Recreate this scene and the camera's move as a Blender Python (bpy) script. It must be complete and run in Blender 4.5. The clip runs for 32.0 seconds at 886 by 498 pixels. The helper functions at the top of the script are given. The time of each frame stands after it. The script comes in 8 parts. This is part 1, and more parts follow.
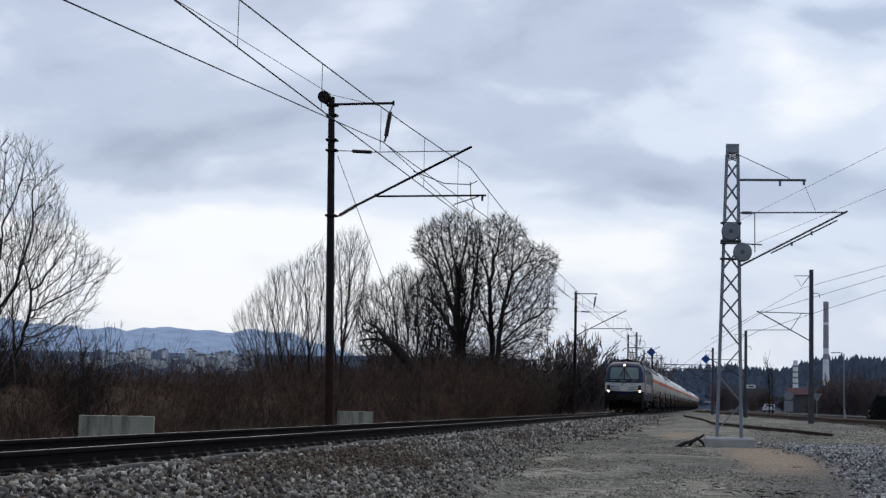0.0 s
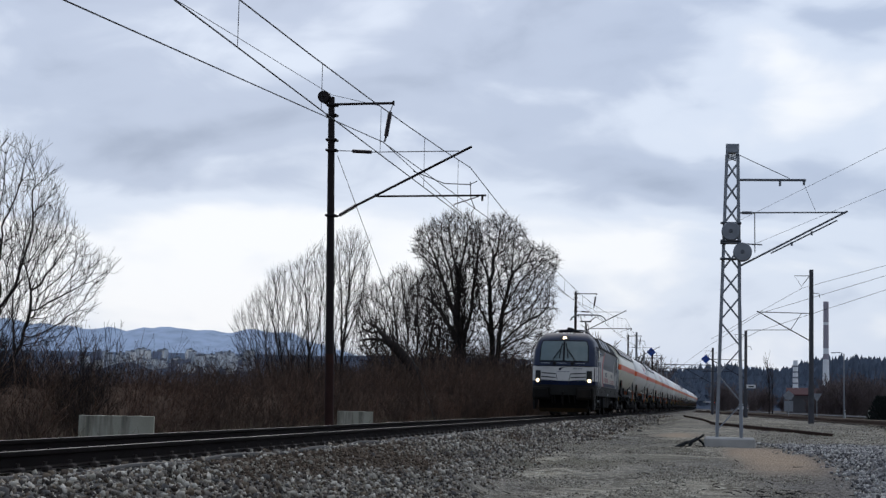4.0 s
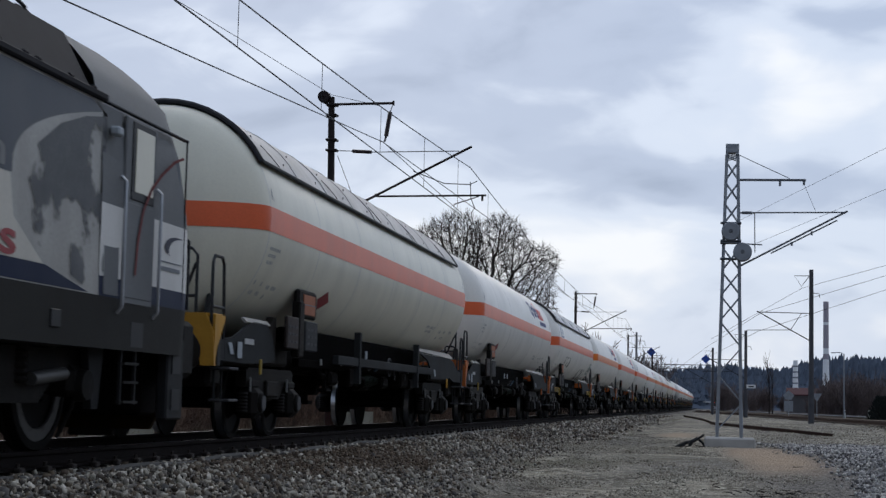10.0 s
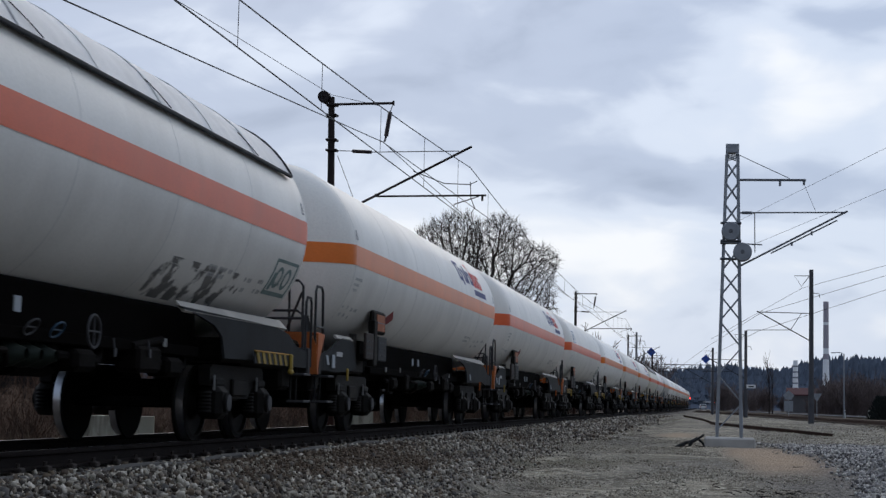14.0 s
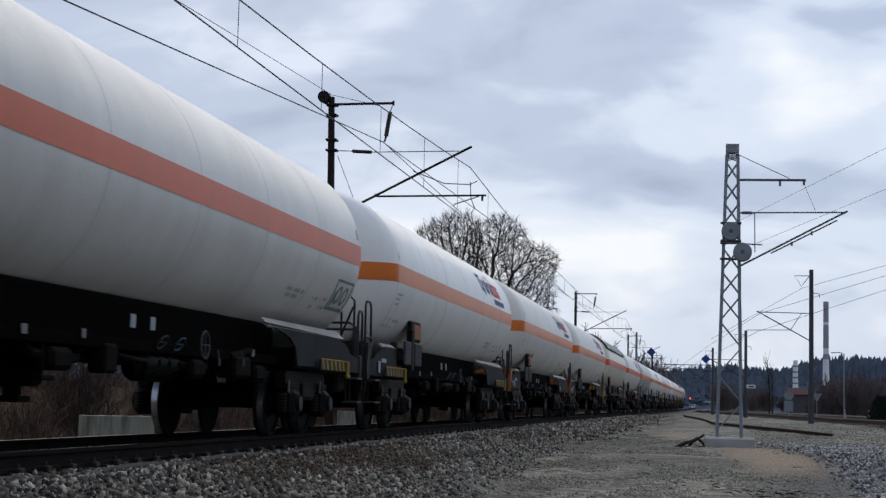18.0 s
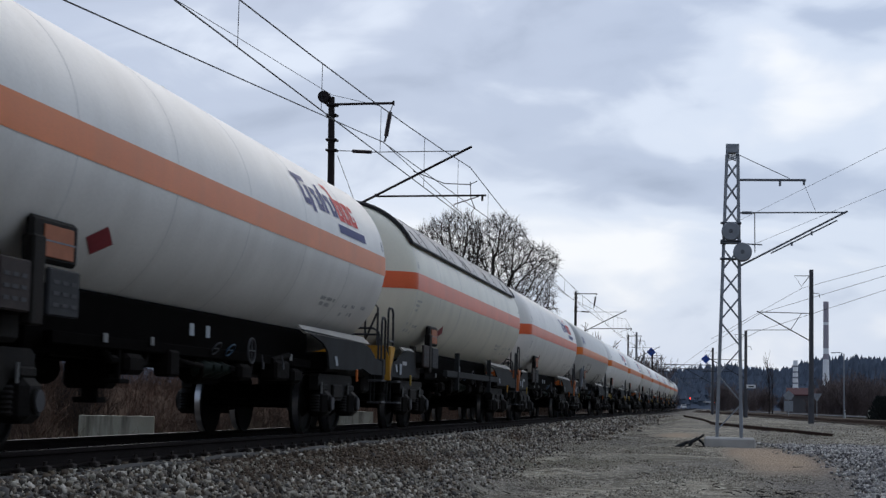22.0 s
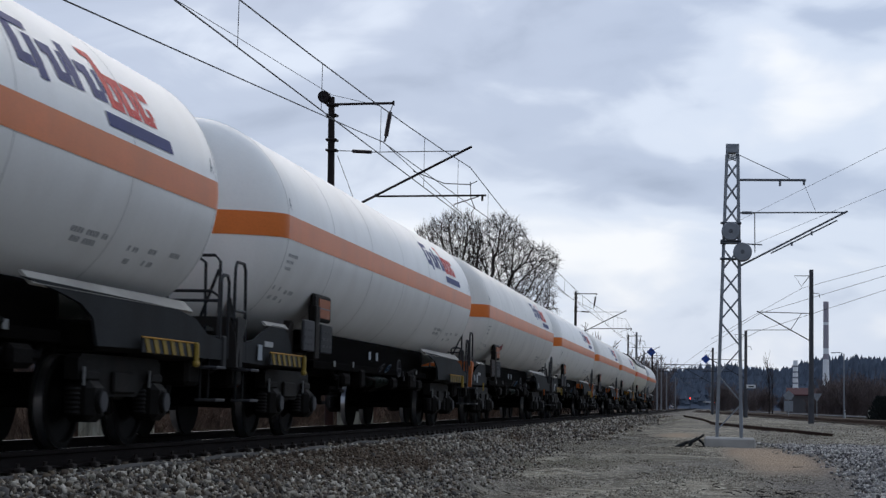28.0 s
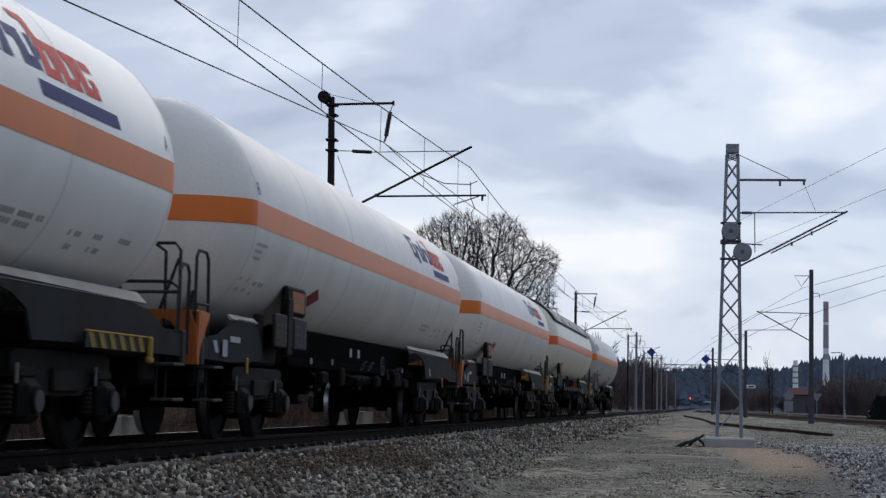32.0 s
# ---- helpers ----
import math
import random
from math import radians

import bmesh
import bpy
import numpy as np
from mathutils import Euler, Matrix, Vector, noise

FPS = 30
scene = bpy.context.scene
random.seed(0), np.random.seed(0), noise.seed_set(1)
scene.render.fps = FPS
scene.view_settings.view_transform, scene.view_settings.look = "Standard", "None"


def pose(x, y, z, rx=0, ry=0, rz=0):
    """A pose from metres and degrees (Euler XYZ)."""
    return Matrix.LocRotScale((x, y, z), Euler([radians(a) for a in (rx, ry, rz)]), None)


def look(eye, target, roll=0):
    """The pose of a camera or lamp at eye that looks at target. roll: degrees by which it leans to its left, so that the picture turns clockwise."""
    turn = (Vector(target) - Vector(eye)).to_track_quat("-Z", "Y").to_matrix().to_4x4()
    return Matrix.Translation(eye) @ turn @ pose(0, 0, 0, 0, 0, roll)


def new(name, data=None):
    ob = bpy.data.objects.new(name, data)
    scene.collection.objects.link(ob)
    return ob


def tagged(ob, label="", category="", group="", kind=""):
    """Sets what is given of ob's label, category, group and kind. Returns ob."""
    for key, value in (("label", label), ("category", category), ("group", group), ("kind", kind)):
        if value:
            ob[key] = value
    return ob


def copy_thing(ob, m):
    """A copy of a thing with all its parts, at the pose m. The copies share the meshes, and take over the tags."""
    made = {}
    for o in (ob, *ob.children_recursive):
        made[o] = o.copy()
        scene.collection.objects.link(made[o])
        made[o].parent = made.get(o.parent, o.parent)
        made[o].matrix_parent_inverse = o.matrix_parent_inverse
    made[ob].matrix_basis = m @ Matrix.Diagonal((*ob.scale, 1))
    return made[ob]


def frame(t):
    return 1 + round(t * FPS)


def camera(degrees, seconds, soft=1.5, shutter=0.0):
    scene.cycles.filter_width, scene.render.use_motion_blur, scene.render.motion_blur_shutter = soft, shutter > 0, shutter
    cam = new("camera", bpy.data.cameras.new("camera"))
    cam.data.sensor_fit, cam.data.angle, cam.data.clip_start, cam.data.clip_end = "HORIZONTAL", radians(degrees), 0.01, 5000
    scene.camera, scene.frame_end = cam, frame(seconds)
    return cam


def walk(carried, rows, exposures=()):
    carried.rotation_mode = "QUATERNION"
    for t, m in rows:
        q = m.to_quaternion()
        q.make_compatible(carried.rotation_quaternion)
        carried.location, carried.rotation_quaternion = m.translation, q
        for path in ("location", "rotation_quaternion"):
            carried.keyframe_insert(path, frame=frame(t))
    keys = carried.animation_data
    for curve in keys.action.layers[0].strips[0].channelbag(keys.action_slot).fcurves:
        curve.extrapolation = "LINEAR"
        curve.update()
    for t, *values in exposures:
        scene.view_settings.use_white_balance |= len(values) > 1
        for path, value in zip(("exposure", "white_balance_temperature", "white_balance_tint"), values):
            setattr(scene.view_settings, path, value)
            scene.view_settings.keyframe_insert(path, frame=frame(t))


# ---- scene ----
EYE = Vector((7.062, 0.0, 0.548))
cam = camera(30.757, 32.0, soft=1.38, shutter=0.12)
yaw, pitch = radians(-9.7208), radians(5.3966)
AIM = EYE + 100 * Vector((math.sin(yaw) * math.cos(pitch), math.cos(yaw) * math.cos(pitch), math.sin(pitch)))
walk(cam, [(0.0, look(EYE, AIM, 1.297)), (32.0, look(EYE, AIM, 1.297))], [(0.0, 0.0), (32.0, 0.0)])

# ---- light: overcast winter day ----
world = bpy.data.worlds.new("overcast_sky")
scene.world = world
world.use_nodes = True
wn, wl = world.node_tree.nodes, world.node_tree.links
wn.clear()
sky = wn.new("ShaderNodeTexSky")
sky.sky_type, sky.sun_disc = "NISHITA", False
sky.sun_elevation, sky.sun_rotation = radians(38), radians(-17)
sky.air_density, sky.dust_density = 1.0, 3.0
w_out, w_bg = wn.new("ShaderNodeOutputWorld"), wn.new("ShaderNodeBackground")
coord = wn.new("ShaderNodeTexCoord")


def w_map(scale, loc=(0, 0, 0), rot=(0, 0, 0)):
    m = wn.new("ShaderNodeMapping")
    m.inputs["Scale"].default_value, m.inputs["Location"].default_value = scale, loc
    m.inputs["Rotation"].default_value = rot
    wl.new(coord.outputs["Generated"], m.inputs["Vector"])
    return m


def w_noise(mapping, scale, detail, rough, distort=0.0):
    n = wn.new("ShaderNodeTexNoise")
    n.inputs["Scale"].default_value, n.inputs["Detail"].default_value = scale, detail
    n.inputs["Roughness"].default_value, n.inputs["Distortion"].default_value = rough, distort
    wl.new(mapping.outputs[0], n.inputs["Vector"])
    return n


def w_math(op, a, b):
    n = wn.new("ShaderNodeMath")
    n.operation = op
    for i, v in enumerate((a, b)):
        if isinstance(v, (int, float)):
            n.inputs[i].default_value = v
        else:
            wl.new(v, n.inputs[i])
    return n.outputs[0]


def w_ramp(fac, stops, mode="EASE"):
    n = wn.new("ShaderNodeValToRGB")
    n.color_ramp.interpolation = mode
    e = n.color_ramp.elements
    e[0].position, e[0].color = stops[0][0], (*stops[0][1], 1)
    e[1].position, e[1].color = stops[-1][0], (*stops[-1][1], 1)
    for pos, col in stops[1:-1]:
        e.new(pos).color = (*col, 1)
    wl.new(fac, n.inputs[0])
    return n.outputs[0]


sep = wn.new("ShaderNodeSeparateXYZ")
wl.new(coord.outputs["Generated"], sep.inputs[0])
# cloud sheets are stretched along the horizon and thin out to a pale band low down
big = w_noise(w_map((1.0, 1.0, 2.7), (0.35, 0.1, 0.42), (0.04, 0.05, 0)), 4.6, 4.0, 0.45, 0.6)
fine = w_noise(w_map((1.0, 1.0, 2.3), (3.1, 1.2, 0.7), (0.03, 0.06, 0)), 13.0, 6.0, 0.5, 0.5)
mix1 = w_math("ADD", w_math("MULTIPLY", big.outputs["Fac"], 0.72), w_math("MULTIPLY", fine.outputs["Fac"], 0.28))
low = w_ramp(sep.outputs["Z"], [(0.0, (0.10, 0.10, 0.10)), (0.06, (0.17, 0.17, 0.17)), (0.10, (0.13, 0.13, 0.13)), (0.14, (0.0, 0.0, 0.0)), (0.4, (0, 0, 0))])
lift = w_math("ADD", mix1, low)
left = wn.new("ShaderNodeMapRange")
left.interpolation_type = "SMOOTHSTEP"
left.inputs[1].default_value, left.inputs[2].default_value = 0.05, -0.40
left.inputs[3].default_value, left.inputs[4].default_value = -0.035, 0.10
wl.new(sep.outputs["X"], left.inputs[0])
upper = w_ramp(sep.outputs["Z"], [(0.085, (0, 0, 0)), (0.16, (1, 1, 1))])
right = wn.new("ShaderNodeMapRange")
right.interpolation_type = "SMOOTHSTEP"
right.inputs[1].default_value, right.inputs[2].default_value = -0.22, 0.06
right.inputs[3].default_value, right.inputs[4].default_value = 0.0, 0.075
wl.new(sep.outputs["X"], right.inputs[0])
lift = w_math("SUBTRACT", lift, w_math("MULTIPLY", left.outputs[0], upper))
lift = w_math("SUBTRACT", lift, w_math("MULTIPLY", right.outputs[0], w_math("SUBTRACT", 1.0, upper)))
# single banks of cloud and thin places between them, with ragged rims
ragged = w_noise(w_map((1.0, 1.0, 2.0), (1.3, 0.4, 2.2)), 9.0, 5.0, 0.5)
torn = w_math("MULTIPLY", w_math("SUBTRACT", ragged.outputs["Fac"], 0.5), 0.16)
sky_x, sky_z = w_math("ADD", sep.outputs["X"], torn), w_math("ADD", sep.outputs["Z"], w_math("MULTIPLY", torn, 0.35))
for x0, z0, wide, tall, amount in ((-0.07, 0.170, 0.12, 0.024, 0.115), (-0.105, 0.216, 0.13, 0.024, -0.03), (0.065, 0.172, 0.06, 0.035, 0.025), (0.025, 0.240, 0.022, 0.016, 0.06), (0.075, 0.222, 0.05, 0.014, -0.05),
                                   (-0.31, 0.170, 0.10, 0.03, -0.02)):
    u = w_math("DIVIDE", w_math("SUBTRACT", sky_x, x0), wide)
    v = w_math("DIVIDE", w_math("SUBTRACT", sky_z, z0), tall)
    fall = w_math("POWER", 2.718, w_math("MULTIPLY", w_math("ADD", w_math("MULTIPLY", u, u), w_math("MULTIPLY", v, v)), -1.0))
    lift = w_math("ADD", lift, w_math("MULTIPLY", fall, amount))
clouds = w_ramp(lift, [(0.32, (0.27, 0.36, 0.53)), (0.46, (0.42, 0.52, 0.71)), (0.57, (0.64, 0.74, 0.91)), (0.72, (0.89, 0.94, 1.02))])
blend = wn.new("ShaderNodeMix")
blend.data_type = "RGBA"
blend.inputs["Factor"].default_value = 0.012
wl.new(clouds, blend.inputs["A"])
wl.new(sky.outputs[0], blend.inputs["B"])
# the veiled sun stands ahead: the overcast is brightest overhead and duller behind the viewpoint
ahead = wn.new("ShaderNodeVectorMath")
ahead.operation = "DOT_PRODUCT"
ahead.inputs[1].default_value = (-0.26, 0.93, 0.26)
wl.new(coord.outputs["Generated"], ahead.inputs[0])
dull = wn.new("ShaderNodeMapRange")
dull.interpolation_type = "SMOOTHSTEP"
dull.inputs[1].default_value, dull.inputs[2].default_value = -0.5, 0.85
dull.inputs[3].default_value, dull.inputs[4].default_value = 0.66, 1.0
wl.new(ahead.outputs["Value"], dull.inputs[0])
shade_sky = wn.new("ShaderNodeVectorMath")
shade_sky.operation = "SCALE"
wl.new(blend.outputs["Result"], shade_sky.inputs[0])
zenith = wn.new("ShaderNodeMapRange")
zenith.interpolation_type = "SMOOTHSTEP"
zenith.inputs[1].default_value, zenith.inputs[2].default_value = 0.28, 0.9
zenith.inputs[3].default_value, zenith.inputs[4].default_value = 1.0, 1.5
wl.new(sep.outputs["Z"], zenith.inputs[0])
wl.new(w_math("MULTIPLY", dull.outputs[0], zenith.outputs[0]), shade_sky.inputs["Scale"])
wl.new(shade_sky.outputs["Vector"], w_bg.inputs["Color"])
w_bg.inputs["Strength"].default_value = 0.90
wl.new(w_bg.outputs[0], w_out.inputs["Surface"])

sun_data = bpy.data.lights.new("veiled_sun", "SUN")
sun_data.energy, sun_data.angle, sun_data.color = 0.75, radians(60), (1.0, 0.88, 0.72)
sun = new("veiled_sun", sun_data)
sun.matrix_world = look((-22, 70, 55), (0, 0, 0))


# ---- materials ----
def mat(name, col, rough=0.6, metal=0.0, var=0.12, scale=3.0, fine_scale=60.0, bump=0.0, stretch=(1, 1, 1), tint=None,
        emit=0.0, dirt=None, dirt_amount=0.0, random_var=0.0, spec=0.2):
    m = bpy.data.materials.new(name)
    m.use_nodes = True
    nt = m.node_tree
    n, l = nt.nodes, nt.links
    bsdf = n["Principled BSDF"]
    bsdf.inputs["Roughness"].default_value, bsdf.inputs["Metallic"].default_value = rough, metal
    bsdf.inputs["Specular IOR Level"].default_value = spec
    tc, mp = n.new("ShaderNodeTexCoord"), n.new("ShaderNodeMapping")
    mp.inputs["Scale"].default_value = stretch
    l.new(tc.outputs["Object"], mp.inputs["Vector"])
    a, b = n.new("ShaderNodeTexNoise"), n.new("ShaderNodeTexNoise")
    for t, s, d in ((a, scale, 4.0), (b, fine_scale, 3.0)):
        t.inputs["Scale"].default_value, t.inputs["Detail"].default_value = s, d
        l.new(mp.outputs[0], t.inputs["Vector"])
    tint = tint or tuple(c * 0.6 for c in col)
    mixa, mixb = n.new("ShaderNodeMix"), n.new("ShaderNodeMix")
    for x in (mixa, mixb):
        x.data_type = "RGBA"
    f1 = n.new("ShaderNodeMapRange")
    f1.inputs[1].default_value, f1.inputs[2].default_value = 0.35, 0.7
    f1.inputs[3].default_value, f1.inputs[4].default_value = 0.0, min(1.0, var * 3)
    l.new(a.outputs["Fac"], f1.inputs[0])
    mixa.inputs["A"].default_value, mixa.inputs["B"].default_value = (*col, 1), (*tint, 1)
    l.new(f1.outputs[0], mixa.inputs["Factor"])
    f2 = n.new("ShaderNodeMapRange")
    f2.inputs[1].default_value, f2.inputs[2].default_value = 0.4, 0.75
    f2.inputs[3].default_value, f2.inputs[4].default_value = 0.0, min(1.0, var * 2)
    l.new(b.outputs["Fac"], f2.inputs[0])
    l.new(mixa.outputs["Result"], mixb.inputs["A"])
    mixb.inputs["B"].default_value = (*[c * 0.55 for c in col], 1)
    l.new(f2.outputs[0], mixb.inputs["Factor"])
    last = mixb.outputs["Result"]
    if dirt:
        c = n.new("ShaderNodeTexNoise")
        c.inputs["Scale"].default_value, c.inputs["Detail"].default_value = 1.1, 6.0
        ms = n.new("ShaderNodeMapping")
        ms.inputs["Scale"].default_value = (1.3, 1.3, 0.42)
        l.new(tc.outputs["Object"], ms.inputs["Vector"])
        l.new(ms.outputs[0], c.inputs["Vector"])
        f3 = n.new("ShaderNodeMapRange")
        f3.inputs[1].default_value, f3.inputs[2].default_value = 0.45, 0.8
        f3.inputs[3].default_value, f3.inputs[4].default_value = 0.0, dirt_amount
        l.new(c.outputs["Fac"], f3.inputs[0])
        mixc = n.new("ShaderNodeMix")
        mixc.data_type = "RGBA"
        l.new(last, mixc.inputs["A"])
        mixc.inputs["B"].default_value = (*dirt, 1)
        l.new(f3.outputs[0], mixc.inputs["Factor"])
        last = mixc.outputs["Result"]
    if random_var:
        oi, hs = n.new("ShaderNodeObjectInfo"), n.new("ShaderNodeHueSaturation")
        rr = n.new("ShaderNodeMapRange")
        rr.inputs[3].default_value, rr.inputs[4].default_value = 1 - random_var, 1 + random_var
        l.new(oi.outputs["Random"], rr.inputs[0])
        l.new(rr.outputs[0], hs.inputs["Value"])
        l.new(last, hs.inputs["Color"])
        last = hs.outputs["Color"]
    l.new(last, bsdf.inputs["Base Color"])
    if bump:
        bp = n.new("ShaderNodeBump")
        bp.inputs["Strength"].default_value, bp.inputs["Distance"].default_value = bump, 0.02
        l.new(b.outputs["Fac"], bp.inputs["Height"])
        l.new(bp.outputs[0], bsdf.inputs["Normal"])
    if emit:
        bsdf.inputs["Emission Color"].default_value = (*col, 1)
        bsdf.inputs["Emission Strength"].default_value = emit
    return m


M_rail_top = mat("polished_rail_steel", (0.075, 0.077, 0.088), 0.45, 0.85, 0.2, 2, 40)
M_rust = mat("rusty_steel", (0.055, 0.030, 0.022), 0.8, 0.2, 0.25, 2, 50, 0.2)
M_old_rail = mat("dark_brown_rail", (0.016, 0.0125, 0.012), 0.75, 0.0, 0.25, 2, 50, 0.2, spec=0.04)
M_fasten = mat("fastening_iron", (0.06, 0.05, 0.045), 0.7, 0.4)
M_conc_new = mat("pale_new_concrete", (0.46, 0.44, 0.41), 0.9, 0, 0.15, 2, 40, 0.4)
M_pole_dark = mat("dark_painted_pole", (0.024, 0.018, 0.019), 0.6, 0.0, 0.2, 3, 40, spec=0.12)
M_pole_rust = mat("rust_stained_pole_foot", (0.042, 0.018, 0.014), 0.75, 0.1, 0.25, 3, 40)
M_pole_conc = mat("grey_concrete_pole", (0.26, 0.26, 0.27), 0.8, 0, 0.15, 1, 40)
M_galv = mat("galvanised_steel", (0.28, 0.30, 0.33), 0.5, 0.5, 0.15, 4, 50)
M_galv_dark = mat("dull_galvanised_tube", (0.14, 0.15, 0.17), 0.5, 0.5, 0.15, 4, 50)
M_insul = mat("brown_porcelain", (0.045, 0.032, 0.035), 0.3, 0.0)
M_wire = mat("copper_wire_weathered", (0.03, 0.03, 0.033), 0.6, 0.4)
M_gasket0 = mat("dark_window_pane", (0.03, 0.035, 0.04), 0.3)
M_red_lamp0 = mat("lit_red_signal_lamp", (1.0, 0.05, 0.04), 0.3, emit=8.0)
M_black = mat("black_rubber", (0.02, 0.02, 0.021), 0.6, 0.0)
M_white_sign = mat("white_sign_enamel", (0.75, 0.75, 0.74), 0.5)
M_blue_sign = mat("blue_sign_enamel", (0.03, 0.08, 0.35), 0.5)


# ---- mesh building ----
class Shape:
    """Collects vertices and faces of one mesh."""

    def __init__(self):
        self.v, self.f = [], []

    def add(self, verts, faces):
        k = len(self.v)
        self.v.extend(verts)
        self.f.extend([tuple(i + k for i in q) for q in faces])
        return self

    def box(self, x, y, z, sx, sy, sz, b=0.0, m=None):
        """A box by its centre and full sizes, with chamfered edges of width b."""
        hx, hy, hz = sx / 2, sy / 2, sz / 2
        if b <= 0:
            vs = [(x + i * hx, y + j * hy, z + k * hz) for i in (-1, 1) for j in (-1, 1) for k in (-1, 1)]
            fs = [(0, 1, 3, 2), (4, 6, 7, 5), (0, 4, 5, 1), (2, 3, 7, 6), (0, 2, 6, 4), (1, 5, 7, 3)]
        else:
            b = min(b, hx * 0.9, hy * 0.9, hz * 0.9)
            vs, idx = [], {}
            for i in (-1, 1):
                for j in (-1, 1):
                    for k in (-1, 1):
                        for a in range(3):
                            idx[i, j, k, a] = len(vs)
                            o = [b, b, b]
                            o[a] = 0
                            vs.append((x + i * (hx - o[0]), y + j * (hy - o[1]), z + k * (hz - o[2])))
            s4 = [(-1, -1), (-1, 1), (1, 1), (1, -1)]
            fs = []
            for i in (-1, 1):
                fs.append(tuple(idx[i, j, k, 0] for j, k in (s4 if i > 0 else s4[::-1])[::-1]))
                fs.append(tuple(idx[j, i, k, 1] for j, k in (s4 if i > 0 else s4[::-1])))
                fs.append(tuple(idx[j, k, i, 2] for j, k in (s4 if i > 0 else s4[::-1])[::-1]))
            for i in (-1, 1):
                for j in (-1, 1):
                    fs.append((idx[i, j, -1, 0], idx[i, j, 1, 0], idx[i, j, 1, 1], idx[i, j, -1, 1]))
                    fs.append((idx[i, -1, j, 0], idx[i, 1, j, 0], idx[i, 1, j, 2], idx[i, -1, j, 2]))
                    fs.append((idx[-1, i, j, 1], idx[1, i, j, 1], idx[1, i, j, 2], idx[-1, i, j, 2]))
                    for k in (-1, 1):
                        fs.append((idx[i, j, k, 0], idx[i, j, k, 1], idx[i, j, k, 2]))
        if m is not None:
            vs = [tuple(m @ Vector(q)) for q in vs]
        return self.add(vs, fs)

    def tube(self, pts, r, n=6, r1=None, caps=True):
        """A round bar along points; its radius runs from r to r1."""
        pts = [Vector(q) for q in pts]
        r1 = r if r1 is None else r1
        vs, fs, up = [], [], None
        for i, q in enumerate(pts):
            d = (pts[min(i + 1, len(pts) - 1)] - pts[max(i - 1, 0)]).normalized()
            if up is None:
                up = d.orthogonal().normalized()
            up = (up - d * up.dot(d)).normalized()
            side = d.cross(up)
            rad = r + (r1 - r) * i / (len(pts) - 1)
            vs += [tuple(q + rad * (math.cos(a) * up + math.sin(a) * side)) for a in (2 * math.pi * k / n for k in range(n))]
        for i in range(len(pts) - 1):
            for k in range(n):
                a, b = i * n + k, i * n + (k + 1) % n
                fs.append((a, b, b + n, a + n))
        if caps:
            fs.append(tuple(range(n))[::-1])
            fs.append(tuple(range(len(vs) - n, len(vs))))
        return self.add(vs, fs)

    def lathe(self, prof, centre, axis="y", n=24, a0=0.0, a1=360.0):
        """Turns (along, radius) pairs about an axis through centre."""
        full = abs(a1 - a0) > 359.9
        m = n if full else n + 1
        vs, fs = [], []
        for s, r in prof:
            for k in range(m):
                a = radians(a0 + (a1 - a0) * k / n)
                c, d = r * math.cos(a), r * math.sin(a)
                p = {"y": (c, s, d), "x": (s, c, d), "z": (c, d, s)}[axis]
                vs.append((centre[0] + p[0], centre[1] + p[1], centre[2] + p[2]))
        for i in range(len(prof) - 1):
            for k in range(n):
                a, b = i * m + k, i * m + (k + 1) % m
                fs.append((a, b, b + m, a + m))
        return self.add(vs, fs)

    def prism(self, poly, axis, a0, a1):
        """A polygon of two coordinates pushed along an axis from a0 to a1."""
        n = len(poly)
        vs = []
        for a in (a0, a1):
            for p, q in poly:
                vs.append({"x": (a, p, q), "y": (p, a, q), "z": (p, q, a)}[axis])
        fs = [tuple(range(n))[::-1], tuple(range(n, 2 * n))]
        fs += [(i, (i + 1) % n, (i + 1) % n + n, i + n) for i in range(n)]
        return self.add(vs, fs)

    def patch(self, fn, nu, nv):
        """A sheet from fn(u, v), both from 0 to 1."""
        vs = [tuple(fn(i / nu, j / nv)) for i in range(nu + 1) for j in range(nv + 1)]
        fs = [(i * (nv + 1) + j, (i + 1) * (nv + 1) + j, (i + 1) * (nv + 1) + j + 1, i * (nv + 1) + j + 1)
              for i in range(nu) for j in range(nv)]
        return self.add(vs, fs)

    def mesh(self, name, material, angle=35.0):
        me = bpy.data.meshes.new(name)
        me.from_pydata(self.v, [], self.f)
        bm = bmesh.new()
        bm.from_mesh(me)
        bmesh.ops.recalc_face_normals(bm, faces=bm.faces)
        bm.to_mesh(me)
        bm.free()
        me.polygons.foreach_set("use_smooth", [True] * len(me.polygons))
        me.set_sharp_from_angle(angle=radians(angle))
        me.materials.append(material)
        return me


def part(name, shape, material, parent=None, label="", angle=35.0):
    """Links a shape as one mesh object under a thing or a part."""
    ob = new(name, shape if isinstance(shape, bpy.types.Mesh) else shape.mesh(name, material, angle))
    ob.parent = parent
    return tagged(ob, label) if label else ob


def raw(name, v, f, material, smooth=False):
    """A mesh object straight from lists, for large masses."""
    me = bpy.data.meshes.new(name)
    me.from_pydata(v, [], f)
    me.materials.append(material)
    if smooth:
        me.polygons.foreach_set("use_smooth", [True] * len(me.polygons))
    return new(name, me)


def thing(name, label, category, m=None, group="", kind=""):
    ob = new(name)
    ob.empty_display_size = 0.2
    ob.matrix_basis = m or Matrix()
    return tagged(ob, label, category, group, kind)


def smooth01(a, b, x):
    t = min(1.0, max(0.0, (x - a) / (b - a)))
    return t * t * (3 - 2 * t)


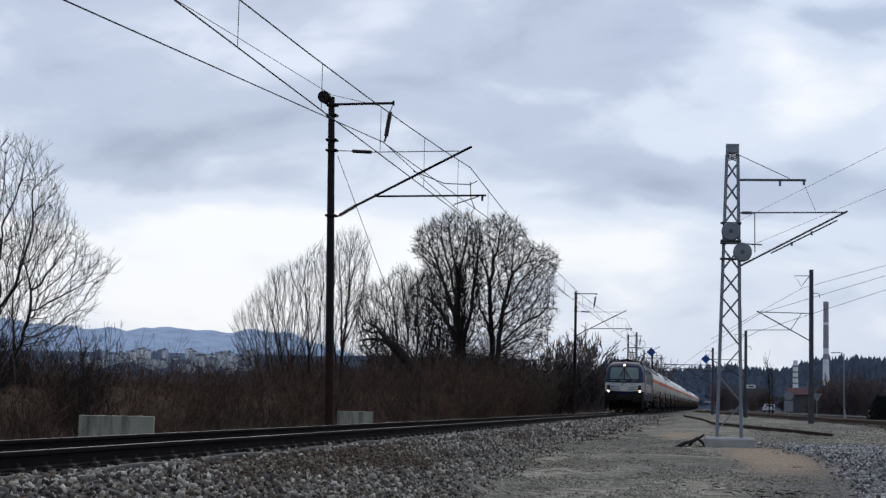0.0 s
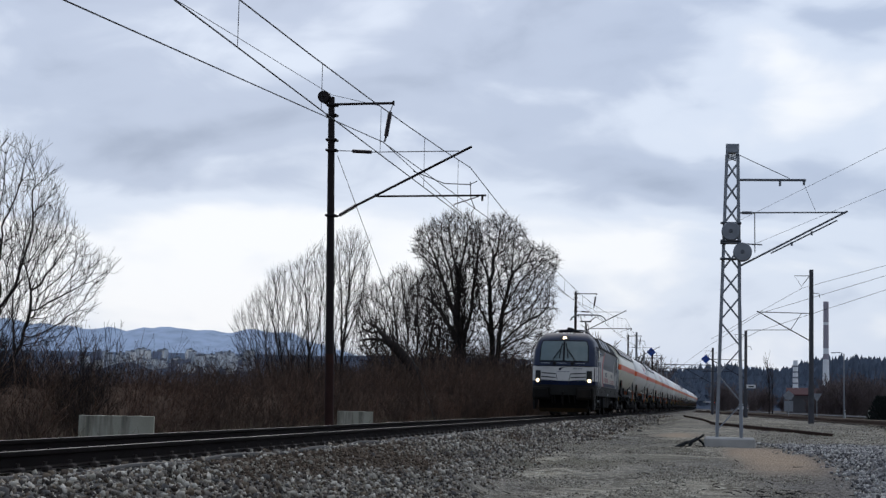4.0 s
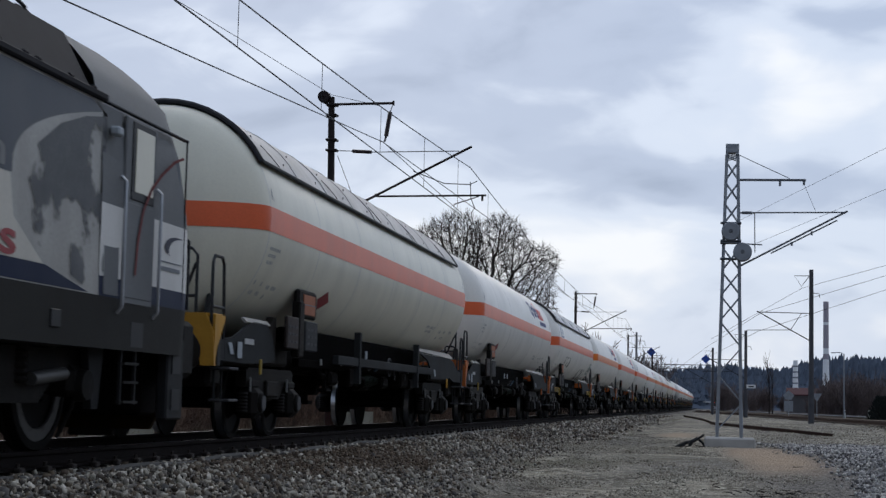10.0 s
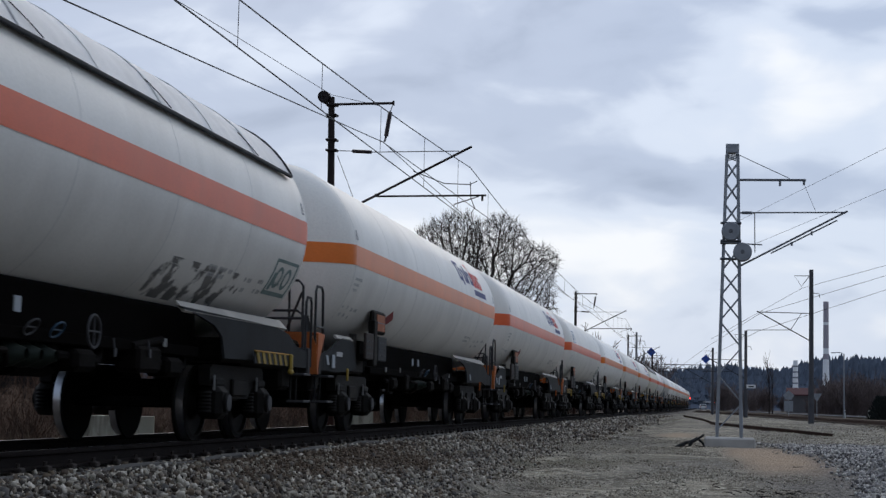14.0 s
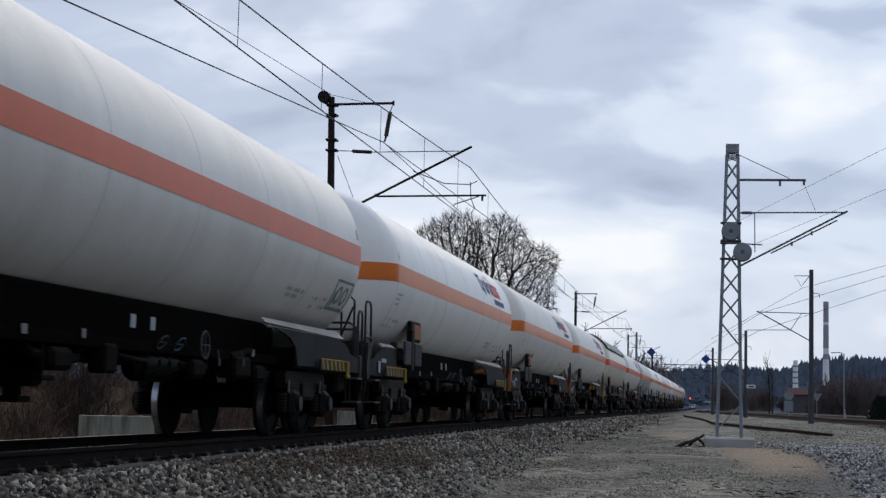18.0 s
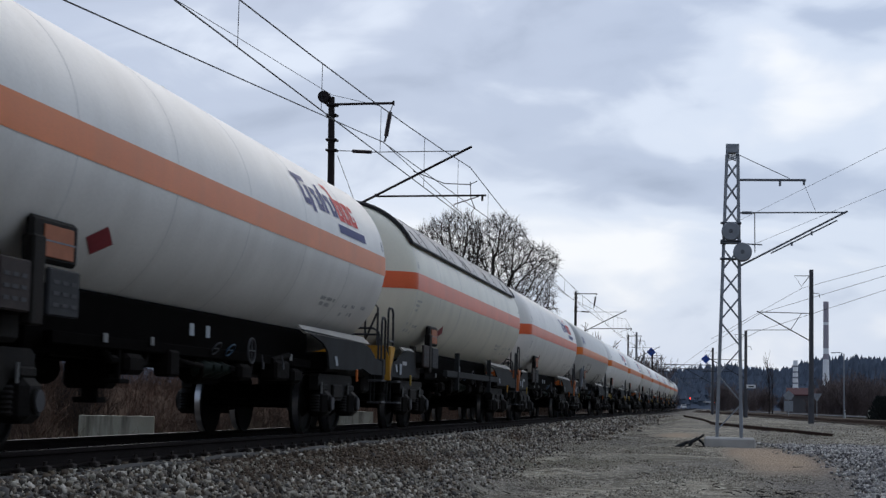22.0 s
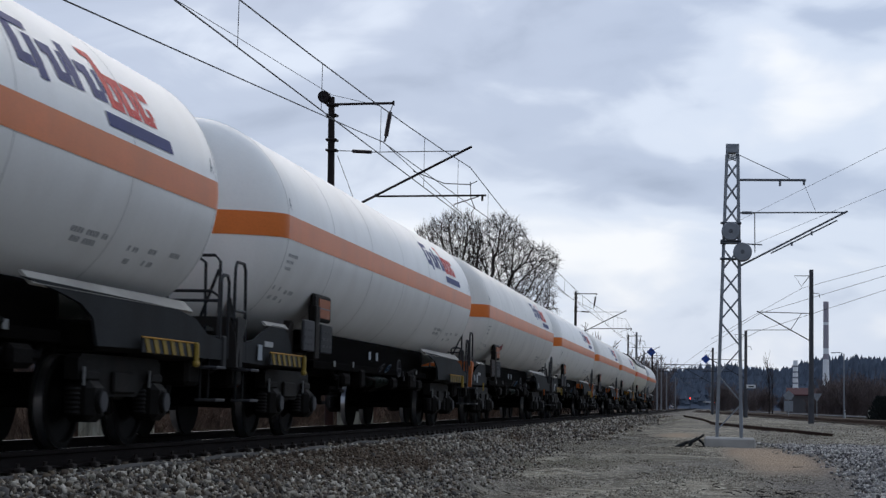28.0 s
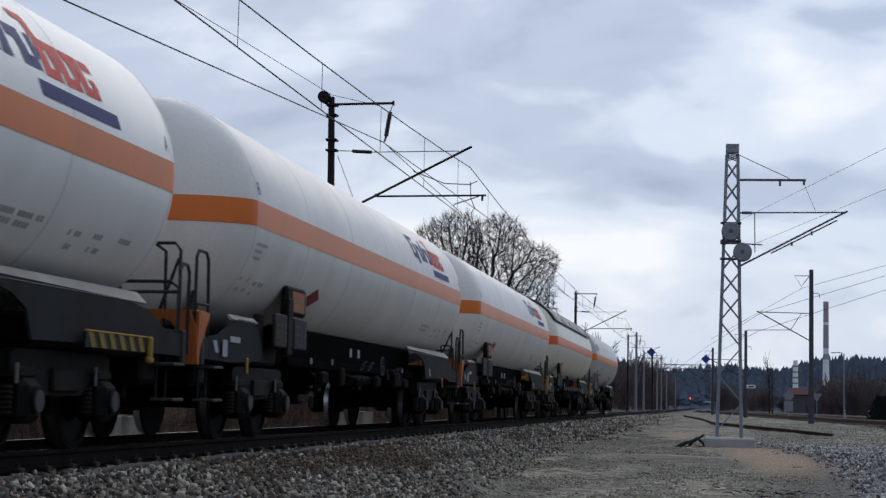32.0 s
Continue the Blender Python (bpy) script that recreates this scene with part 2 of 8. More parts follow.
# ---- ground ----
def road_x(y):
    return 15.9 + 0.075 * (285 - y)


def side_track_x(y):
    """Centre of the side track that runs into the main line far off."""
    return max(4.6, 16.0 - 0.0675 * (y - 80))


def ground_z(x, y):
    level = -1.02 + 0.42 * smooth01(24, 52, y) + 0.33 * smooth01(50, 95, y)
    left = -0.55 + 0.25 * smooth01(40, 120, y)
    base = level if x > 0 else left
    if x > 0:
        # the bank by the tower and the low heap beside it
        base += 0.22 * math.exp(-((x - 10.6) / 1.6) ** 2 - ((y - 40) / 7) ** 2)
        d = abs(x - side_track_x(y)) if y > 55 else 99
        base = max(base, -0.22 - max(0.0, d - 1.6) * 0.3) if d < 5 else base
    n = 0.05 * noise.noise(Vector((x * 0.5, y * 0.35, 0))) + 0.02 * noise.noise(Vector((x * 2.3, y * 1.9, 4)))
    base += n
    a = abs(x)
    if 1.2 < x < 5 and 8 < y < 120:
        # heaps and hollows along the bank
        base += (0.16 * noise.noise(Vector((x * 0.8, y * 0.33, 8.0))) + 0.06 * noise.noise(Vector((x * 1.9, y * 1.1, 3.0)))) * smooth01(1.7, 2.3, x) * (1 - smooth01(3.2, 4.8, x)) * (1 + 0.7 * smooth01(40, 60, y))
        # the strip beside the bank lies lower
        base -= 0.30 * smooth01(58, 80, y) * (1 - smooth01(112, 120, y)) * (1 - smooth01(3.7, 5.2, x))
    bed = -0.225 - max(0.0, a - 1.62) * (0.50 + 0.16 * noise.noise(Vector((x * 0.4, y * 0.35, 5.5))) if x > 0 else 0.5)
    z = max(base, bed) if a < 6 else base
    if y > 400 or a > 200:
        z = -0.4
    return z


def spaced(stops):
    """Coordinates from (start, end, step) runs."""
    out = []
    for a, b, s in stops:
        k = max(1, round((b - a) / s))
        out += [a + (b - a) * i / k for i in range(k)]
    return out + [stops[-1][1]]


def ground_material():
    m = bpy.data.materials.new("stony_ground")
    m.use_nodes = True
    n, l = m.node_tree.nodes, m.node_tree.links
    bsdf = n["Principled BSDF"]
    bsdf.inputs["Roughness"].default_value = 0.95
    bsdf.inputs["Specular IOR Level"].default_value = 0.2
    tc = n.new("ShaderNodeTexCoord")

    def noise_at(scale, detail=4.0):
        t = n.new("ShaderNodeTexNoise")
        t.inputs["Scale"].default_value, t.inputs["Detail"].default_value = scale, detail
        l.new(tc.outputs["Object"], t.inputs["Vector"])
        return t.outputs["Fac"]

    def mixed(fac, a, b):
        x = n.new("ShaderNodeMix")
        x.data_type = "RGBA"
        for s, v in (("Factor", fac), ("A", a), ("B", b)):
            if isinstance(v, tuple):
                x.inputs[s].default_value = (v[0] * 1.04, v[1], v[2] * 0.95, 1)
            elif isinstance(v, float):
                x.inputs[s].default_value = v
            else:
                l.new(v, x.inputs[s])
        return x.outputs["Result"]

    def stretch(fac, a, b):
        r = n.new("ShaderNodeMapRange")
        r.inputs[1].default_value, r.inputs[2].default_value = a, b
        l.new(fac, r.inputs[0])
        return r.outputs[0]

    vor = n.new("ShaderNodeTexVoronoi")
    vor.inputs["Scale"].default_value = 17.0
    l.new(tc.outputs["Object"], vor.inputs["Vector"])
    vor2 = n.new("ShaderNodeTexVoronoi")
    vor2.inputs["Scale"].default_value = 45.0
    l.new(tc.outputs["Object"], vor2.inputs["Vector"])
    sepc = n.new("ShaderNodeSeparateColor")
    l.new(vor.outputs["Color"], sepc.inputs[0])
    sepc2 = n.new("ShaderNodeSeparateColor")
    l.new(vor2.outputs["Color"], sepc2.inputs[0])
    patches = stretch(noise_at(0.45, 5), 0.38, 0.64)
    grain = stretch(noise_at(9.0, 6), 0.3, 0.72)
    # gravel darkened to hold the shade in the gaps between stones
    gravel = mixed(sepc.outputs[0], (0.045, 0.042, 0.040), (0.24, 0.228, 0.21))
    fine = mixed(sepc2.outputs[0], (0.18, 0.170, 0.135), (0.54, 0.51, 0.42))
    path = mixed(grain, fine, (0.35, 0.325, 0.262))
    path = mixed(patches, path, (0.18, 0.172, 0.142))
    path = mixed(stretch(noise_at(2.6, 7), 0.46, 0.68), path, (0.15, 0.144, 0.122))
    path = mixed(stretch(noise_at(0.9, 6), 0.50, 0.66), path, (0.095, 0.082, 0.062))
    path = mixed(stretch(noise_at(5.5, 8), 0.53, 0.62), path, (0.46, 0.44, 0.375))
    path = mixed(stretch(noise_at(0.22, 4), 0.50, 0.62), path, (0.16, 0.15, 0.115))
    att = {}
    for key in ("path", "dirt", "sand", "coarse"):
        a = n.new("ShaderNodeAttribute")
        a.attribute_name = key
        att[key] = a.outputs["Fac"]
    col = mixed(att["path"], gravel, path)
    dirt = mixed(grain, (0.045, 0.034, 0.027), (0.12, 0.092, 0.072))
    col = mixed(att["dirt"], col, dirt)
    col = mixed(att["sand"], col, mixed(grain, (0.40, 0.31, 0.225), (0.32, 0.25, 0.185)))
    col = mixed(att["coarse"], col, mixed(sepc.outputs[0], (0.065, 0.066, 0.07), (0.22, 0.22, 0.225)))
    l.new(col, bsdf.inputs["Base Color"])
    bump = n.new("ShaderNodeBump")
    bump.inputs["Strength"].default_value, bump.inputs["Distance"].default_value = 1.0, 0.06
    h = n.new("ShaderNodeMath")
    h.operation = "ADD"
    l.new(vor.outputs["Distance"], h.inputs[0])
    l.new(grain, h.inputs[1])
    l.new(h.outputs[0], bump.inputs["Height"])
    l.new(bump.outputs[0], bsdf.inputs["Normal"])
    return m


def zones(x, y):
    """How much of path, dirt, sand and coarse stone lies at a place."""
    w = 0.7 * noise.noise(Vector((x * 0.35, y * 0.12, 2))) + 0.4 * noise.noise(Vector((x * 0.6, y * 0.25, 9))) + 0.3 * noise.noise(Vector((x * 1.7, y * 0.9, 5)))
    near = 0.9 * (1 - smooth01(20, 29, y))
    path = smooth01(2.25 + near, 3.0 + near * 1.5, x + 0.4 * w) * (1 - smooth01(7.2, 8.8, x + w)) * (1 - 0.5 * smooth01(90, 160, y))
    path = max(path, 0.9 * smooth01(46, 57, y + 3 * w) * smooth01(6.0, 8.0, x))
    dirt = smooth01(1.22, 1.45, x + 0.4 * w) * (1 - smooth01(2.05, 2.4, x + 0.45 * w + 0.35 * smooth01(27, 33, y))) * smooth01(16.5, 19.0, y + 2 * w) * (1 - 0.8 * smooth01(25, 31, y + 4 * w))
    dirt = max(dirt, math.exp(-((x - 1.9) / 0.3) ** 2 - ((y - 42) / 3.0) ** 2))
    dirt = max(dirt * 0.9, 0.95 * smooth01(2.4, 3.4, -x + w), 0.9 * smooth01(3.5, 6.0, x + 3 * w - side_track_x(max(20, min(400, y)))) * smooth01(85, 120, y))
    sand = 1.3 * math.exp(-((x - 8.25 - (46 - y) * 0.05) / 0.95) ** 4 - ((y - 41.5) / 6.0) ** 4) * (1.0 + 0.8 * w)
    sand = min(1, max(sand, 1.1 * math.exp(-((x - 5.6) / 0.7) ** 2 - ((y - 62) / 3.5) ** 2)))
    coarse = smooth01(8.2, 9.1, x + w - (52 - y) * 0.05) * (1 - smooth01(48, 58, y + 4 * w)) * (0.75 + w)
    return path * (0.8 + 0.8 * w), dirt, max(0.0, min(1.0, sand)) * (1 - 0.8 * coarse), max(0.0, min(1.0, coarse))


def build_ground():
    xs = spaced([(-4200, -600, 900), (-600, -60, 90), (-60, -8, 5), (-8, -2, 0.5), (-2, 4, 0.16), (4, 14, 0.35), (14, 26, 1), (26, 60, 6),
                 (60, 600, 90), (600, 4200, 900)])
    ys = spaced([(-300, -20, 70), (-20, 6, 3), (6, 60, 0.4), (60, 130, 1.2), (130, 420, 8), (420, 5000, 500)])
    v = [(x, y, ground_z(x, y)) for x in xs for y in ys]
    k = len(ys)
    f = [(i * k + j, (i + 1) * k + j, (i + 1) * k + j + 1, i * k + j + 1) for i in range(len(xs) - 1) for j in range(k - 1)]
    ob = raw("ground", v, f, ground_material(), True)
    vals = [zones(a[0], a[1]) for a in v]
    for i, key in enumerate(("path", "dirt", "sand", "coarse")):
        at = ob.data.attributes.new(key, "FLOAT", "POINT")
        at.data.foreach_set("value", [q[i] for q in vals])
    tagged(ob, "grey gravel ground with a worn tan path beside the track", "ground", kind="structure")


build_ground()

# ---- main track ----
RAIL = [(-0.036, 0.0), (0.036, 0.0), (0.038, -0.02), (0.034, -0.04), (0.009, -0.052), (0.009, -0.14), (0.07, -0.156), (0.07, -0.172),
        (-0.07, -0.172), (-0.07, -0.156), (-0.009, -0.14), (-0.009, -0.052), (-0.034, -0.04), (-0.038, -0.02)]


def rail_along(name, pts, parent, material, top=True):
    """A rail of true section along points on its head."""
    s, n = Shape(), len(RAIL)
    vs, fs = [], []
    for i, q in enumerate(pts):
        d = (Vector(pts[min(i + 1, len(pts) - 1)]) - Vector(pts[max(i - 1, 0)])).normalized()
        side = Vector((d.y, -d.x, 0))
        vs += [tuple(Vector(q) + side * a + Vector((0, 0, b))) for a, b in RAIL]
    for i in range(len(pts) - 1):
        fs += [(i * n + k, i * n + (k + 1) % n, (i + 1) * n + (k + 1) % n, (i + 1) * n + k) for k in range(n)]
    fs += [tuple(range(n)), tuple(range(len(vs) - n, len(vs)))]
    s.add(vs, fs)
    ob = part(name, s, material, parent)
    if top:
        band = Shape()
        for i in range(len(pts) - 1):
            a, b = Vector(pts[i]), Vector(pts[i + 1])
            d = (b - a).normalized()
            side = Vector((d.y, -d.x, 0)) * 0.03
            up = Vector((0, 0, 0.004))
            band.add([tuple(a - side + up), tuple(a + side + up), tuple(b + side + up), tuple(b - side + up)], [(0, 1, 2, 3)])
        part("running_surface", band, M_rail_top, ob, "polished running surface")
    return ob


main_track = thing("track", "dark steel main line track on ballast", "track", kind="structure")
for sx in (-0.7535, 0.7535):
    rail_along("rail", [(sx, y, 0) for y in (-60, 0, 100, 200, 400, 640)], main_track, M_old_rail)

side_track = thing("side_track", "dull brown side track on pale ballast", "track", kind="structure")
for sx in (-0.75, 0.75):
    rail_along("rail", [(side_track_x(y) + sx, y, 0.0) for y in (20, 60, 100, 150, 200, 248, 300, 400)], side_track, M_rust, False)
loose = thing("loose_rail", "rusty rail lying cut off on gravel", "rail")
rail_along("rail_bar", [(11.6, 66, -0.39), (10.1, 70, -0.30), (7.95, 78, -0.22), (6.9, 83, -0.19), (6.1, 102, -0.13), (4.5, 130, -0.12)], loose, M_rust, False)


# ---- overhead line ----
def insulator(s, a, b, r=0.055, sheds=5):
    """A ribbed insulator between two points."""
    a, b = Vector(a), Vector(b)
    s.tube([a, b], 0.018, 6)
    for i in range(sheds):
        c = a.lerp(b, (i + 0.7) / (sheds + 0.4))
        d = (b - a).normalized()
        s.tube([c - d * 0.02, c, c + d * 0.025], r, 8)
    return s


def contact_pole(x, y, z0, h, lean, material, full=True, group="masts beside the main line", label=""):
    """A mast with its cantilever over the track."""
    k = 1
    ob = thing("catenary_mast", label or "dark steel catenary mast with a slanted cantilever", "mast",
               Matrix.Translation((x, y, z0)) @ Matrix.Scale(1.049, 4), group)
    off = math.tan(radians(lean))
    H = h
    base = 0.6
    part("mast_tube", Shape().tube([(off * 2.3, 0, 2.3 if full else -0.4), (off * H, 0, H)], 0.115, 12, 0.085), material, ob)
    if full:
        part("mast_foot", Shape().tube([(-off * 0.5, 0, -0.5), (off * 2.32, 0, 2.32)], 0.125, 12, 0.119), M_pole_rust, ob, "rust-stained mast foot")
    zt = base + 8.44
    part("top_arm", Shape().tube([(off * zt, 0, zt - 0.02), (k * 1.5, 0, zt)], 0.035, 8).box(k * 1.5, 0, zt, 0.05, 0.06, 0.12), M_pole_dark, ob)
    s = Shape()
    s.tube([(k * 1.5, 0, zt), (k * 1.42, 0, zt - 0.22)], 0.012, 5)
    insulator(s, (k * 1.42, 0, zt - 0.22), (k * 1.32, 0, zt - 0.9), 0.06, 13)
    s.tube([(k * 1.32, 0, zt - 0.9), (k * 1.28, 0, zt - 1.05)], 0.03, 6)
    part("hanging_insulator", s, M_insul, ob)
    z1, z2 = base + 5.41, base + 7.26
    strut = Shape().tube([(k * 0.55, 0, z1 + 0.27), (k * 3.64, 0, z2)], 0.033, 8)
    part("slanted_tube", strut, M_pole_dark, ob)
    part("strut_insulator", insulator(Shape().tube([(off * z1, 0, z1 - 0.03), (k * 0.1, 0, z1)], 0.02, 5), (k * 0.1, 0, z1), (k * 0.56, 0, z1 + 0.28), 0.05, 9), M_insul, ob)
    part("tie_insulator", insulator(Shape().tube([(off * 7.5, 0, base + 7.17), (k * 0.4, 0, base + 7.15)], 0.012, 5),
                                    (k * 0.4, 0, base + 7.15), (k * 0.95, 0, base + 7.12), 0.05, 10), M_insul, ob)
    part("tie_rod", Shape().tube([(k * 0.9, 0, base + 7.12), (k * 3.3, 0, base + 7.14)], 0.012, 5), M_pole_dark, ob)
    t = Shape().tube([(k * 1.1, 0, base + 5.93), (k * 4.05, 0, base + 5.96)], 0.026, 8)
    t.box(k * 3.95, 0, base + 5.88, 0.05, 0.05, 0.14).tube([(k * 1.1, 0, base + 5.93), (k * 1.1, 0, base + 6.0)], 0.05, 6)
    part("registration_tube", t, M_pole_dark, ob)
    part("steady_arm", Shape().tube([(k * 3.85, 0, base + 5.93), (k * 3.2, 0, base + 5.72), (k * 3.2, 0, base + 5.64)], 0.014, 6), M_pole_dark, ob)
    w = Shape().tube([(k * 3.62, 0, base + 6.32), (k * 3.64, 0, base + 5.9), (k * 3.75, 0, base + 5.62), (k * 3.66, 0, base + 5.5), (k * 3.7, 0, base + 5.3)], 0.012, 5)
    part("dropper_hook", w, M_pole_dark, ob)
    for zz in (base + 7.17, base + 5.41, base + 8.4, base + 8.12, base + 7.45):
        part("clamp", Shape().box(off * zz + 0.02, 0, zz, 0.3, 0.27, 0.06, 0.01), M_pole_dark, ob)
    return ob


mast1 = contact_pole(-3.49, 43.65, -0.656, 9.22, -1.25, M_pole_dark, label="dark steel catenary mast with rust-stained foot")
part("top_roller", Shape().lathe([(-0.12, 0.02), (-0.12, 0.16), (0.12, 0.16), (0.12, 0.02)], (-0.4, 0, 9.22), "y", 16), M_pole_dark, mast1)
for y, hh in ((121.6, 9.2), (195, 9.2), (270, 9.2)):
    contact_pole(-3.49, y, -0.6, hh, 0, M_pole_dark)
# slim concrete masts in a row farther along the line
for x, y, h, ml in ((-1.9, 183, 8.9, 1), (-3.2, 232, 8.4, 1), (-3.4, 290, 8.2, 1), (-3.4, 345, 8.2, 1), (-3.4, 420, 8.2, 1)):
    o = thing("concrete_mast", "slim grey concrete mast beside the track", "mast", pose(x, y, -0.5), "concrete masts")
    part("mast_tube", Shape().tube([(0, 0, -0.5), (0, 0, h + 0.4)], 0.17, 10, 0.11), M_pole_conc, o)
    part("bracket_arm", Shape().tube([(0, 0, h - 0.6), (0.9, 0, h - 0.6), (1.0, 0, h - 1.1)], 0.03, 6), M_pole_dark, o)


def wire(name, pts, r, label, parent):
    return part(name, Shape().tube(pts, r, 5), M_wire, parent, label)


over = thing("overhead_wires", "thin dark overhead contact and carrier wires", "wires", kind="structure")
spans = [-28.0, 43.65, 121.6, 195.0, 270.0, 345.0, 420.0, 495.0]


def carrier_z(a, b, y):
    m, h = (a + b) / 2, (b - a) / 2
    return 6.05 + 0.95 * ((y - m) / h) ** 2


for i in range(len(spans) - 1):
    a, b = spans[i], spans[i + 1]
    wire("carrier_wire", [(0.3, a + (b - a) * j / 16, carrier_z(a, b, a + (b - a) * j / 16)) for j in range(17)], 0.012, "", over)
    y = 21.75 - 4.95 * 9 if i == 0 else a + 3.6
    while y < b - 2:
        if y > a + 2:
            wire("dropper", [(0.3, y, carrier_z(a, b, y)), (0.3, y, 5.5)], 0.006, "", over)
        y += 4.95
wire("contact_wire", [(0.3, -40, 5.5), (0.3, 120, 5.5), (0.3, 495, 5.5)], 0.012, "", over)
# second wire that rises to the mast's hanging insulator and is let off there
wire("let_off_wire", [(-2.2, -20, 3.2), (-2.2, 21.4, 6.15), (-2.2, 43.65, 7.73), (-0.6, 54, 6.75), (0.25, 72, 5.56)], 0.013, "", over)
wire("top_wire", [(-3.7, 0, 7.2), (-3.7, 30.3, 8.45), (-3.66, 43.5, 9.05), (-2.3, 43.65, 8.75)], 0.008, "", over)
wire("stay_wire", [(-3.49, 43.7, 7.35), (-3.5, 61.5, -0.5)], 0.009, "", over)
wire("jumper_wire", [(-1.3, 43.65, 6.9), (-0.4, 43.6, 6.55), (0.3, 43.6, 6.52), (0.5, 43.65, 6.62)], 0.014, "", over)
for i in range(1, len(spans) - 1):
    wire("feeder_wire", [(-2.15, spans[i] + (spans[i + 1] - spans[i]) * j / 10, 7.7 - 2.2 * (j / 10) * (1 - j / 10)) for j in range(11)], 0.012, "", over)


# ---- lattice tower ----
def lattice_tower():
    ob = thing("lattice_tower", "galvanised steel lattice mast on a concrete block", "mast", pose(7.43, 49, -0.42, 0, 0.35, 0))
    H, wb, wt = 8.9, 0.40, 0.19
    def leg(sx, sy, z):
        w = wb + (wt - wb) * z / H
        return (sx * w, sy * w * 0.8, z)
    for sx in (-1, 1):
        for sy in (-1, 1):
            m = Shape()
            a, b = leg(sx, sy, 0), leg(sx, sy, H)
            m.add([(a[0], a[1], a[2]), (a[0] - sx * 0.09, a[1], a[2]), (a[0], a[1] - sy * 0.09, a[2]),
                   (b[0], b[1], b[2]), (b[0] - sx * 0.08, b[1], b[2]), (b[0], b[1] - sy * 0.08, b[2])],
                  [(0, 1, 4, 3), (0, 3, 5, 2), (1, 2, 5, 4), (0, 2, 1), (3, 4, 5)])
            part("leg", m, M_galv, ob)
    n, z = 15, 0.25
    for i in range(n):
        step = 0.86 - 0.024 * i
        z1 = min(H - 0.35, z + step)
        for sy in (-1, 1):
            d = 1 if i % 2 == 0 else -1
            part("diagonal", Shape().tube([leg(-d, sy, z), leg(d, sy, z1)], 0.022, 4), M_galv, ob)
            if i > 3:
                part("diagonal", Shape().tube([leg(d, sy, z), leg(-d, sy, z1)], 0.02, 4), M_galv, ob)
        for sx in (-1, 1):
            d = 1 if i % 2 == 0 else -1
            part("diagonal", Shape().tube([leg(sx, -d, z), leg(sx, d, z1)], 0.02, 4), M_galv, ob)
        z = z1
    part("cap_plate", Shape().box(0, 0, H - 0.14, 0.4, 0.34, 0.28, 0.02), M_galv, ob)
    part("top_arm", Shape().box(1.18, 0, 7.82, 2.0, 0.06, 0.07, 0.01).box(1.42, 0, 7.72, 0.07, 0.05, 0.16, 0.01).box(2.12, 0, 7.74, 0.07, 0.05, 0.14, 0.01), M_galv_dark, ob)
    part("stay_rod", Shape().tube([(0.2, 0, 8.58), (1.7, 0, 7.87)], 0.012, 5), M_galv_dark, ob)
    part("stay_wire", Shape().tube([(2.14, 0, 7.66), (2.5, 0, 6.82)], 0.007, 4), M_wire, ob)
    t = Shape().tube([(0.2, 0, 6.82), (3.38, 0, 6.86)], 0.022, 6)
    t.box(0.46, 0, 6.82, 0.3, 0.1, 0.08, 0.01)
    part("tie_tube", t, M_galv_dark, ob)
    part("slanted_tube", Shape().tube([(0.28, 0, 5.22), (3.4, 0, 6.9)], 0.03, 6), M_galv_dark, ob)
    part("spare_tube", Shape().tube([(1.16, 0, 5.6), (3.1, 0, 6.62)], 0.022, 6).box(1.78, 0, 5.9, 0.06, 0.05, 0.12).box(2.36, 0, 6.22, 0.06, 0.05, 0.12), M_galv_dark, ob)
    part("drop_bar", Shape().tube([(0.68, 0, 6.84), (0.7, 0, 5.62)], 0.016, 5).tube([(0.46, 0, 5.88), (0.92, 0, 5.86)], 0.02, 5), M_galv_dark, ob)
    for x, z, lab in ((-0.02, 6.22, ""), (0.33, 5.6, "")):
        wheel = part("tension_wheel", Shape().lathe([(-0.16, 0.03), (-0.16, 0.26), (-0.13, 0.28), (-0.05, 0.24), (0.06, 0.24), (0.12, 0.28), (0.16, 0.26), (0.16, 0.03)], (x, -0.3, z), "y", 20), M_galv, ob, "grey tensioning wheel")
        part("hub", Shape().lathe([(-0.2, 0.0), (-0.2, 0.06), (0.2, 0.06), (0.2, 0.0)], (x, -0.3, z), "y", 10), M_galv_dark, wheel)
    for z in (6.48, 5.88, 5.4, 5.94):
        part("wheel_bracket", Shape().box(-0.02, -0.22, z, 0.62, 0.3, 0.05, 0.01), M_galv_dark, ob)
    part("footing", Shape().box(0.02, 0, -0.22, 1.5, 1.3, 0.62, 0.05), M_conc_new, ob, "pale concrete foundation block")
    ob2 = thing("termination_wires", "thin wires running off from the lattice mast", "wires")
    for a, b in (((7.56, 49, 6.09), (10.6, 35.15, 6.15)), ((8.07, 49, 5.42), (10.77, 36.93, 5.5))):
        part("tension_wire", Shape().tube([a, b, tuple(Vector(b) + 1.6 * (Vector(b) - Vector(a)))], 0.0045, 4), M_wire, ob2)


lattice_tower()


M_pole_grey = mat("weathered_grey_mast", (0.085, 0.085, 0.095), 0.7, 0.1, 0.2, 2, 30)


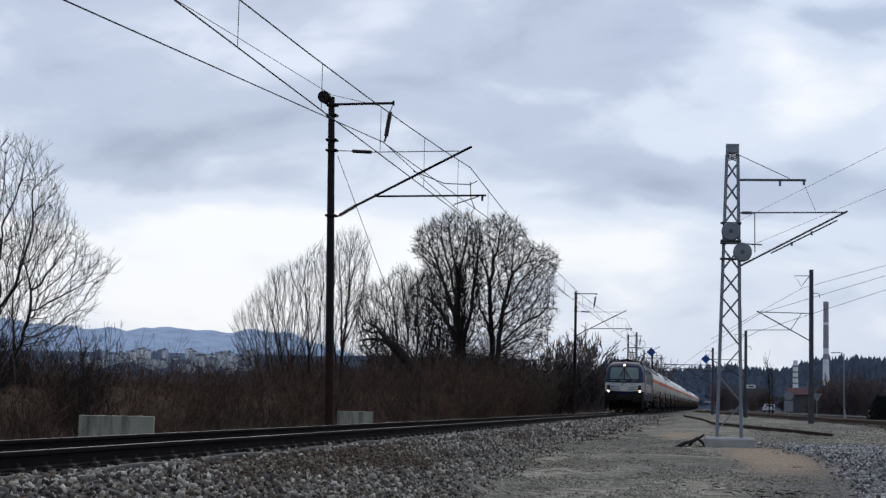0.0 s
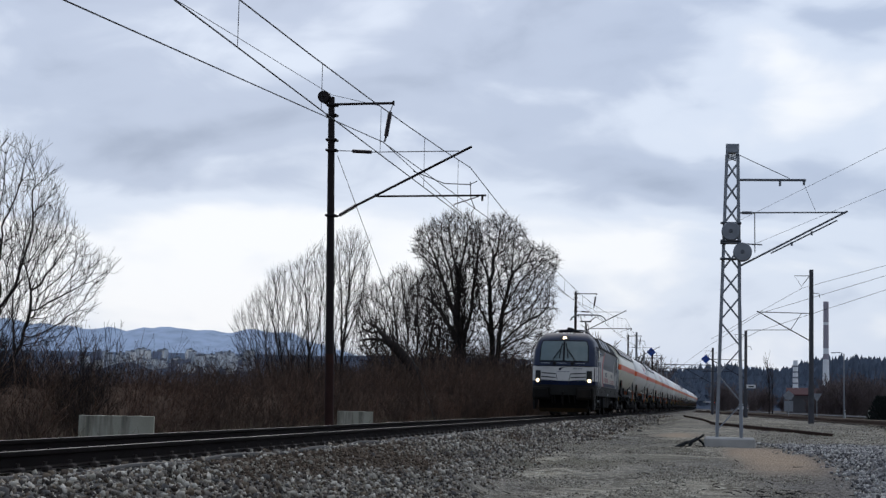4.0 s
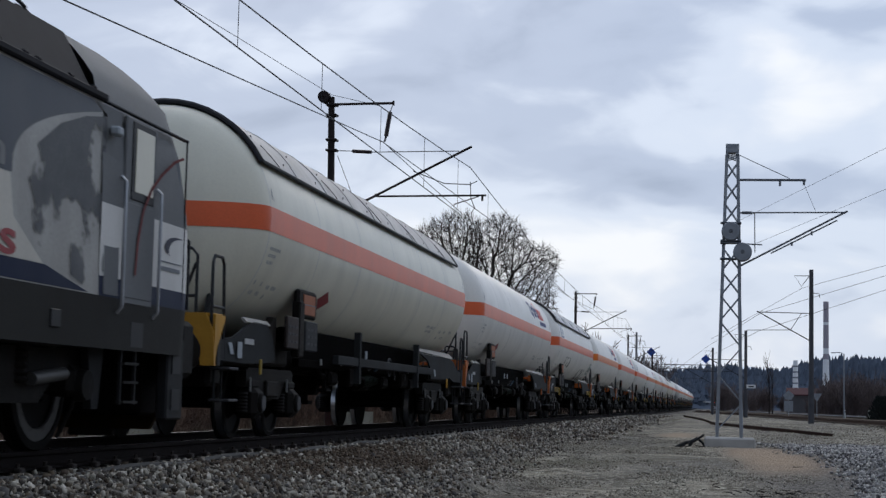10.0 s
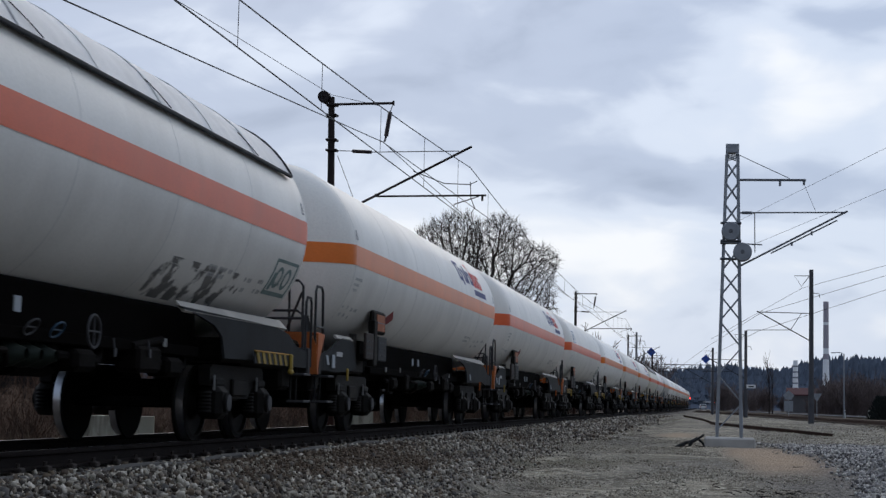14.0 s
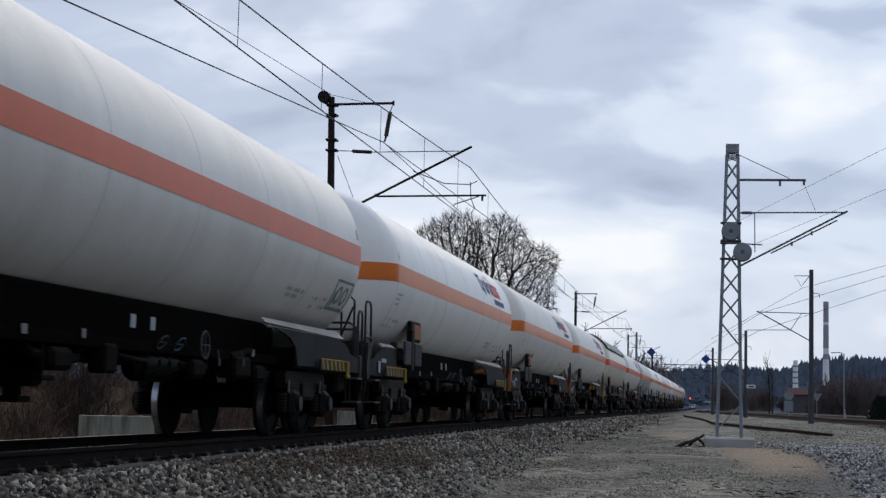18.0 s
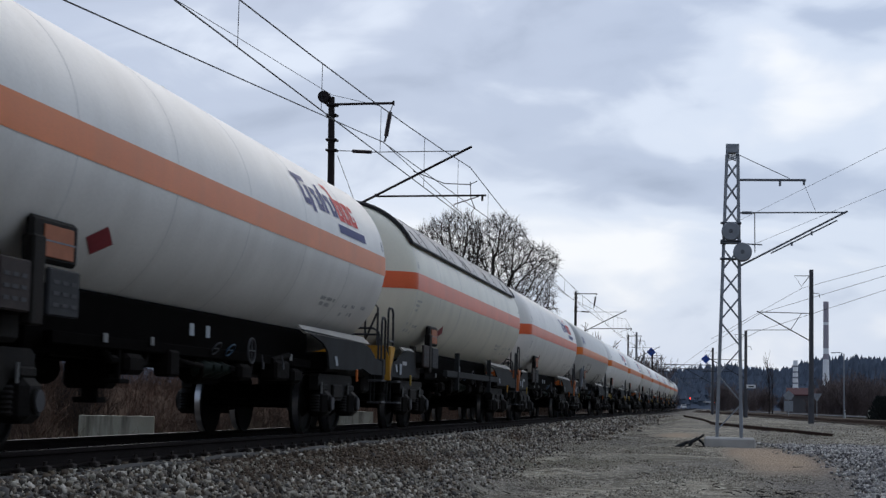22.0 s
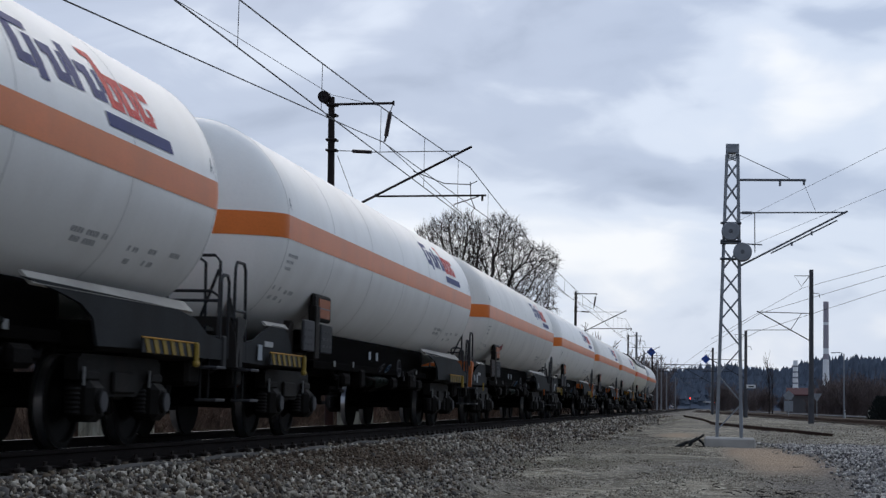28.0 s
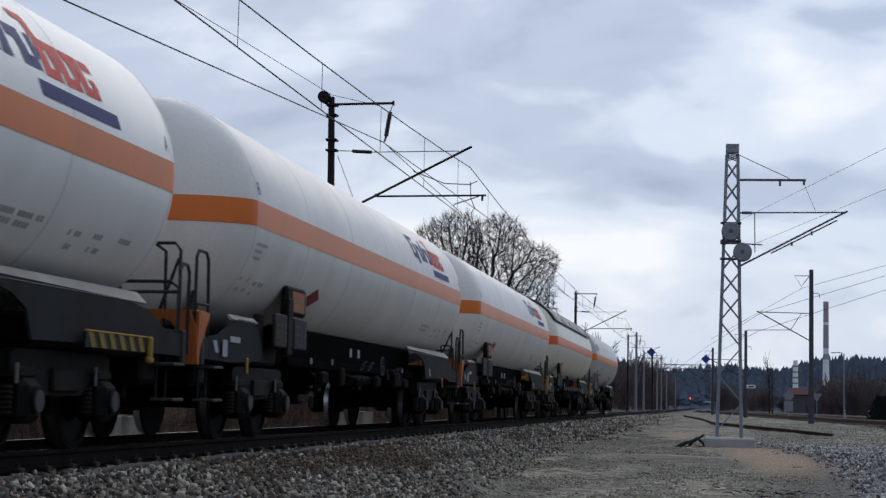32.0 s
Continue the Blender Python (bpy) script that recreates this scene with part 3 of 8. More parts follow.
def side_mast(x, y, h, label, arms=True):
    ob = thing("catenary_mast", label, "mast", pose(x, y, -0.35), "masts beside the side track")
    part("mast_tube", Shape().tube([(0, 0, -0.4), (0, 0, h)], 0.15, 12, 0.12), M_pole_grey, ob)
    if arms:
        part("mast_base", Shape().tube([(0, 0, -0.4), (0, 0, 2.2)], 0.175, 12, 0.168), M_pole_grey, ob)
        part("top_bracket", Shape().tube([(0, 0, h - 0.35), (-0.95, 0, h - 0.35), (-0.55, 0, h - 0.95), (-0.1, 0, h - 0.35)], 0.025, 5), M_pole_dark, ob)
        part("tie_tube", Shape().tube([(0, 0, h - 2.5), (-3.0, 0, h - 2.45)], 0.025, 5), M_pole_dark, ob)
        part("slanted_tube", Shape().tube([(0, 0, h - 4.1), (-3.05, 0, h - 2.4)], 0.032, 6), M_pole_dark, ob)
        part("registration_tube", Shape().tube([(-0.05, 0, h - 2.5), (-0.55, 0, h - 2.5), (-1.15, 0, h - 3.45), (-3.6, 0, h - 3.5)], 0.022, 5), M_pole_dark, ob)
        part("side_bracket", Shape().tube([(0, 0, h - 1.35), (0.42, 0, h - 1.35), (0.47, 0, h - 1.6)], 0.022, 5), M_pole_dark, ob)
    return ob


side_mast(12.35, 94, 8.85, "tall grey mast with a cantilever over the side track")
board_mast = side_mast(9.45, 138, 7.4, "tall dark mast with a cantilever over the side track")
side_mast(6.6, 185, 7.6, "tall dark mast with a cantilever over the side track")
far_wires = thing("side_track_wires", "thin overhead wires of the side track", "wires", kind="structure")
for pts in ([(11.85, 94, 7.45), (15.25, 81.6, 7.7), (24, 50, 8.3)], [(11.85, 94, 7.45), (6.6, 138, 6.3)], [(9.48, 94, 5.97), (15.37, 82.9, 7.3), (28, 59, 9.2)],
            [(9.48, 94, 5.97), (6.2, 138, 5.6), (3.4, 185, 5.4)], [(9.4, 94, 4.95), (15.38, 83, 6.6), (30, 54, 8.6)], [(9.4, 94, 4.95), (6.4, 138, 4.8), (3.6, 185, 4.8), (0.6, 260, 5.0)]):
    part("line_wire", Shape().tube(pts, 0.012, 4), M_wire, far_wires)
# portal across the tracks far off
portal = thing("signal_portal", "pale steel portal across the tracks", "portal", pose(0, 330, 0))
for x in (-4, 6):
    part("post", Shape().box(x, 0, 4, 0.25, 0.25, 9.0, 0.02), M_pole_conc, portal)
part("side_arm", Shape().tube([(-4, 0, 8.6), (-6.1, 0, 8.6)], 0.06, 5), M_pole_conc, portal)
part("beam_top", Shape().box(1, 0, 9.0, 10.4, 0.15, 0.15), M_pole_conc, portal)
part("beam_bottom", Shape().box(1, 0, 8.2, 10.4, 0.15, 0.15), M_pole_conc, portal)
for i in range(12):
    part("lacing", Shape().tube([(-4 + i * 0.84, 0, 8.2 + 0.8 * (i % 2)), (-4 + (i + 1) * 0.84, 0, 9.0 - 0.8 * (i % 2))], 0.05, 4), M_pole_conc, portal)


def diamond(x, y, z, s):
    q = part("diamond_sign", Shape().prism([(x, z + s), (x + s, z), (x, z - s), (x - s, z)], "y", y - 330.2, y - 330.16), M_blue_sign, portal, "blue diamond line sign")
    part("hanger", Shape().tube([(x, y - 330.1, 8.6), (x, y - 330.1, z + s)], 0.05, 4), M_wire, q)


# ---- concrete blocks behind the track ----
def streaked_concrete():
    """Old concrete with dark runs down its face and a pale worn edge."""
    m = mat("streaked_concrete", (0.46, 0.44, 0.36), 0.9, 0, 0.2, 2.2, 50, 0.5, tint=(0.30, 0.30, 0.22))
    n, l = m.node_tree.nodes, m.node_tree.links
    b = n["Principled BSDF"]
    was = b.inputs["Base Color"].links[0].from_socket
    tc, mp, t, r, mx = n.new("ShaderNodeTexCoord"), n.new("ShaderNodeMapping"), n.new("ShaderNodeTexNoise"), n.new("ShaderNodeMapRange"), n.new("ShaderNodeMix")
    mp.inputs["Scale"].default_value = (1, 5.0, 0.5)
    l.new(tc.outputs["Object"], mp.inputs["Vector"])
    l.new(mp.outputs[0], t.inputs["Vector"])
    t.inputs["Scale"].default_value, t.inputs["Detail"].default_value = 1.3, 5.0
    r.inputs[1].default_value, r.inputs[2].default_value, r.inputs[4].default_value = 0.54, 0.72, 0.7
    l.new(t.outputs["Fac"], r.inputs[0])
    mx.data_type = "RGBA"
    mx.inputs["B"].default_value = (0.07, 0.065, 0.055, 1)
    l.new(was, mx.inputs["A"])
    l.new(r.outputs[0], mx.inputs["Factor"])
    l.new(mx.outputs["Result"], b.inputs["Base Color"])
    return m


M_block = streaked_concrete()


def block(x, y, lx, ly, h, label):
    """A cast slab with a slightly proud rim round its face and uneven edges."""
    ob = thing("concrete_block", label, "block", pose(x, y, -0.62, 0, 0, -72))
    rng, s = random.Random(int(y)), Shape()
    nu, nv = 14, 6

    def skin(side):
        def fn(u, v):
            rim = 0.02 if 0.06 < u < 0.94 and v < 0.90 else 0.0
            return (side * (lx / 2 - rim) + 0.004 * noise.noise(Vector((u * 30, v * 17, y))), (u - 0.5) * ly + 0.008 * noise.noise(Vector((u * 21, v * 9, y + 3))), v * h + 0.010 * noise.noise(Vector((u * 12, 1, y))))
        return fn
    fa, fb = skin(1), skin(-1)
    s.patch(fa, nu, nv).patch(fb, nu, nv)
    s.patch(lambda u, v: Vector(fa(u, 1)).lerp(Vector(fb(u, 1)), v), nu, 2)
    for e in (0, 1):
        s.patch(lambda u, v: Vector(fa(e, u)).lerp(Vector(fb(e, u)), v), nv, 2)
    part("slab", s, M_block, ob, angle=30)


block(-3.93, 28.7, 0.45, 1.36, 0.76, "weathered concrete block behind the track")
block(-3.75, 48.0, 0.45, 1.05, 0.80, "weathered concrete block beside the mast")
M_cable = mat("dusty_grey_cable_sheath", (0.085, 0.08, 0.075), 0.7, 0, 0.15, 2, 40)
cable = thing("cable", "pale grey cable lying along the sleeper ends", "cable")
part("strand", Shape().tube([(1.22 + 0.05 * math.sin(y * 0.9) + 0.03 * math.sin(y * 2.3), y, -0.195 + 0.02 * math.sin(y * 1.7)) for y in np.arange(9, 48, 0.5)], 0.030, 8), M_cable, cable)


# ---- bare winter trees and shrubs ----
def bark(name, col, var=0.3):
    m = bpy.data.materials.new(name)
    m.use_nodes = True
    n, l = m.node_tree.nodes, m.node_tree.links
    b = n["Principled BSDF"]
    b.inputs["Roughness"].default_value, b.inputs["Specular IOR Level"].default_value = 0.9, 0.1
    g, mix = n.new("ShaderNodeNewGeometry"), n.new("ShaderNodeMix")
    mix.data_type = "RGBA"
    mix.inputs["A"].default_value = (*[c * (1 - var) for c in col], 1)
    mix.inputs["B"].default_value = (*[c * (1 + var) for c in col], 1)
    l.new(g.outputs["Random Per Island"], mix.inputs["Factor"])
    l.new(mix.outputs["Result"], b.inputs["Base Color"])
    return m


M_bark = bark("dark_bark", (0.030, 0.025, 0.023))
M_twig = bark("grey_brown_twigs", (0.024, 0.020, 0.019))
M_shrub = bark("brown_shrub_twigs", (0.10, 0.074, 0.060))
M_stem = bark("red_brown_stems", (0.120, 0.074, 0.054), 0.55)


def drift(m, other, scale):
    """Lets a bark colour drift to another one from clump to clump."""
    n, l = m.node_tree.nodes, m.node_tree.links
    b = n["Principled BSDF"]
    was = b.inputs["Base Color"].links[0].from_socket
    tc, t, r, mx = n.new("ShaderNodeTexCoord"), n.new("ShaderNodeTexNoise"), n.new("ShaderNodeMapRange"), n.new("ShaderNodeMix")
    t.inputs["Scale"].default_value, t.inputs["Detail"].default_value = scale, 3.0
    l.new(tc.outputs["Object"], t.inputs["Vector"])
    r.inputs[1].default_value, r.inputs[2].default_value = 0.4, 0.62
    l.new(t.outputs["Fac"], r.inputs[0])
    mx.data_type = "RGBA"
    l.new(r.outputs[0], mx.inputs["Factor"])
    l.new(was, mx.inputs["A"])
    mx.inputs["B"].default_value = (*other, 1)
    l.new(mx.outputs["Result"], b.inputs["Base Color"])


drift(M_stem, (0.056, 0.040, 0.031), 0.3)
M_litter = mat("brown_undergrowth", (0.075, 0.052, 0.039), 0.95, 0, 0.35, 1.2, 14, 0.8, tint=(0.115, 0.08, 0.06), spec=0.0)
M_drygrass = bark("dry_pale_grass", (0.14, 0.115, 0.08), 0.4)
# twig colour paled by painted haze, for shrubs and trees far off
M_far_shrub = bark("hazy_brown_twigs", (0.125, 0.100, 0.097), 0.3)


def bars(segs, sides=3):
    """Tapered bars for many segments at once: rows of x0 y0 z0 x1 y1 z1 r0 r1."""
    a = np.array(segs, float)
    p, q, r0, r1 = a[:, 0:3], a[:, 3:6], a[:, 6:7], a[:, 7:8]
    d = q - p
    d /= np.maximum(1e-9, np.linalg.norm(d, axis=1, keepdims=True))
    ref = np.where(np.abs(d[:, 2:3]) > 0.9, [[1.0, 0, 0]], [[0, 0, 1.0]])
    u = np.cross(d, ref)
    u /= np.linalg.norm(u, axis=1, keepdims=True)
    w = np.cross(d, u)
    vs = []
    for base, r in ((p, r0), (q, r1)):
        for k in range(sides):
            t = 2 * math.pi * k / sides
            vs.append(base + r * (math.cos(t) * u + math.sin(t) * w))
    v = np.stack(vs, 1).reshape(-1, 3)
    n = len(a)
    i0 = np.arange(n)[:, None] * (2 * sides)
    f = np.concatenate([np.stack([i0[:, 0] + k, i0[:, 0] + (k + 1) % sides, i0[:, 0] + sides + (k + 1) % sides, i0[:, 0] + sides + k], 1) for k in range(sides)])
    return v, f


def bar_mesh(name, segs, material, sides=3):
    v, f = bars(segs, sides)
    me = bpy.data.meshes.new(name)
    me.vertices.add(len(v))
    me.vertices.foreach_set("co", v.ravel())
    me.loops.add(f.size)
    me.loops.foreach_set("vertex_index", f.ravel().astype(np.int32))
    me.polygons.add(len(f))
    me.polygons.foreach_set("loop_start", np.arange(0, f.size, 4, dtype=np.int32))
    me.update(calc_edges=True)
    me.polygons.foreach_set("use_smooth", [True] * len(f))
    me.materials.append(material)
    return me


def grow(rng, p, d, length, r, level, top, out, up=0.12, t0=0.18, wob=0.22, droop=0.0, kids=(9, 9, 8, 6), ratio=0.52, spread=(35, 60)):
    """Grows one branch and its children; out holds wood and twig segments."""
    n = 6 if level == 0 else (5 if level == 1 else 3)
    step = length / n
    pts = [(p.copy(), r)]
    for i in range(n):
        d = (d + Vector((rng.gauss(0, wob), rng.gauss(0, wob), rng.gauss(0, wob * 0.7))) * 0.6 + Vector((0, 0, up - droop * level * (i / n)))).normalized()
        q = p + d * step
        ra, rb = r * (1 - 0.75 * i / n), r * (1 - 0.75 * (i + 1) / n)
        out[0 if level < 2 else 1].append((*p, *q, ra, rb))
        p = q
        pts.append((p.copy(), rb))
    if level < top:
        for k in range(kids[level]):
            t = rng.uniform(0.2, 1.0) if level else rng.uniform(t0, 1.0)
            i = min(n - 1, int(t * n))
            a, ra = pts[i]
            b, rb = pts[i + 1]
            base = a.lerp(b, t * n - i)
            axis = d.orthogonal().normalized()
            axis.rotate(Matrix.Rotation(rng.uniform(0, 6.283), 3, d))
            nd = (b - a).normalized()
            nd.rotate(Matrix.Rotation(radians(rng.uniform(*spread)), 3, axis))
            grow(rng, base, nd, length * ratio * rng.uniform(0.65, 1.15), max(0.004, ra * 0.5), level + 1, top, out, up, t0, wob, droop, kids, ratio, spread)


def bare_tree(name, label, m, seed, trunks, top=4, thin=1.0, category="tree", material=None, **kw):
    rng, out = random.Random(seed), ([], [])
    ob = thing(name, label, category, m)
    for (x, y), (dx, dy), length, r in trunks:
        wood = []
        grow(rng, Vector((x, y, -0.4)), Vector((dx, dy, 1)).normalized(), length, r, 0, top, (wood, out[1]), **kw)
        part("trunk", bar_mesh("trunk", wood, M_bark, 6), None, ob)
    part("crown", bar_mesh("crown", [(*s[:6], max(s[6] * thin, kw_min), max(s[7] * thin, kw_min)) for s in out[1]], material or M_twig), None, ob, "fine leafless twigs")
    return ob


def inside(poly, x, z):
    hit = False
    for (x0, z0), (x1, z1) in zip(poly, poly[1:] + poly[:1]):
        if (z0 > z) != (z1 > z) and x < x0 + (x1 - x0) * (z - z0) / (z1 - z0):
            hit = not hit
    return hit


def crown_tree(name, label, m, seed, limbs, outline, n, bend=0.45, tip=0.006, power=0.42, step=0.5, shoots=3, shoot=0.7, rise=0.5, droop=0.0, deep=0.75, base_r=0.0, category="tree", material=None):
    """A bare tree: its main limbs as (x, z) lines, and a crown that fills an outline. Each new twig point joins the branch
    from which its way to the root stays short; branches thicken by the number of tips that they carry."""
    g = np.random.default_rng(seed)
    lo, hi = min(q[0] for q in outline), max(q[0] for q in outline)
    pos, parent, length, line_of = [], [], [], []
    for k, line in enumerate(limbs):
        depth = g.uniform(-0.35, 0.35) * deep * (hi - lo) * 0.5
        low = min(q[1] for q in line)
        pts = [np.array((x, depth * min(1.0, (z - low) / (0.35 * (hi - lo))) if k else 0.4 * depth * min(1.0, (z - low) / (hi - lo)), z)) for x, z in line]
        if line[0][1] > 0 and pos:
            # a side limb leaves the nearest limb
            d = np.linalg.norm(np.array(pos)[:, [0, 2]] - pts[0][[0, 2]], axis=1)
            at = int(np.argmin(d))
            for q in pts:
                q[1] += pos[at][1]
        else:
            at = -1
            for q in pts:
                q[1] += g.uniform(-0.02, 0.02) * (hi - lo)
            if k:
                off = g.uniform(-0.25, 0.25) * deep * (hi - lo) * 0.5
                for q in pts:
                    q[1] += off
            pos.append(pts[0]), parent.append(-1), length.append(0.0), line_of.append(k)
            at = len(pos) - 1
        for a, b in zip(pts, pts[1:]):
            cuts = max(1, int(np.linalg.norm(b - a) / step))
            for i in range(1, cuts + 1):
                q = a + (b - a) * i / cuts + g.normal(0, 0.07, 3) * step * (i < cuts)
                pos.append(q), parent.append(at), line_of.append(k)
                length.append(length[at] + np.linalg.norm(q - pos[at]))
                at = len(pos) - 1
    seeds = len(pos)
    zs = [q[1] for q in outline]
    pts = []
    while len(pts) < n:
        x, z = g.uniform(lo, hi), g.uniform(min(zs), max(zs))
        if not inside(outline, x, z):
            continue
        row = [p for p in np.linspace(lo, hi, 24) if inside(outline, p, z)] or [x]
        c, h = (row[0] + row[-1]) / 2, max(0.3, (row[-1] - row[0]) / 2)
        room = math.sqrt(max(0.05, 1 - min(1.0, abs(x - c) / h) ** 2)) * h * deep
        pts.append((x, g.uniform(-1, 1) * room, z))
    pts = np.array(pts)
    best, src = np.full(n, 1e9), np.zeros(n, int)
    for i in range(seeds):
        c = np.linalg.norm(pts - pos[i], axis=1) + bend * length[i]
        w = c < best
        best[w], src[w] = c[w], i
    left = np.ones(n, bool)
    for _ in range(n):
        i = int(np.argmin(np.where(left, best, 1e9)))
        left[i] = False
        at = int(src[i])
        pos.append(pts[i]), parent.append(at), line_of.append(-1)
        length.append(length[at] + np.linalg.norm(pts[i] - pos[at]))
        k = len(pos) - 1
        c = np.linalg.norm(pts - pts[i], axis=1) + bend * length[k]
        w = (c < best) & left
        best[w], src[w] = c[w], k
    P, par = np.array(pos), np.array(parent)
    count = len(P)
    kids = [[] for _ in range(count)]
    for i in range(count):
        if par[i] >= 0:
            kids[par[i]].append(i)
    tips = np.zeros(count)
    for i in range(count - 1, -1, -1):
        tips[i] = max(1.0, tips[i])
        if par[i] >= 0:
            tips[par[i]] += tips[i]
    # ease the kinks of the grown branches
    for _ in range(2):
        Q = P.copy()
        for i in range(seeds, count):
            if kids[i]:
                heavy = max(kids[i], key=lambda j: tips[j])
                Q[i] = 0.5 * P[i] + 0.25 * (P[par[i]] + P[heavy])
        P = Q
    rad = tip * tips ** power
    if base_r:
        rad *= np.where(np.arange(count) < seeds, max(1.0, base_r / rad[:seeds].max()) ** (np.log(np.maximum(tips, 2)) / math.log(tips.max())), 1.0)
    ob = thing(name, label, category, m)
    wood = {}
    fine = []
    for i in range(count):
        p = par[i]
        if p < 0:
            continue
        ra = min(rad[p], rad[i] * 1.25)
        (wood.setdefault(line_of[i], []) if i < seeds else fine).append((*P[p], *P[i], ra, rad[i]))
        d = P[i] - P[p]
        d = d / max(1e-6, np.linalg.norm(d))
        if i >= seeds and (not kids[i] or tips[i] < 4):
            for _ in range(shoots if not kids[i] else 1):
                e = d + g.normal(0, 0.42, 3) + (0, 0, rise)
                e /= np.linalg.norm(e)
                q, l = P[i], shoot * g.uniform(0.4, 1.1)
                for s_ in range(3):
                    t = q + e * l / 3
                    fine.append((*q, *t, tip * (0.9 - 0.18 * s_), tip * (0.72 - 0.18 * s_)))
                    q = t
                    e = e + g.normal(0, 0.12, 3) + (0, 0, 0.08 * rise - droop * (s_ + 1))
                    e /= np.linalg.norm(e)
    for k, segs in wood.items():
        kind_ = "trunk" if limbs[k][0][1] < 0 else "limb"
        part(kind_, bar_mesh(kind_, segs, M_bark, 6), None, ob)
    part("crown", bar_mesh("crown", fine, material or M_twig), None, ob, "fine leafless twigs")
    return ob


willow = crown_tree("willow_tree", "large leafless willow with a straight dark trunk", pose(-16.6, 150, 0), 3,
           [[(-0.2, -0.5), (-0.2, 3.2), (-0.3, 7.0), (-0.5, 9.6), (-0.4, 12.3), (-1.0, 14.2), (-1.4, 16.3), (-1.5, 17.7)], [(-0.4, 11.8), (0.0, 14.2), (0.4, 16.7)], [(-0.5, 8.0), (-1.6, 11.1), (-2.4, 13.3), (-3.1, 15.0), (-3.5, 16.3)],
            [(-2.3, 12.9), (-3.3, 13.6), (-4.1, 14.4)], [(-0.3, 5.9), (-1.8, 8.5), (-2.9, 9.9), (-4.1, 10.5), (-5.2, 10.6)], [(-0.1, 5.4), (0.7, 8.6), (1.0, 11.8), (1.3, 13.9), (1.5, 15.6)], [(-0.5, 9.6), (-1.1, 12.3), (-1.9, 15.0), (-2.2, 16.9)]],
           [(-4.9, 14.5), (-4.3, 16.7), (-3.1, 17.3), (-1.5, 18.2), (0.7, 18.0), (1.6, 17.0), (1.7, 10.7), (1.2, 4.2), (-2.6, 4.2), (-5.6, 8.0), (-5.4, 11.2), (-3.9, 12.3), (-3.9, 13.9)],
           3800, bend=0.35, tip=0.0183, step=0.5, shoots=4, shoot=0.95, rise=0.3, base_r=0.46)
g_ = random.Random(14)
sleeve = []
for _ in range(2600):
    z, a = 2.0 + 11.0 * g_.random() ** 1.3, g_.uniform(0, 6.283)
    r0, l = g_.uniform(0.15, 0.55), g_.uniform(0.3, 0.9)
    x, y = -0.3 + r0 * math.cos(a), r0 * math.sin(a)
    sleeve.append((x, y, z, x + 0.45 * l * math.cos(a) + g_.gauss(0, 0.1), y + 0.45 * l * math.sin(a), z + l, 0.02, 0.008))
part("shoot_sleeve", bar_mesh("shoot_sleeve", sleeve, M_twig), None, willow, "dense shoots along the trunk")
crown_tree("willow_tree", "large leafless willow with drooping twigs", pose(-13.4, 152, 0), 8,
           [[(-0.5, -0.5), (-0.6, 3.3), (-0.6, 6.0), (-0.9, 9.2), (-1.0, 11.9), (-1.2, 12.6), (-1.7, 13.8), (-2.2, 14.6), (-2.8, 15.3)], [(-1.0, 11.7), (-0.7, 13.0), (-0.7, 14.4), (-0.3, 15.7), (-0.1, 17.4), (-0.3, 18.0)],
            [(-0.2, -0.5), (0.0, 3.4), (0.2, 6.0), (0.5, 9.3), (1.0, 11.2), (1.2, 12.2), (1.8, 13.1), (2.5, 13.7), (3.5, 13.9), (4.6, 14.1), (5.3, 13.4)], [(0.9, 11.6), (2.2, 11.9), (3.0, 12.3), (3.8, 11.5), (4.3, 10.0)],
            [(2.4, 13.6), (3.0, 14.7), (3.3, 15.5)], [(0.4, 8.7), (1.7, 9.5), (2.9, 9.4), (3.9, 8.5), (4.2, 7.2)], [(-0.7, 14.4), (0.5, 15.2), (1.4, 16.4), (1.5, 17.2)], [(-0.7, 6.6), (-1.8, 9.8), (-2.1, 11.9), (-2.5, 13.6)]],
           [(-2.9, 16.6), (-1.0, 18.2), (0.4, 18.4), (1.9, 17.5), (2.5, 16.0), (3.5, 15.7), (5.0, 15.0), (5.7, 13.7), (5.0, 12.0), (5.4, 9.4), (4.2, 5.6), (0.9, 4.6), (-1.8, 4.6), (-2.5, 11.9)],
           3500, bend=0.35, tip=0.0171, step=0.5, shoots=4, shoot=0.95, rise=0.12, droop=0.16, base_r=0.36)
kw_min = 0.006
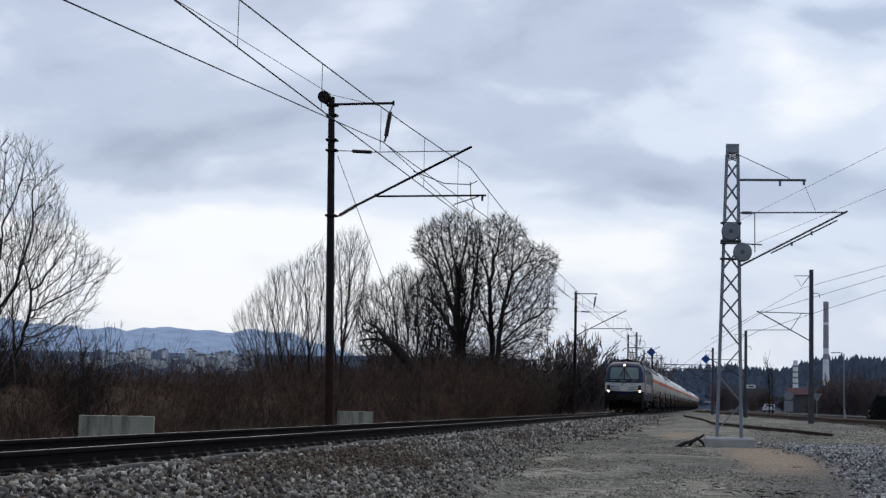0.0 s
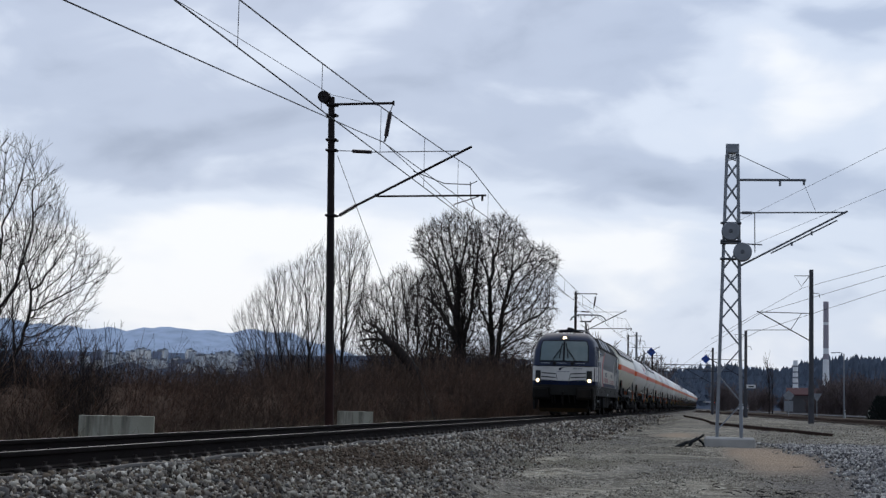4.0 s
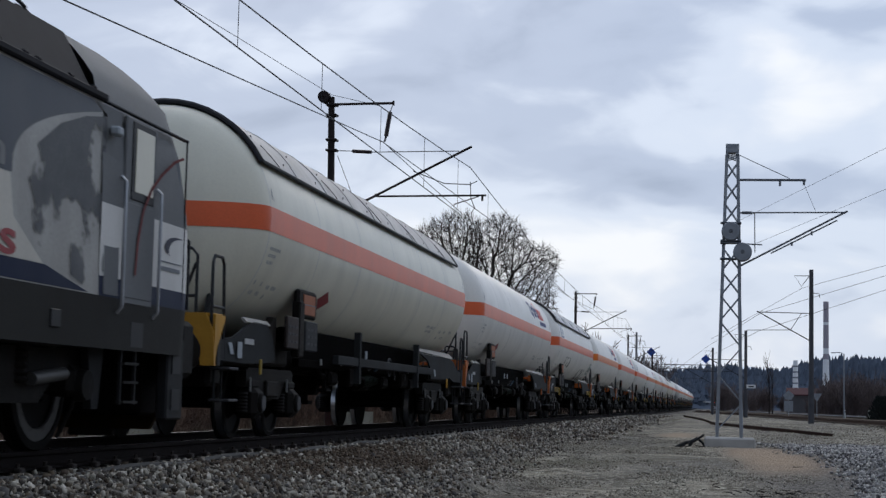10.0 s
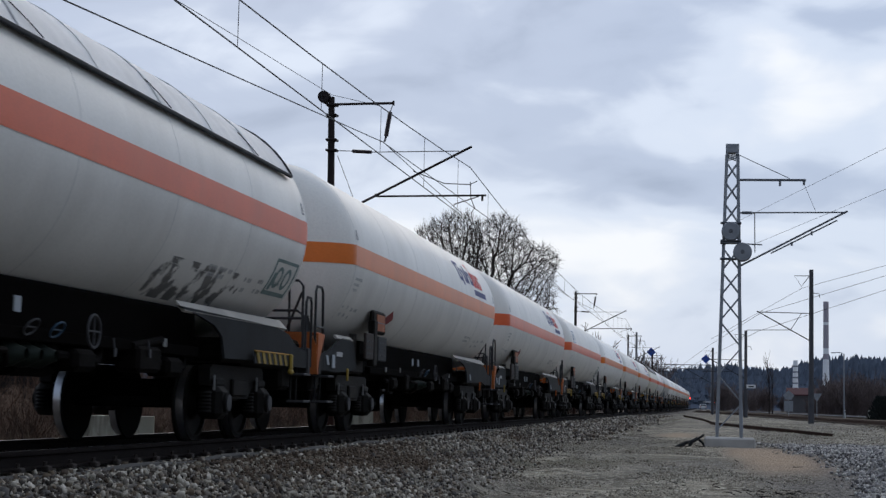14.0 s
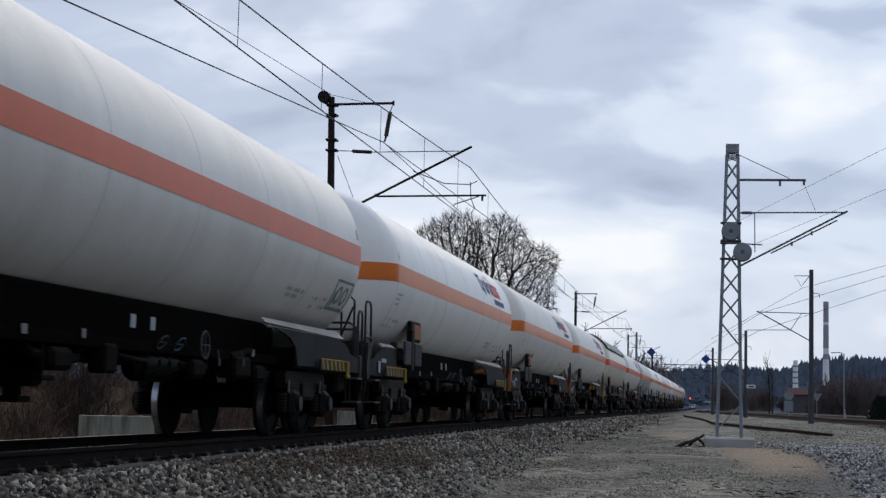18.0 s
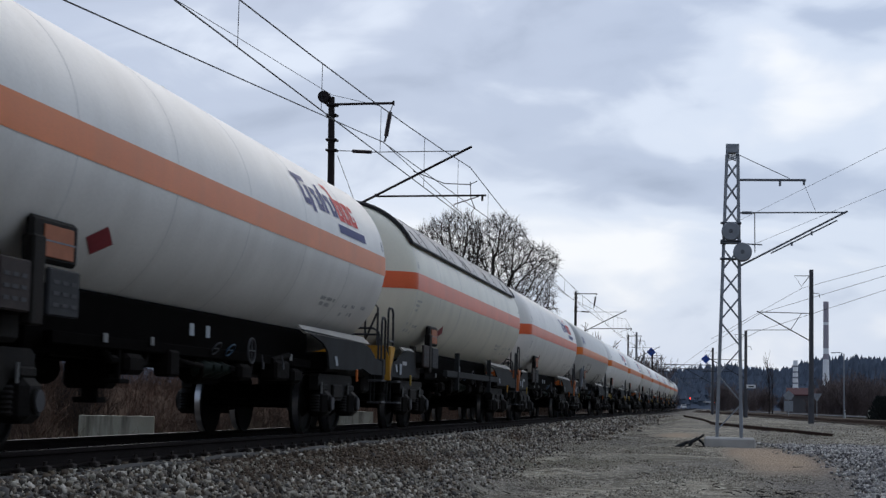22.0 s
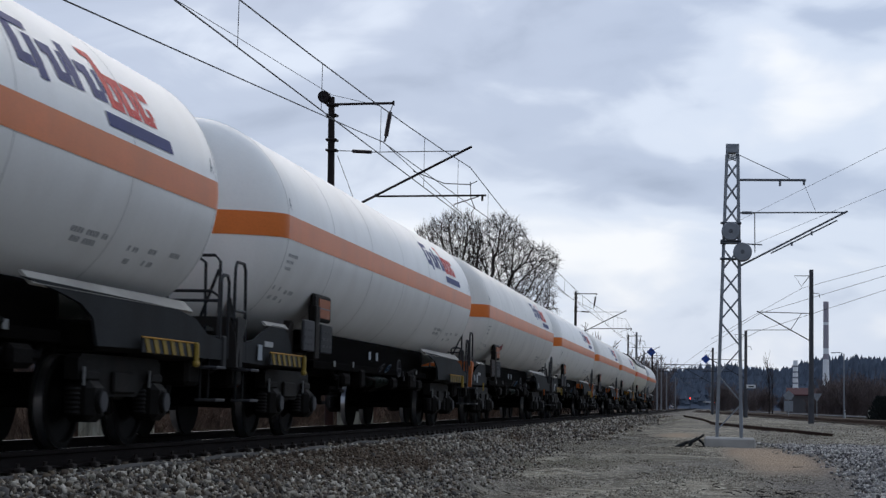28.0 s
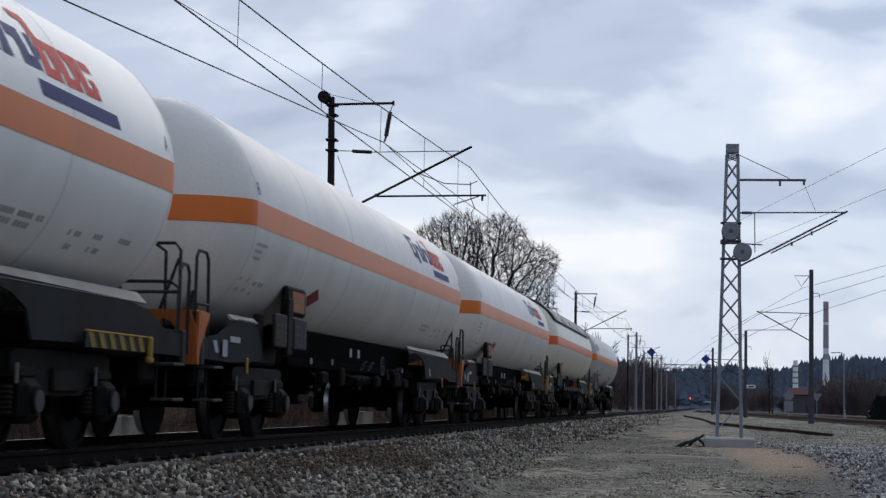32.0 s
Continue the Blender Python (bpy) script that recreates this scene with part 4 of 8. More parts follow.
crown_tree("alder_tree", "spreading leafless tree of many dark stems", pose(-14.0, 121, 0), 25,
           [[(-2.0, -0.5), (-4.4, 2.8), (-4.6, 5.2), (-5.5, 7.8), (-5.7, 8.8)], [(-1.9, -0.5), (-3.6, 2.8), (-3.6, 5.2), (-4.3, 7.6), (-4.7, 9.0)], [(-1.7, -0.5), (-2.6, 2.9), (-3.0, 5.7), (-3.3, 7.8), (-3.8, 9.8)], [(-1.6, -0.5), (-2.2, 2.9), (-2.2, 5.7), (-2.6, 8.3), (-2.8, 10.4)],
            [(-1.5, -0.5), (-1.5, 2.9), (-1.4, 5.7), (-1.6, 7.8), (-1.5, 9.8)], [(-1.4, -0.5), (-0.9, 2.9), (-0.7, 5.7), (-0.2, 8.3), (0.0, 9.9)], [(-1.8, -0.5), (-3.1, 2.8), (-3.6, 4.8), (-5.0, 6.9)], [(-1.3, -0.5), (-0.5, 2.9), (0.1, 5.3), (0.7, 7.6)]],
           [(-6.5, 7.6), (-5.7, 9.1), (-4.6, 9.3), (-3.8, 10.0), (-2.8, 10.7), (-1.6, 10.1), (-0.2, 10.3), (0.9, 8.9), (1.2, 3.1), (-6.2, 3.4)],
           2600, bend=0.55, tip=0.0125, step=0.45, shoots=3, shoot=0.8, rise=0.5, base_r=0.13)
crown_tree("alder_tree", "fan of slender upright leafless stems", pose(-16.8, 95, 0), 61,
           [[(-2.0, -0.5), (-3.7, 2.2), (-4.0, 3.7), (-4.4, 4.8), (-4.8, 5.4)], [(-1.8, -0.5), (-3.0, 2.2), (-3.3, 4.1), (-3.7, 5.9)], [(-1.5, -0.5), (-2.1, 2.2), (-2.7, 4.8), (-3.3, 6.6)], [(-1.4, -0.5), (-1.8, 2.2), (-2.2, 4.8), (-2.3, 6.9), (-2.5, 8.0)],
            [(-1.3, -0.5), (-1.7, 2.2), (-2.0, 4.1), (-1.7, 6.9), (-1.5, 7.9)], [(-0.6, -0.5), (-0.4, 2.2), (-0.6, 5.5), (-0.9, 7.9), (-0.7, 9.1)], [(-0.5, -0.5), (-0.3, 2.3), (-0.6, 4.8), (-1.3, 7.2)], [(-0.3, -0.5), (0.3, 2.3), (0.0, 5.8), (-0.4, 8.6), (-0.2, 9.4)], [(-2.2, -0.5), (-4.3, 2.2), (-4.7, 3.4), (-5.1, 4.4)]],
           [(-5.2, 3.4), (-5.2, 5.3), (-4.4, 6.1), (-3.7, 6.9), (-2.7, 8.2), (-1.6, 8.4), (-0.8, 9.3), (0.2, 10.0), (0.6, 8.6), (0.7, 2.6), (-4.6, 2.4)],
           1500, bend=0.8, tip=0.0075, step=0.4, shoots=3, shoot=0.75, rise=0.75, base_r=0.075)
crown_tree("alder_tree", "leafless tree of several tall stems", pose(-13.6, 97, 0), 62,
           [[(-2.0, -0.5), (-2.2, 2.3), (-1.9, 5.6), (-1.8, 7.7), (-1.8, 10.0)], [(-2.2, -0.5), (-2.2, 2.8), (-2.3, 6.3), (-2.5, 8.4), (-2.6, 9.6)], [(-2.0, 3.9), (-1.1, 6.1), (-0.8, 7.6), (-0.7, 8.9)], [(-1.8, 7.6), (-1.3, 9.3), (-1.0, 10.2)], [(-2.4, -0.5), (-2.4, 2.3), (-2.7, 4.9), (-2.9, 7.7), (-3.1, 9.6)]],
           [(-3.3, 9.6), (-2.5, 10.6), (-1.5, 10.8), (-0.7, 10.3), (-0.5, 8.4), (-0.8, 6.7), (-1.3, 4.3), (-1.4, 3.0), (-3.0, 3.0)],
           850, bend=0.8, tip=0.0075, step=0.4, shoots=3, shoot=0.75, rise=0.75, base_r=0.10)
crown_tree("alder_tree", "leafless tree with upright twiggy limbs", pose(-13.4, 42, 0), 44,
           [[(0.36, -0.6), (0.38, 0.1), (0.44, 1.36), (0.91, 2.85), (1.27, 3.38), (1.41, 3.76), (1.55, 4.28), (1.68, 4.83), (1.73, 5.46), (1.66, 6.1)], [(0.68, 2.38), (0.81, 3.25), (0.66, 4.03), (0.73, 4.65), (1.29, 4.95), (1.74, 5.34), (2.14, 5.64), (2.54, 5.97)],
            [(0.74, 4.51), (0.62, 5.14), (0.9, 6.02), (1.04, 6.48), (1.1, 6.94), (0.91, 7.4)], [(1.06, 6.41), (1.64, 6.61), (2.0, 6.78), (2.26, 6.95)], [(1.04, 6.45), (1.37, 6.89), (1.47, 7.3)], [(0.91, 2.85), (1.22, 3.25), (1.12, 3.72), (0.92, 4.19)], [(1.7, 5.38), (2.09, 5.94), (2.29, 6.33)], [(0.44, 1.36), (-0.3, 3.4), (-0.6, 5.4), (-0.4, 7.2)]],
           [(-1.2, 7.7), (-0.45, 7.7), (0.91, 7.6), (1.42, 7.5), (1.8, 7.3), (2.2, 6.95), (2.3, 6.4), (2.5, 6.0), (2.6, 5.47), (2.5, 4.83), (2.0, 4.05), (1.34, 2.62), (0.22, 1.67), (-1.2, 3.0)],
           2000, bend=0.5, tip=0.0050, power=0.40, step=0.22, shoots=2, shoot=0.40, rise=0.85, base_r=0.075)
crown_tree("alder_tree", "leafless tree with long arching limbs", pose(-13.0, 42.5, 0), 45,
           [[(0.4, -0.6), (0.5, 0.1), (0.61, 1.38), (0.91, 2.1), (1.07, 2.81), (1.06, 3.37), (0.92, 3.92), (0.81, 4.4), (0.84, 5.04), (0.73, 5.6)], [(1.06, 2.72), (1.53, 3.04), (1.77, 3.17), (2.15, 3.38), (2.5, 3.59), (2.7, 3.67), (2.99, 3.86), (3.31, 4.1), (3.55, 4.35)],
            [(1.06, 3.35), (1.34, 3.53), (1.52, 3.83), (1.75, 4.03), (2.0, 4.38), (2.22, 4.76), (2.42, 5.15)], [(2.15, 3.38), (2.11, 3.77), (2.17, 4.33), (2.29, 4.7)], [(0.84, 1.99), (1.57, 2.25), (1.97, 2.51), (2.29, 2.8), (2.7, 2.9), (3.06, 3.09)], [(1.77, 3.15), (2.0, 2.98), (2.31, 2.81)], [(2.5, 3.59), (2.65, 4.02), (2.72, 4.38)], [(0.68, 1.62), (0.6, 2.17), (0.54, 2.65), (0.54, 3.28)]],
           [(0.26, 4.88), (0.81, 5.6), (1.72, 5.9), (2.16, 5.45), (2.4, 5.2), (2.6, 4.7), (2.85, 4.45), (3.4, 4.3), (3.5, 3.95), (3.1, 3.4), (2.9, 2.8), (2.41, 2.2), (1.27, 1.6), (0.27, 1.5)],
           1300, bend=0.5, tip=0.0048, power=0.40, step=0.22, shoots=2, shoot=0.36, rise=0.85, base_r=0.06)
bare_tree("sapling", "thin leafless sapling above the scrub", pose(-11.2, 46, 0), 51, [((0, 0), (0.05, 0), 3.0, 0.02), ((0.2, 0.2), (0.15, 0), 2.6, 0.018), ((-0.2, 0), (-0.1, 0), 2.7, 0.018)], top=2, kids=(7, 4), ratio=0.34, up=0.2, spread=(15, 35))


crown_tree("fallen_trunk", "dark broken tree trunk bent over the scrub", pose(-15.2, 108, 0), 31,
           [[(3.6, -0.5), (2.1, 2.4), (1.3, 3.4), (0.6, 4.2), (-0.2, 4.6), (-1.1, 4.7), (-2.0, 4.5)], [(0.1, 4.5), (-0.5, 5.2), (-0.9, 5.7), (-1.3, 5.3), (-1.7, 4.8)], [(-0.5, 5.2), (-1.1, 5.1), (-1.6, 5.3)],
            [(0.8, 4.1), (0.4, 4.9), (0.3, 5.8)], [(-0.8, 4.6), (-1.1, 4.0), (-1.0, 3.4)]],
           [(-2.1, 5.8), (-0.8, 6.2), (0.8, 5.6), (1.5, 4.1), (0.4, 3.9), (-1.9, 3.9)], 90, bend=0.4, tip=0.03, power=0.5, step=0.4, shoots=1, shoot=0.5, rise=0.3, deep=0.4, base_r=0.36)


# ---- scrub along the line ----
def bush_segments(seed):
    """A small bush of unit height as tapered bars."""
    rng, out = random.Random(seed), []
    for _ in range(6):
        p, d = Vector((rng.gauss(0, 0.10), rng.gauss(0, 0.10), 0)), Vector((rng.gauss(0, 0.42), rng.gauss(0, 0.42), 1)).normalized()
        l, r = rng.uniform(0.55, 1.0), 1.0
        for k in range(4):
            q = p + d * l / 4
            out.append((*p, *q, r * (1 - 0.2 * k), r * (1 - 0.2 * (k + 1))))
            for _ in range(2 if k else 1):
                e = (d + Vector((rng.gauss(0, 0.6), rng.gauss(0, 0.6), 0.15))).normalized()
                t = p.lerp(q, rng.random())
                u = t + e * l * rng.uniform(0.12, 0.26)
                out.append((*t, *u, 0.55, 0.4))
                e = (e + Vector((rng.gauss(0, 0.4), rng.gauss(0, 0.4), 0.25))).normalized()
                out.append((*u, *(u + e * l * rng.uniform(0.08, 0.2)), 0.4, 0.25))
            p = q
            d = (d + Vector((rng.gauss(0, 0.22), rng.gauss(0, 0.22), 0.05))).normalized()
    return np.array(out)


def scrub():
    rng = random.Random(12)
    kinds = [bush_segments(200 + i) for i in range(10)]
    rows = []
    while len(rows) < 1900:
        y = 10 + 118 * rng.random() ** 1.1
        x = -4.9 - 17.0 * rng.random() ** 1.7 - 0.01 * y
        if y < 14 and x < -14:
            continue
        clump = 0.5 + 0.5 * noise.noise(Vector((x * 0.5, y * 0.22, 3.3))) + 0.55 * noise.noise(Vector((x * 0.13, y * 0.07, 1.3)))
        edge = smooth01(-4.7, -7.5, x)
        h = (0.5 + 1.5 * edge) * (0.7 + 0.75 * clump) * rng.uniform(0.75, 1.2) * (1 + 0.7 * smooth01(45, 105, y))
        k = kinds[rng.randrange(10)].copy()
        t, w = rng.uniform(0, 6.283), h * rng.uniform(0.8, 1.25)
        c, s_ = math.cos(t), math.sin(t)
        for i in (0, 3):
            px_, py_ = k[:, i].copy(), k[:, i + 1].copy()
            k[:, i], k[:, i + 1] = x + w * (c * px_ - s_ * py_), y + w * (s_ * px_ + c * py_)
            k[:, i + 2] = -0.6 + h * k[:, i + 2]
        k[:, 6:8] = np.maximum(k[:, 6:8] * rng.uniform(0.008, 0.013), 0.0042)
        rows.append(k)
    ob = new("scrub", bar_mesh("scrub", np.concatenate(rows), M_stem))
    tagged(ob, "dense red-brown leafless scrub beside the line", "scrub", kind="stuff")
    # leaf litter and tangled low growth under the stems
    s = Shape()

    def low(u, v):
        x, y = -5.4 - 34 * u ** 1.3, 6 + 150 * v
        h = 1.35 * smooth01(0.03, 0.16, u) * (0.8 + 0.35 * noise.noise(Vector((x * 0.6, y * 0.4, 7)))) + 0.25 * noise.noise(Vector((x * 2.6, y * 2.3, 1)))
        return (x, y, -0.62 + h * (1 + 0.5 * smooth01(60, 120, y)))
    s.patch(low, 70, 300)
    o2 = part("undergrowth", s, M_litter, None, angle=180)
    tagged(o2, "dark brown low undergrowth beneath the scrub", "undergrowth", kind="stuff")
    segs = []
    for _ in range(2600):
        y = 12 + 60 * rng.random()
        x = rng.choice((-3.2, -3.4, -4.2, -4.6, -5.0)) + rng.gauss(0, 0.35)
        if abs(x + 3.7) < 0.33 and (26.2 < y < 30.2 or 46.2 < y < 49.8):
            continue
        if noise.noise(Vector((x, y * 0.5, 2))) < 0.02:
            continue
        h = rng.uniform(0.2, 0.62)
        dx, dy = rng.gauss(0, 0.14), rng.gauss(0, 0.14)
        segs.append((x, y, -0.6, x + dx * 0.4, y + dy * 0.4, -0.6 + h * 0.6, 0.006, 0.005))
        segs.append((x + dx * 0.4, y + dy * 0.4, -0.6 + h * 0.6, x + dx, y + dy, -0.6 + h, 0.005, 0.002))
    tagged(new("dry_grass", bar_mesh("dry_grass", segs, M_drygrass)), "pale dry grass tufts beside the track", "grass", kind="stuff")


scrub()


def shrub_mesh(seed, h, material, stems=26, twig=0.012):
    rng, segs = random.Random(seed), []
    for _ in range(stems):
        out = ([], [])
        a, rr = rng.uniform(0, 6.283), rng.uniform(0, h * 0.22)
        grow(rng, Vector((rr * math.cos(a), rr * math.sin(a), -0.3)), Vector((rng.gauss(0, 0.25), rng.gauss(0, 0.25), 1)).normalized(), h * rng.uniform(0.6, 1.0), twig * 2.2, 1, 3, out,
             up=0.14, kids=(0, 8, 4), ratio=0.36, spread=(18, 45))
        segs += out[0] + out[1]
    return bar_mesh("crown", [(*q[:6], max(q[6], twig), max(q[7], twig)) for q in segs], material)


thicket = [shrub_mesh(80 + i, 7.2, M_twig, 20, 0.011) for i in range(4)]
near_shrubs = [shrub_mesh(60 + i, 4.6, M_shrub, 22, 0.011) for i in range(3)]
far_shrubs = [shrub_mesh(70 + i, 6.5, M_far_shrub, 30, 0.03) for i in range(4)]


def shrub(me, x, y, z, sc, rng, label, group):
    if y > 220 and 0.040 < (x - 7.06) / y < 0.064:
        sc *= 0.55  # low growth before the hall
    ob = thing("shrub", label, "shrub", Matrix.Translation((x, y, z)) @ Matrix.Rotation(rng.uniform(0, 6.28), 4, "Z") @ Matrix.Scale(sc, 4), group)
    part("crown", me, None, ob)


rng = random.Random(77)
for i in range(20):
    y = 112 + i * 6.8 + rng.uniform(-2, 2)
    shrub(near_shrubs[i % 3], -5.4 - rng.random() * 9 - 0.02 * (y - 110), y, -0.5, rng.uniform(0.55, 0.95), rng, "leafless brown shrub beside the line", "shrubs beside the line")
for i in range(48):
    y = rng.uniform(108, 146)
    shrub(near_shrubs[i % 3], 7.06 + rng.uniform(-0.285, -0.098) * y, y, -0.5, rng.uniform(0.6, 0.95), rng, "leafless brown shrub among the trees", "shrubs beside the line")
# dark shrubs added to imitate the shade below the left trees
for i in range(16):
    y = rng.uniform(30, 41)
    shrub(thicket[i % 4], 7.06 + rng.uniform(-0.50, -0.405) * y, y, -0.6, rng.uniform(0.24, 0.38), rng, "dark leafless shrub added to darken the scrub below the trees", "shrubs beside the line")
for i in range(20):
    y = rng.uniform(104, 118)
    shrub(thicket[i % 4], 7.06 + rng.uniform(-0.26, -0.16) * y, y, -0.6, rng.uniform(0.4, 0.62), rng, "dark leafless shrub added to darken the scrub below the trees", "shrubs beside the line")
for i in range(26):
    y = rng.uniform(124, 148)
    shrub(thicket[i % 4], 7.06 + rng.uniform(-0.215, -0.112) * y, y, -0.5, rng.uniform(0.55, 0.9), rng, "tall dark leafless shrub below the willows", "shrubs beside the line")
for i in range(36):
    y = rng.uniform(122, 205)
    shrub(thicket[i % 4], min(-5.4, 7.06 + rng.uniform(-0.15, -0.07) * y), y, -0.5, rng.uniform(0.48, 0.72) * y / 150, rng, "dark leafless shrub in a dense row", "shrubs beside the line")
for i in range(11):
    y = 345 + i * 9
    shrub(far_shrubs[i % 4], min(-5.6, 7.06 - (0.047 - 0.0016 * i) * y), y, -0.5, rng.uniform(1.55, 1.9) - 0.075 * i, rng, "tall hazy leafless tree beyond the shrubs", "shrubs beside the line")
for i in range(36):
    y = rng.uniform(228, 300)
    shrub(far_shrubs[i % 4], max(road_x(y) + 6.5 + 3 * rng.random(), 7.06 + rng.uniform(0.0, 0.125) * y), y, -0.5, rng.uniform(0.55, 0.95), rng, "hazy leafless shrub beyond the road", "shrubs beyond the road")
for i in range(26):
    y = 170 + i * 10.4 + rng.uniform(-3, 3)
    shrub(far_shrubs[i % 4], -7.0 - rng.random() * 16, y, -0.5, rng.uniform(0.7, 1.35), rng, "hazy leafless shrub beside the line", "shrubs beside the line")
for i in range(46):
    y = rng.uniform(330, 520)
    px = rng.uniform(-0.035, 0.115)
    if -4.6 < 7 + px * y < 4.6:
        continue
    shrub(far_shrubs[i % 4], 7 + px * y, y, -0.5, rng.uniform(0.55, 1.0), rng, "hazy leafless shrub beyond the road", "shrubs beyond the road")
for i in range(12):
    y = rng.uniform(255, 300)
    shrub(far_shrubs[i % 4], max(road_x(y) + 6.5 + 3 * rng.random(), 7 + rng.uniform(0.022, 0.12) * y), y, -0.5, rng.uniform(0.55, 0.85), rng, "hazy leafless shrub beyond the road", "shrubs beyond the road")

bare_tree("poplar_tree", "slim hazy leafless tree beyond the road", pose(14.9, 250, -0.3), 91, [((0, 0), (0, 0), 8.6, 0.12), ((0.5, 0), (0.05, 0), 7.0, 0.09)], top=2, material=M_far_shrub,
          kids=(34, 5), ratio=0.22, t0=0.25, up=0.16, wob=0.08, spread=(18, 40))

# ---- far distance ----
def backdrop_mat(name, col, tint, scale):
    return mat(name, col, 1.0, 0, 0.3, scale, scale * 6, 0, tint=tint, spec=0.0)


# distance haze is painted into these far colours, all but the evergreen
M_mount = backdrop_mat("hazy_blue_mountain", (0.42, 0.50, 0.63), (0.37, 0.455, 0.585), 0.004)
M_mount_pale = backdrop_mat("pale_snowy_haze_mountain", (0.90, 0.94, 0.99), (0.78, 0.85, 0.93), 0.006)
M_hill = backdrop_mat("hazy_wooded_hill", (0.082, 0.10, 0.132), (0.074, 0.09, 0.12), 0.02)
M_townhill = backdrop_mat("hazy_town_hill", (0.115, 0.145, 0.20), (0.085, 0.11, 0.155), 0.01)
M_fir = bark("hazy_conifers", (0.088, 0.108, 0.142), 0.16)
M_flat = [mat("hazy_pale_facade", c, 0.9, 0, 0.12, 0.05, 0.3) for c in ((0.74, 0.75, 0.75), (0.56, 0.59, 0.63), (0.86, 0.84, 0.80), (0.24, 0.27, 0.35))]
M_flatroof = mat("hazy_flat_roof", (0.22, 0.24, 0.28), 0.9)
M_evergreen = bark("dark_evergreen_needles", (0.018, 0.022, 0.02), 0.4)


def ridge(name, label, x0, x1, y, depth, height, material, n=120, base=-2.0):
    s = Shape()

    def fn(u, v):
        x = x0 + (x1 - x0) * u
        return (x, y + depth * (1 - v), base + (height(x) - base) * v ** 0.8)
    s.patch(fn, n, 6)
    tagged(part(name, s, material, None, angle=180), label, "hill", kind="structure")


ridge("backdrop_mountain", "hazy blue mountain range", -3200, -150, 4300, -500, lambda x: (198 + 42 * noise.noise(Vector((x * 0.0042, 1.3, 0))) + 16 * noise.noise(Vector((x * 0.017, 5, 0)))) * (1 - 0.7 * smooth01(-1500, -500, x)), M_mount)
ridge("backdrop_mountain_pale", "pale snow-dusted mountain range with haze in its colour", 20, 1700, 4500, -400, lambda x: 112 + 18 * noise.noise(Vector((x * 0.009, 4.3, 0))) + 6 * noise.noise(Vector((x * 0.03, 5, 0))), M_mount_pale)


def town_z(y):
    return -2 + 84 * smooth01(1500, 3100, y)


s = Shape()
s.patch(lambda u, v: (-2300 + 2000 * u, 1500 + 1500 * v, town_z(1500 + 1500 * v) + 5 * noise.noise(Vector((u * 14, v * 9, 2)))), 60, 30)
tagged(part("backdrop_town_hill", s, M_townhill, None, angle=180), "hazy hillside below the town", "hill", kind="structure")
rng = random.Random(31)
for i in range(130):
    y = rng.uniform(2180, 2520)
    px = rng.choice((rng.uniform(168, 300), rng.uniform(280, 425), rng.uniform(60, 430)))
    x = 7.06 + (px - 1266) * y / 2850
    w, h, dp = rng.uniform(6, 14), rng.choice((7, 9, 11, 15, 19)) * rng.uniform(0.8, 1.15), rng.uniform(8, 12)
    ob = thing("apartment_building", "pale hazy apartment block in the far town", "building", pose(x, y, town_z(y) - 1, 0, 0, rng.uniform(-25, 25)), "far apartment blocks")
    part("facade", Shape().box(0, 0, h / 2, w, dp, h), M_flat[rng.choice((0, 0, 0, 1, 1, 2, 2, 3))], ob)
    part("roof", Shape().box(0, 0, h + 0.4, w + 0.6, dp + 0.6, 0.8).box(w * 0.2, 0, h + 1.6, 3, 3, 2.4), M_flatroof, ob)
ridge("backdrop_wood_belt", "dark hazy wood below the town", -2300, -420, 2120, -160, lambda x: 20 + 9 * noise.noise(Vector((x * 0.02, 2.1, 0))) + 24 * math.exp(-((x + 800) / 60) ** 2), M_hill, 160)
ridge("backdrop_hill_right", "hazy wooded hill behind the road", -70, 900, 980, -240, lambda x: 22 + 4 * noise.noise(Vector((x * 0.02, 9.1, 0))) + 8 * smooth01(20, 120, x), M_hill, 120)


def conifers():
    rng, v, f = random.Random(4), [], []
    for i in range(9500):
        u = rng.random()
        y = 760 + 230 * u
        x = -60 + 500 * rng.random()
        z = -2 + (21 + 8 * smooth01(20, 120, x) + 4 * noise.noise(Vector((x * 0.02, 9.1, 0)))) * (1 - (990 - y) / 240) ** 0.8 if y < 990 else 16
        h, r = rng.uniform(4.5, 11) * (0.8 + 0.5 * noise.noise(Vector((x * 0.03, y * 0.02, 1)))), rng.uniform(1.3, 2.6)
        k = len(v)
        for t, q in ((0.0, 1.0), (0.45, 0.72), (0.5, 0.95), (0.8, 0.35)):
            v += [(x + r * q * math.cos(a + t) * rng.uniform(0.8, 1.2), y + r * q * math.sin(a + t), z + h * t) for a in (0, 1.26, 2.51, 3.77, 5.03)]
        v.append((x, y, z + h))
        for j in range(3):
            f += [(k + j * 5 + a, k + j * 5 + (a + 1) % 5, k + j * 5 + 5 + (a + 1) % 5, k + j * 5 + 5 + a) for a in range(5)]
        f += [(k + 15 + a, k + 15 + (a + 1) % 5, k + 20) for a in range(5)]
    tagged(raw("far_conifers", v, f, M_fir), "conifer wood on the hill with blue haze in its colour", "wood", kind="stuff")


conifers()
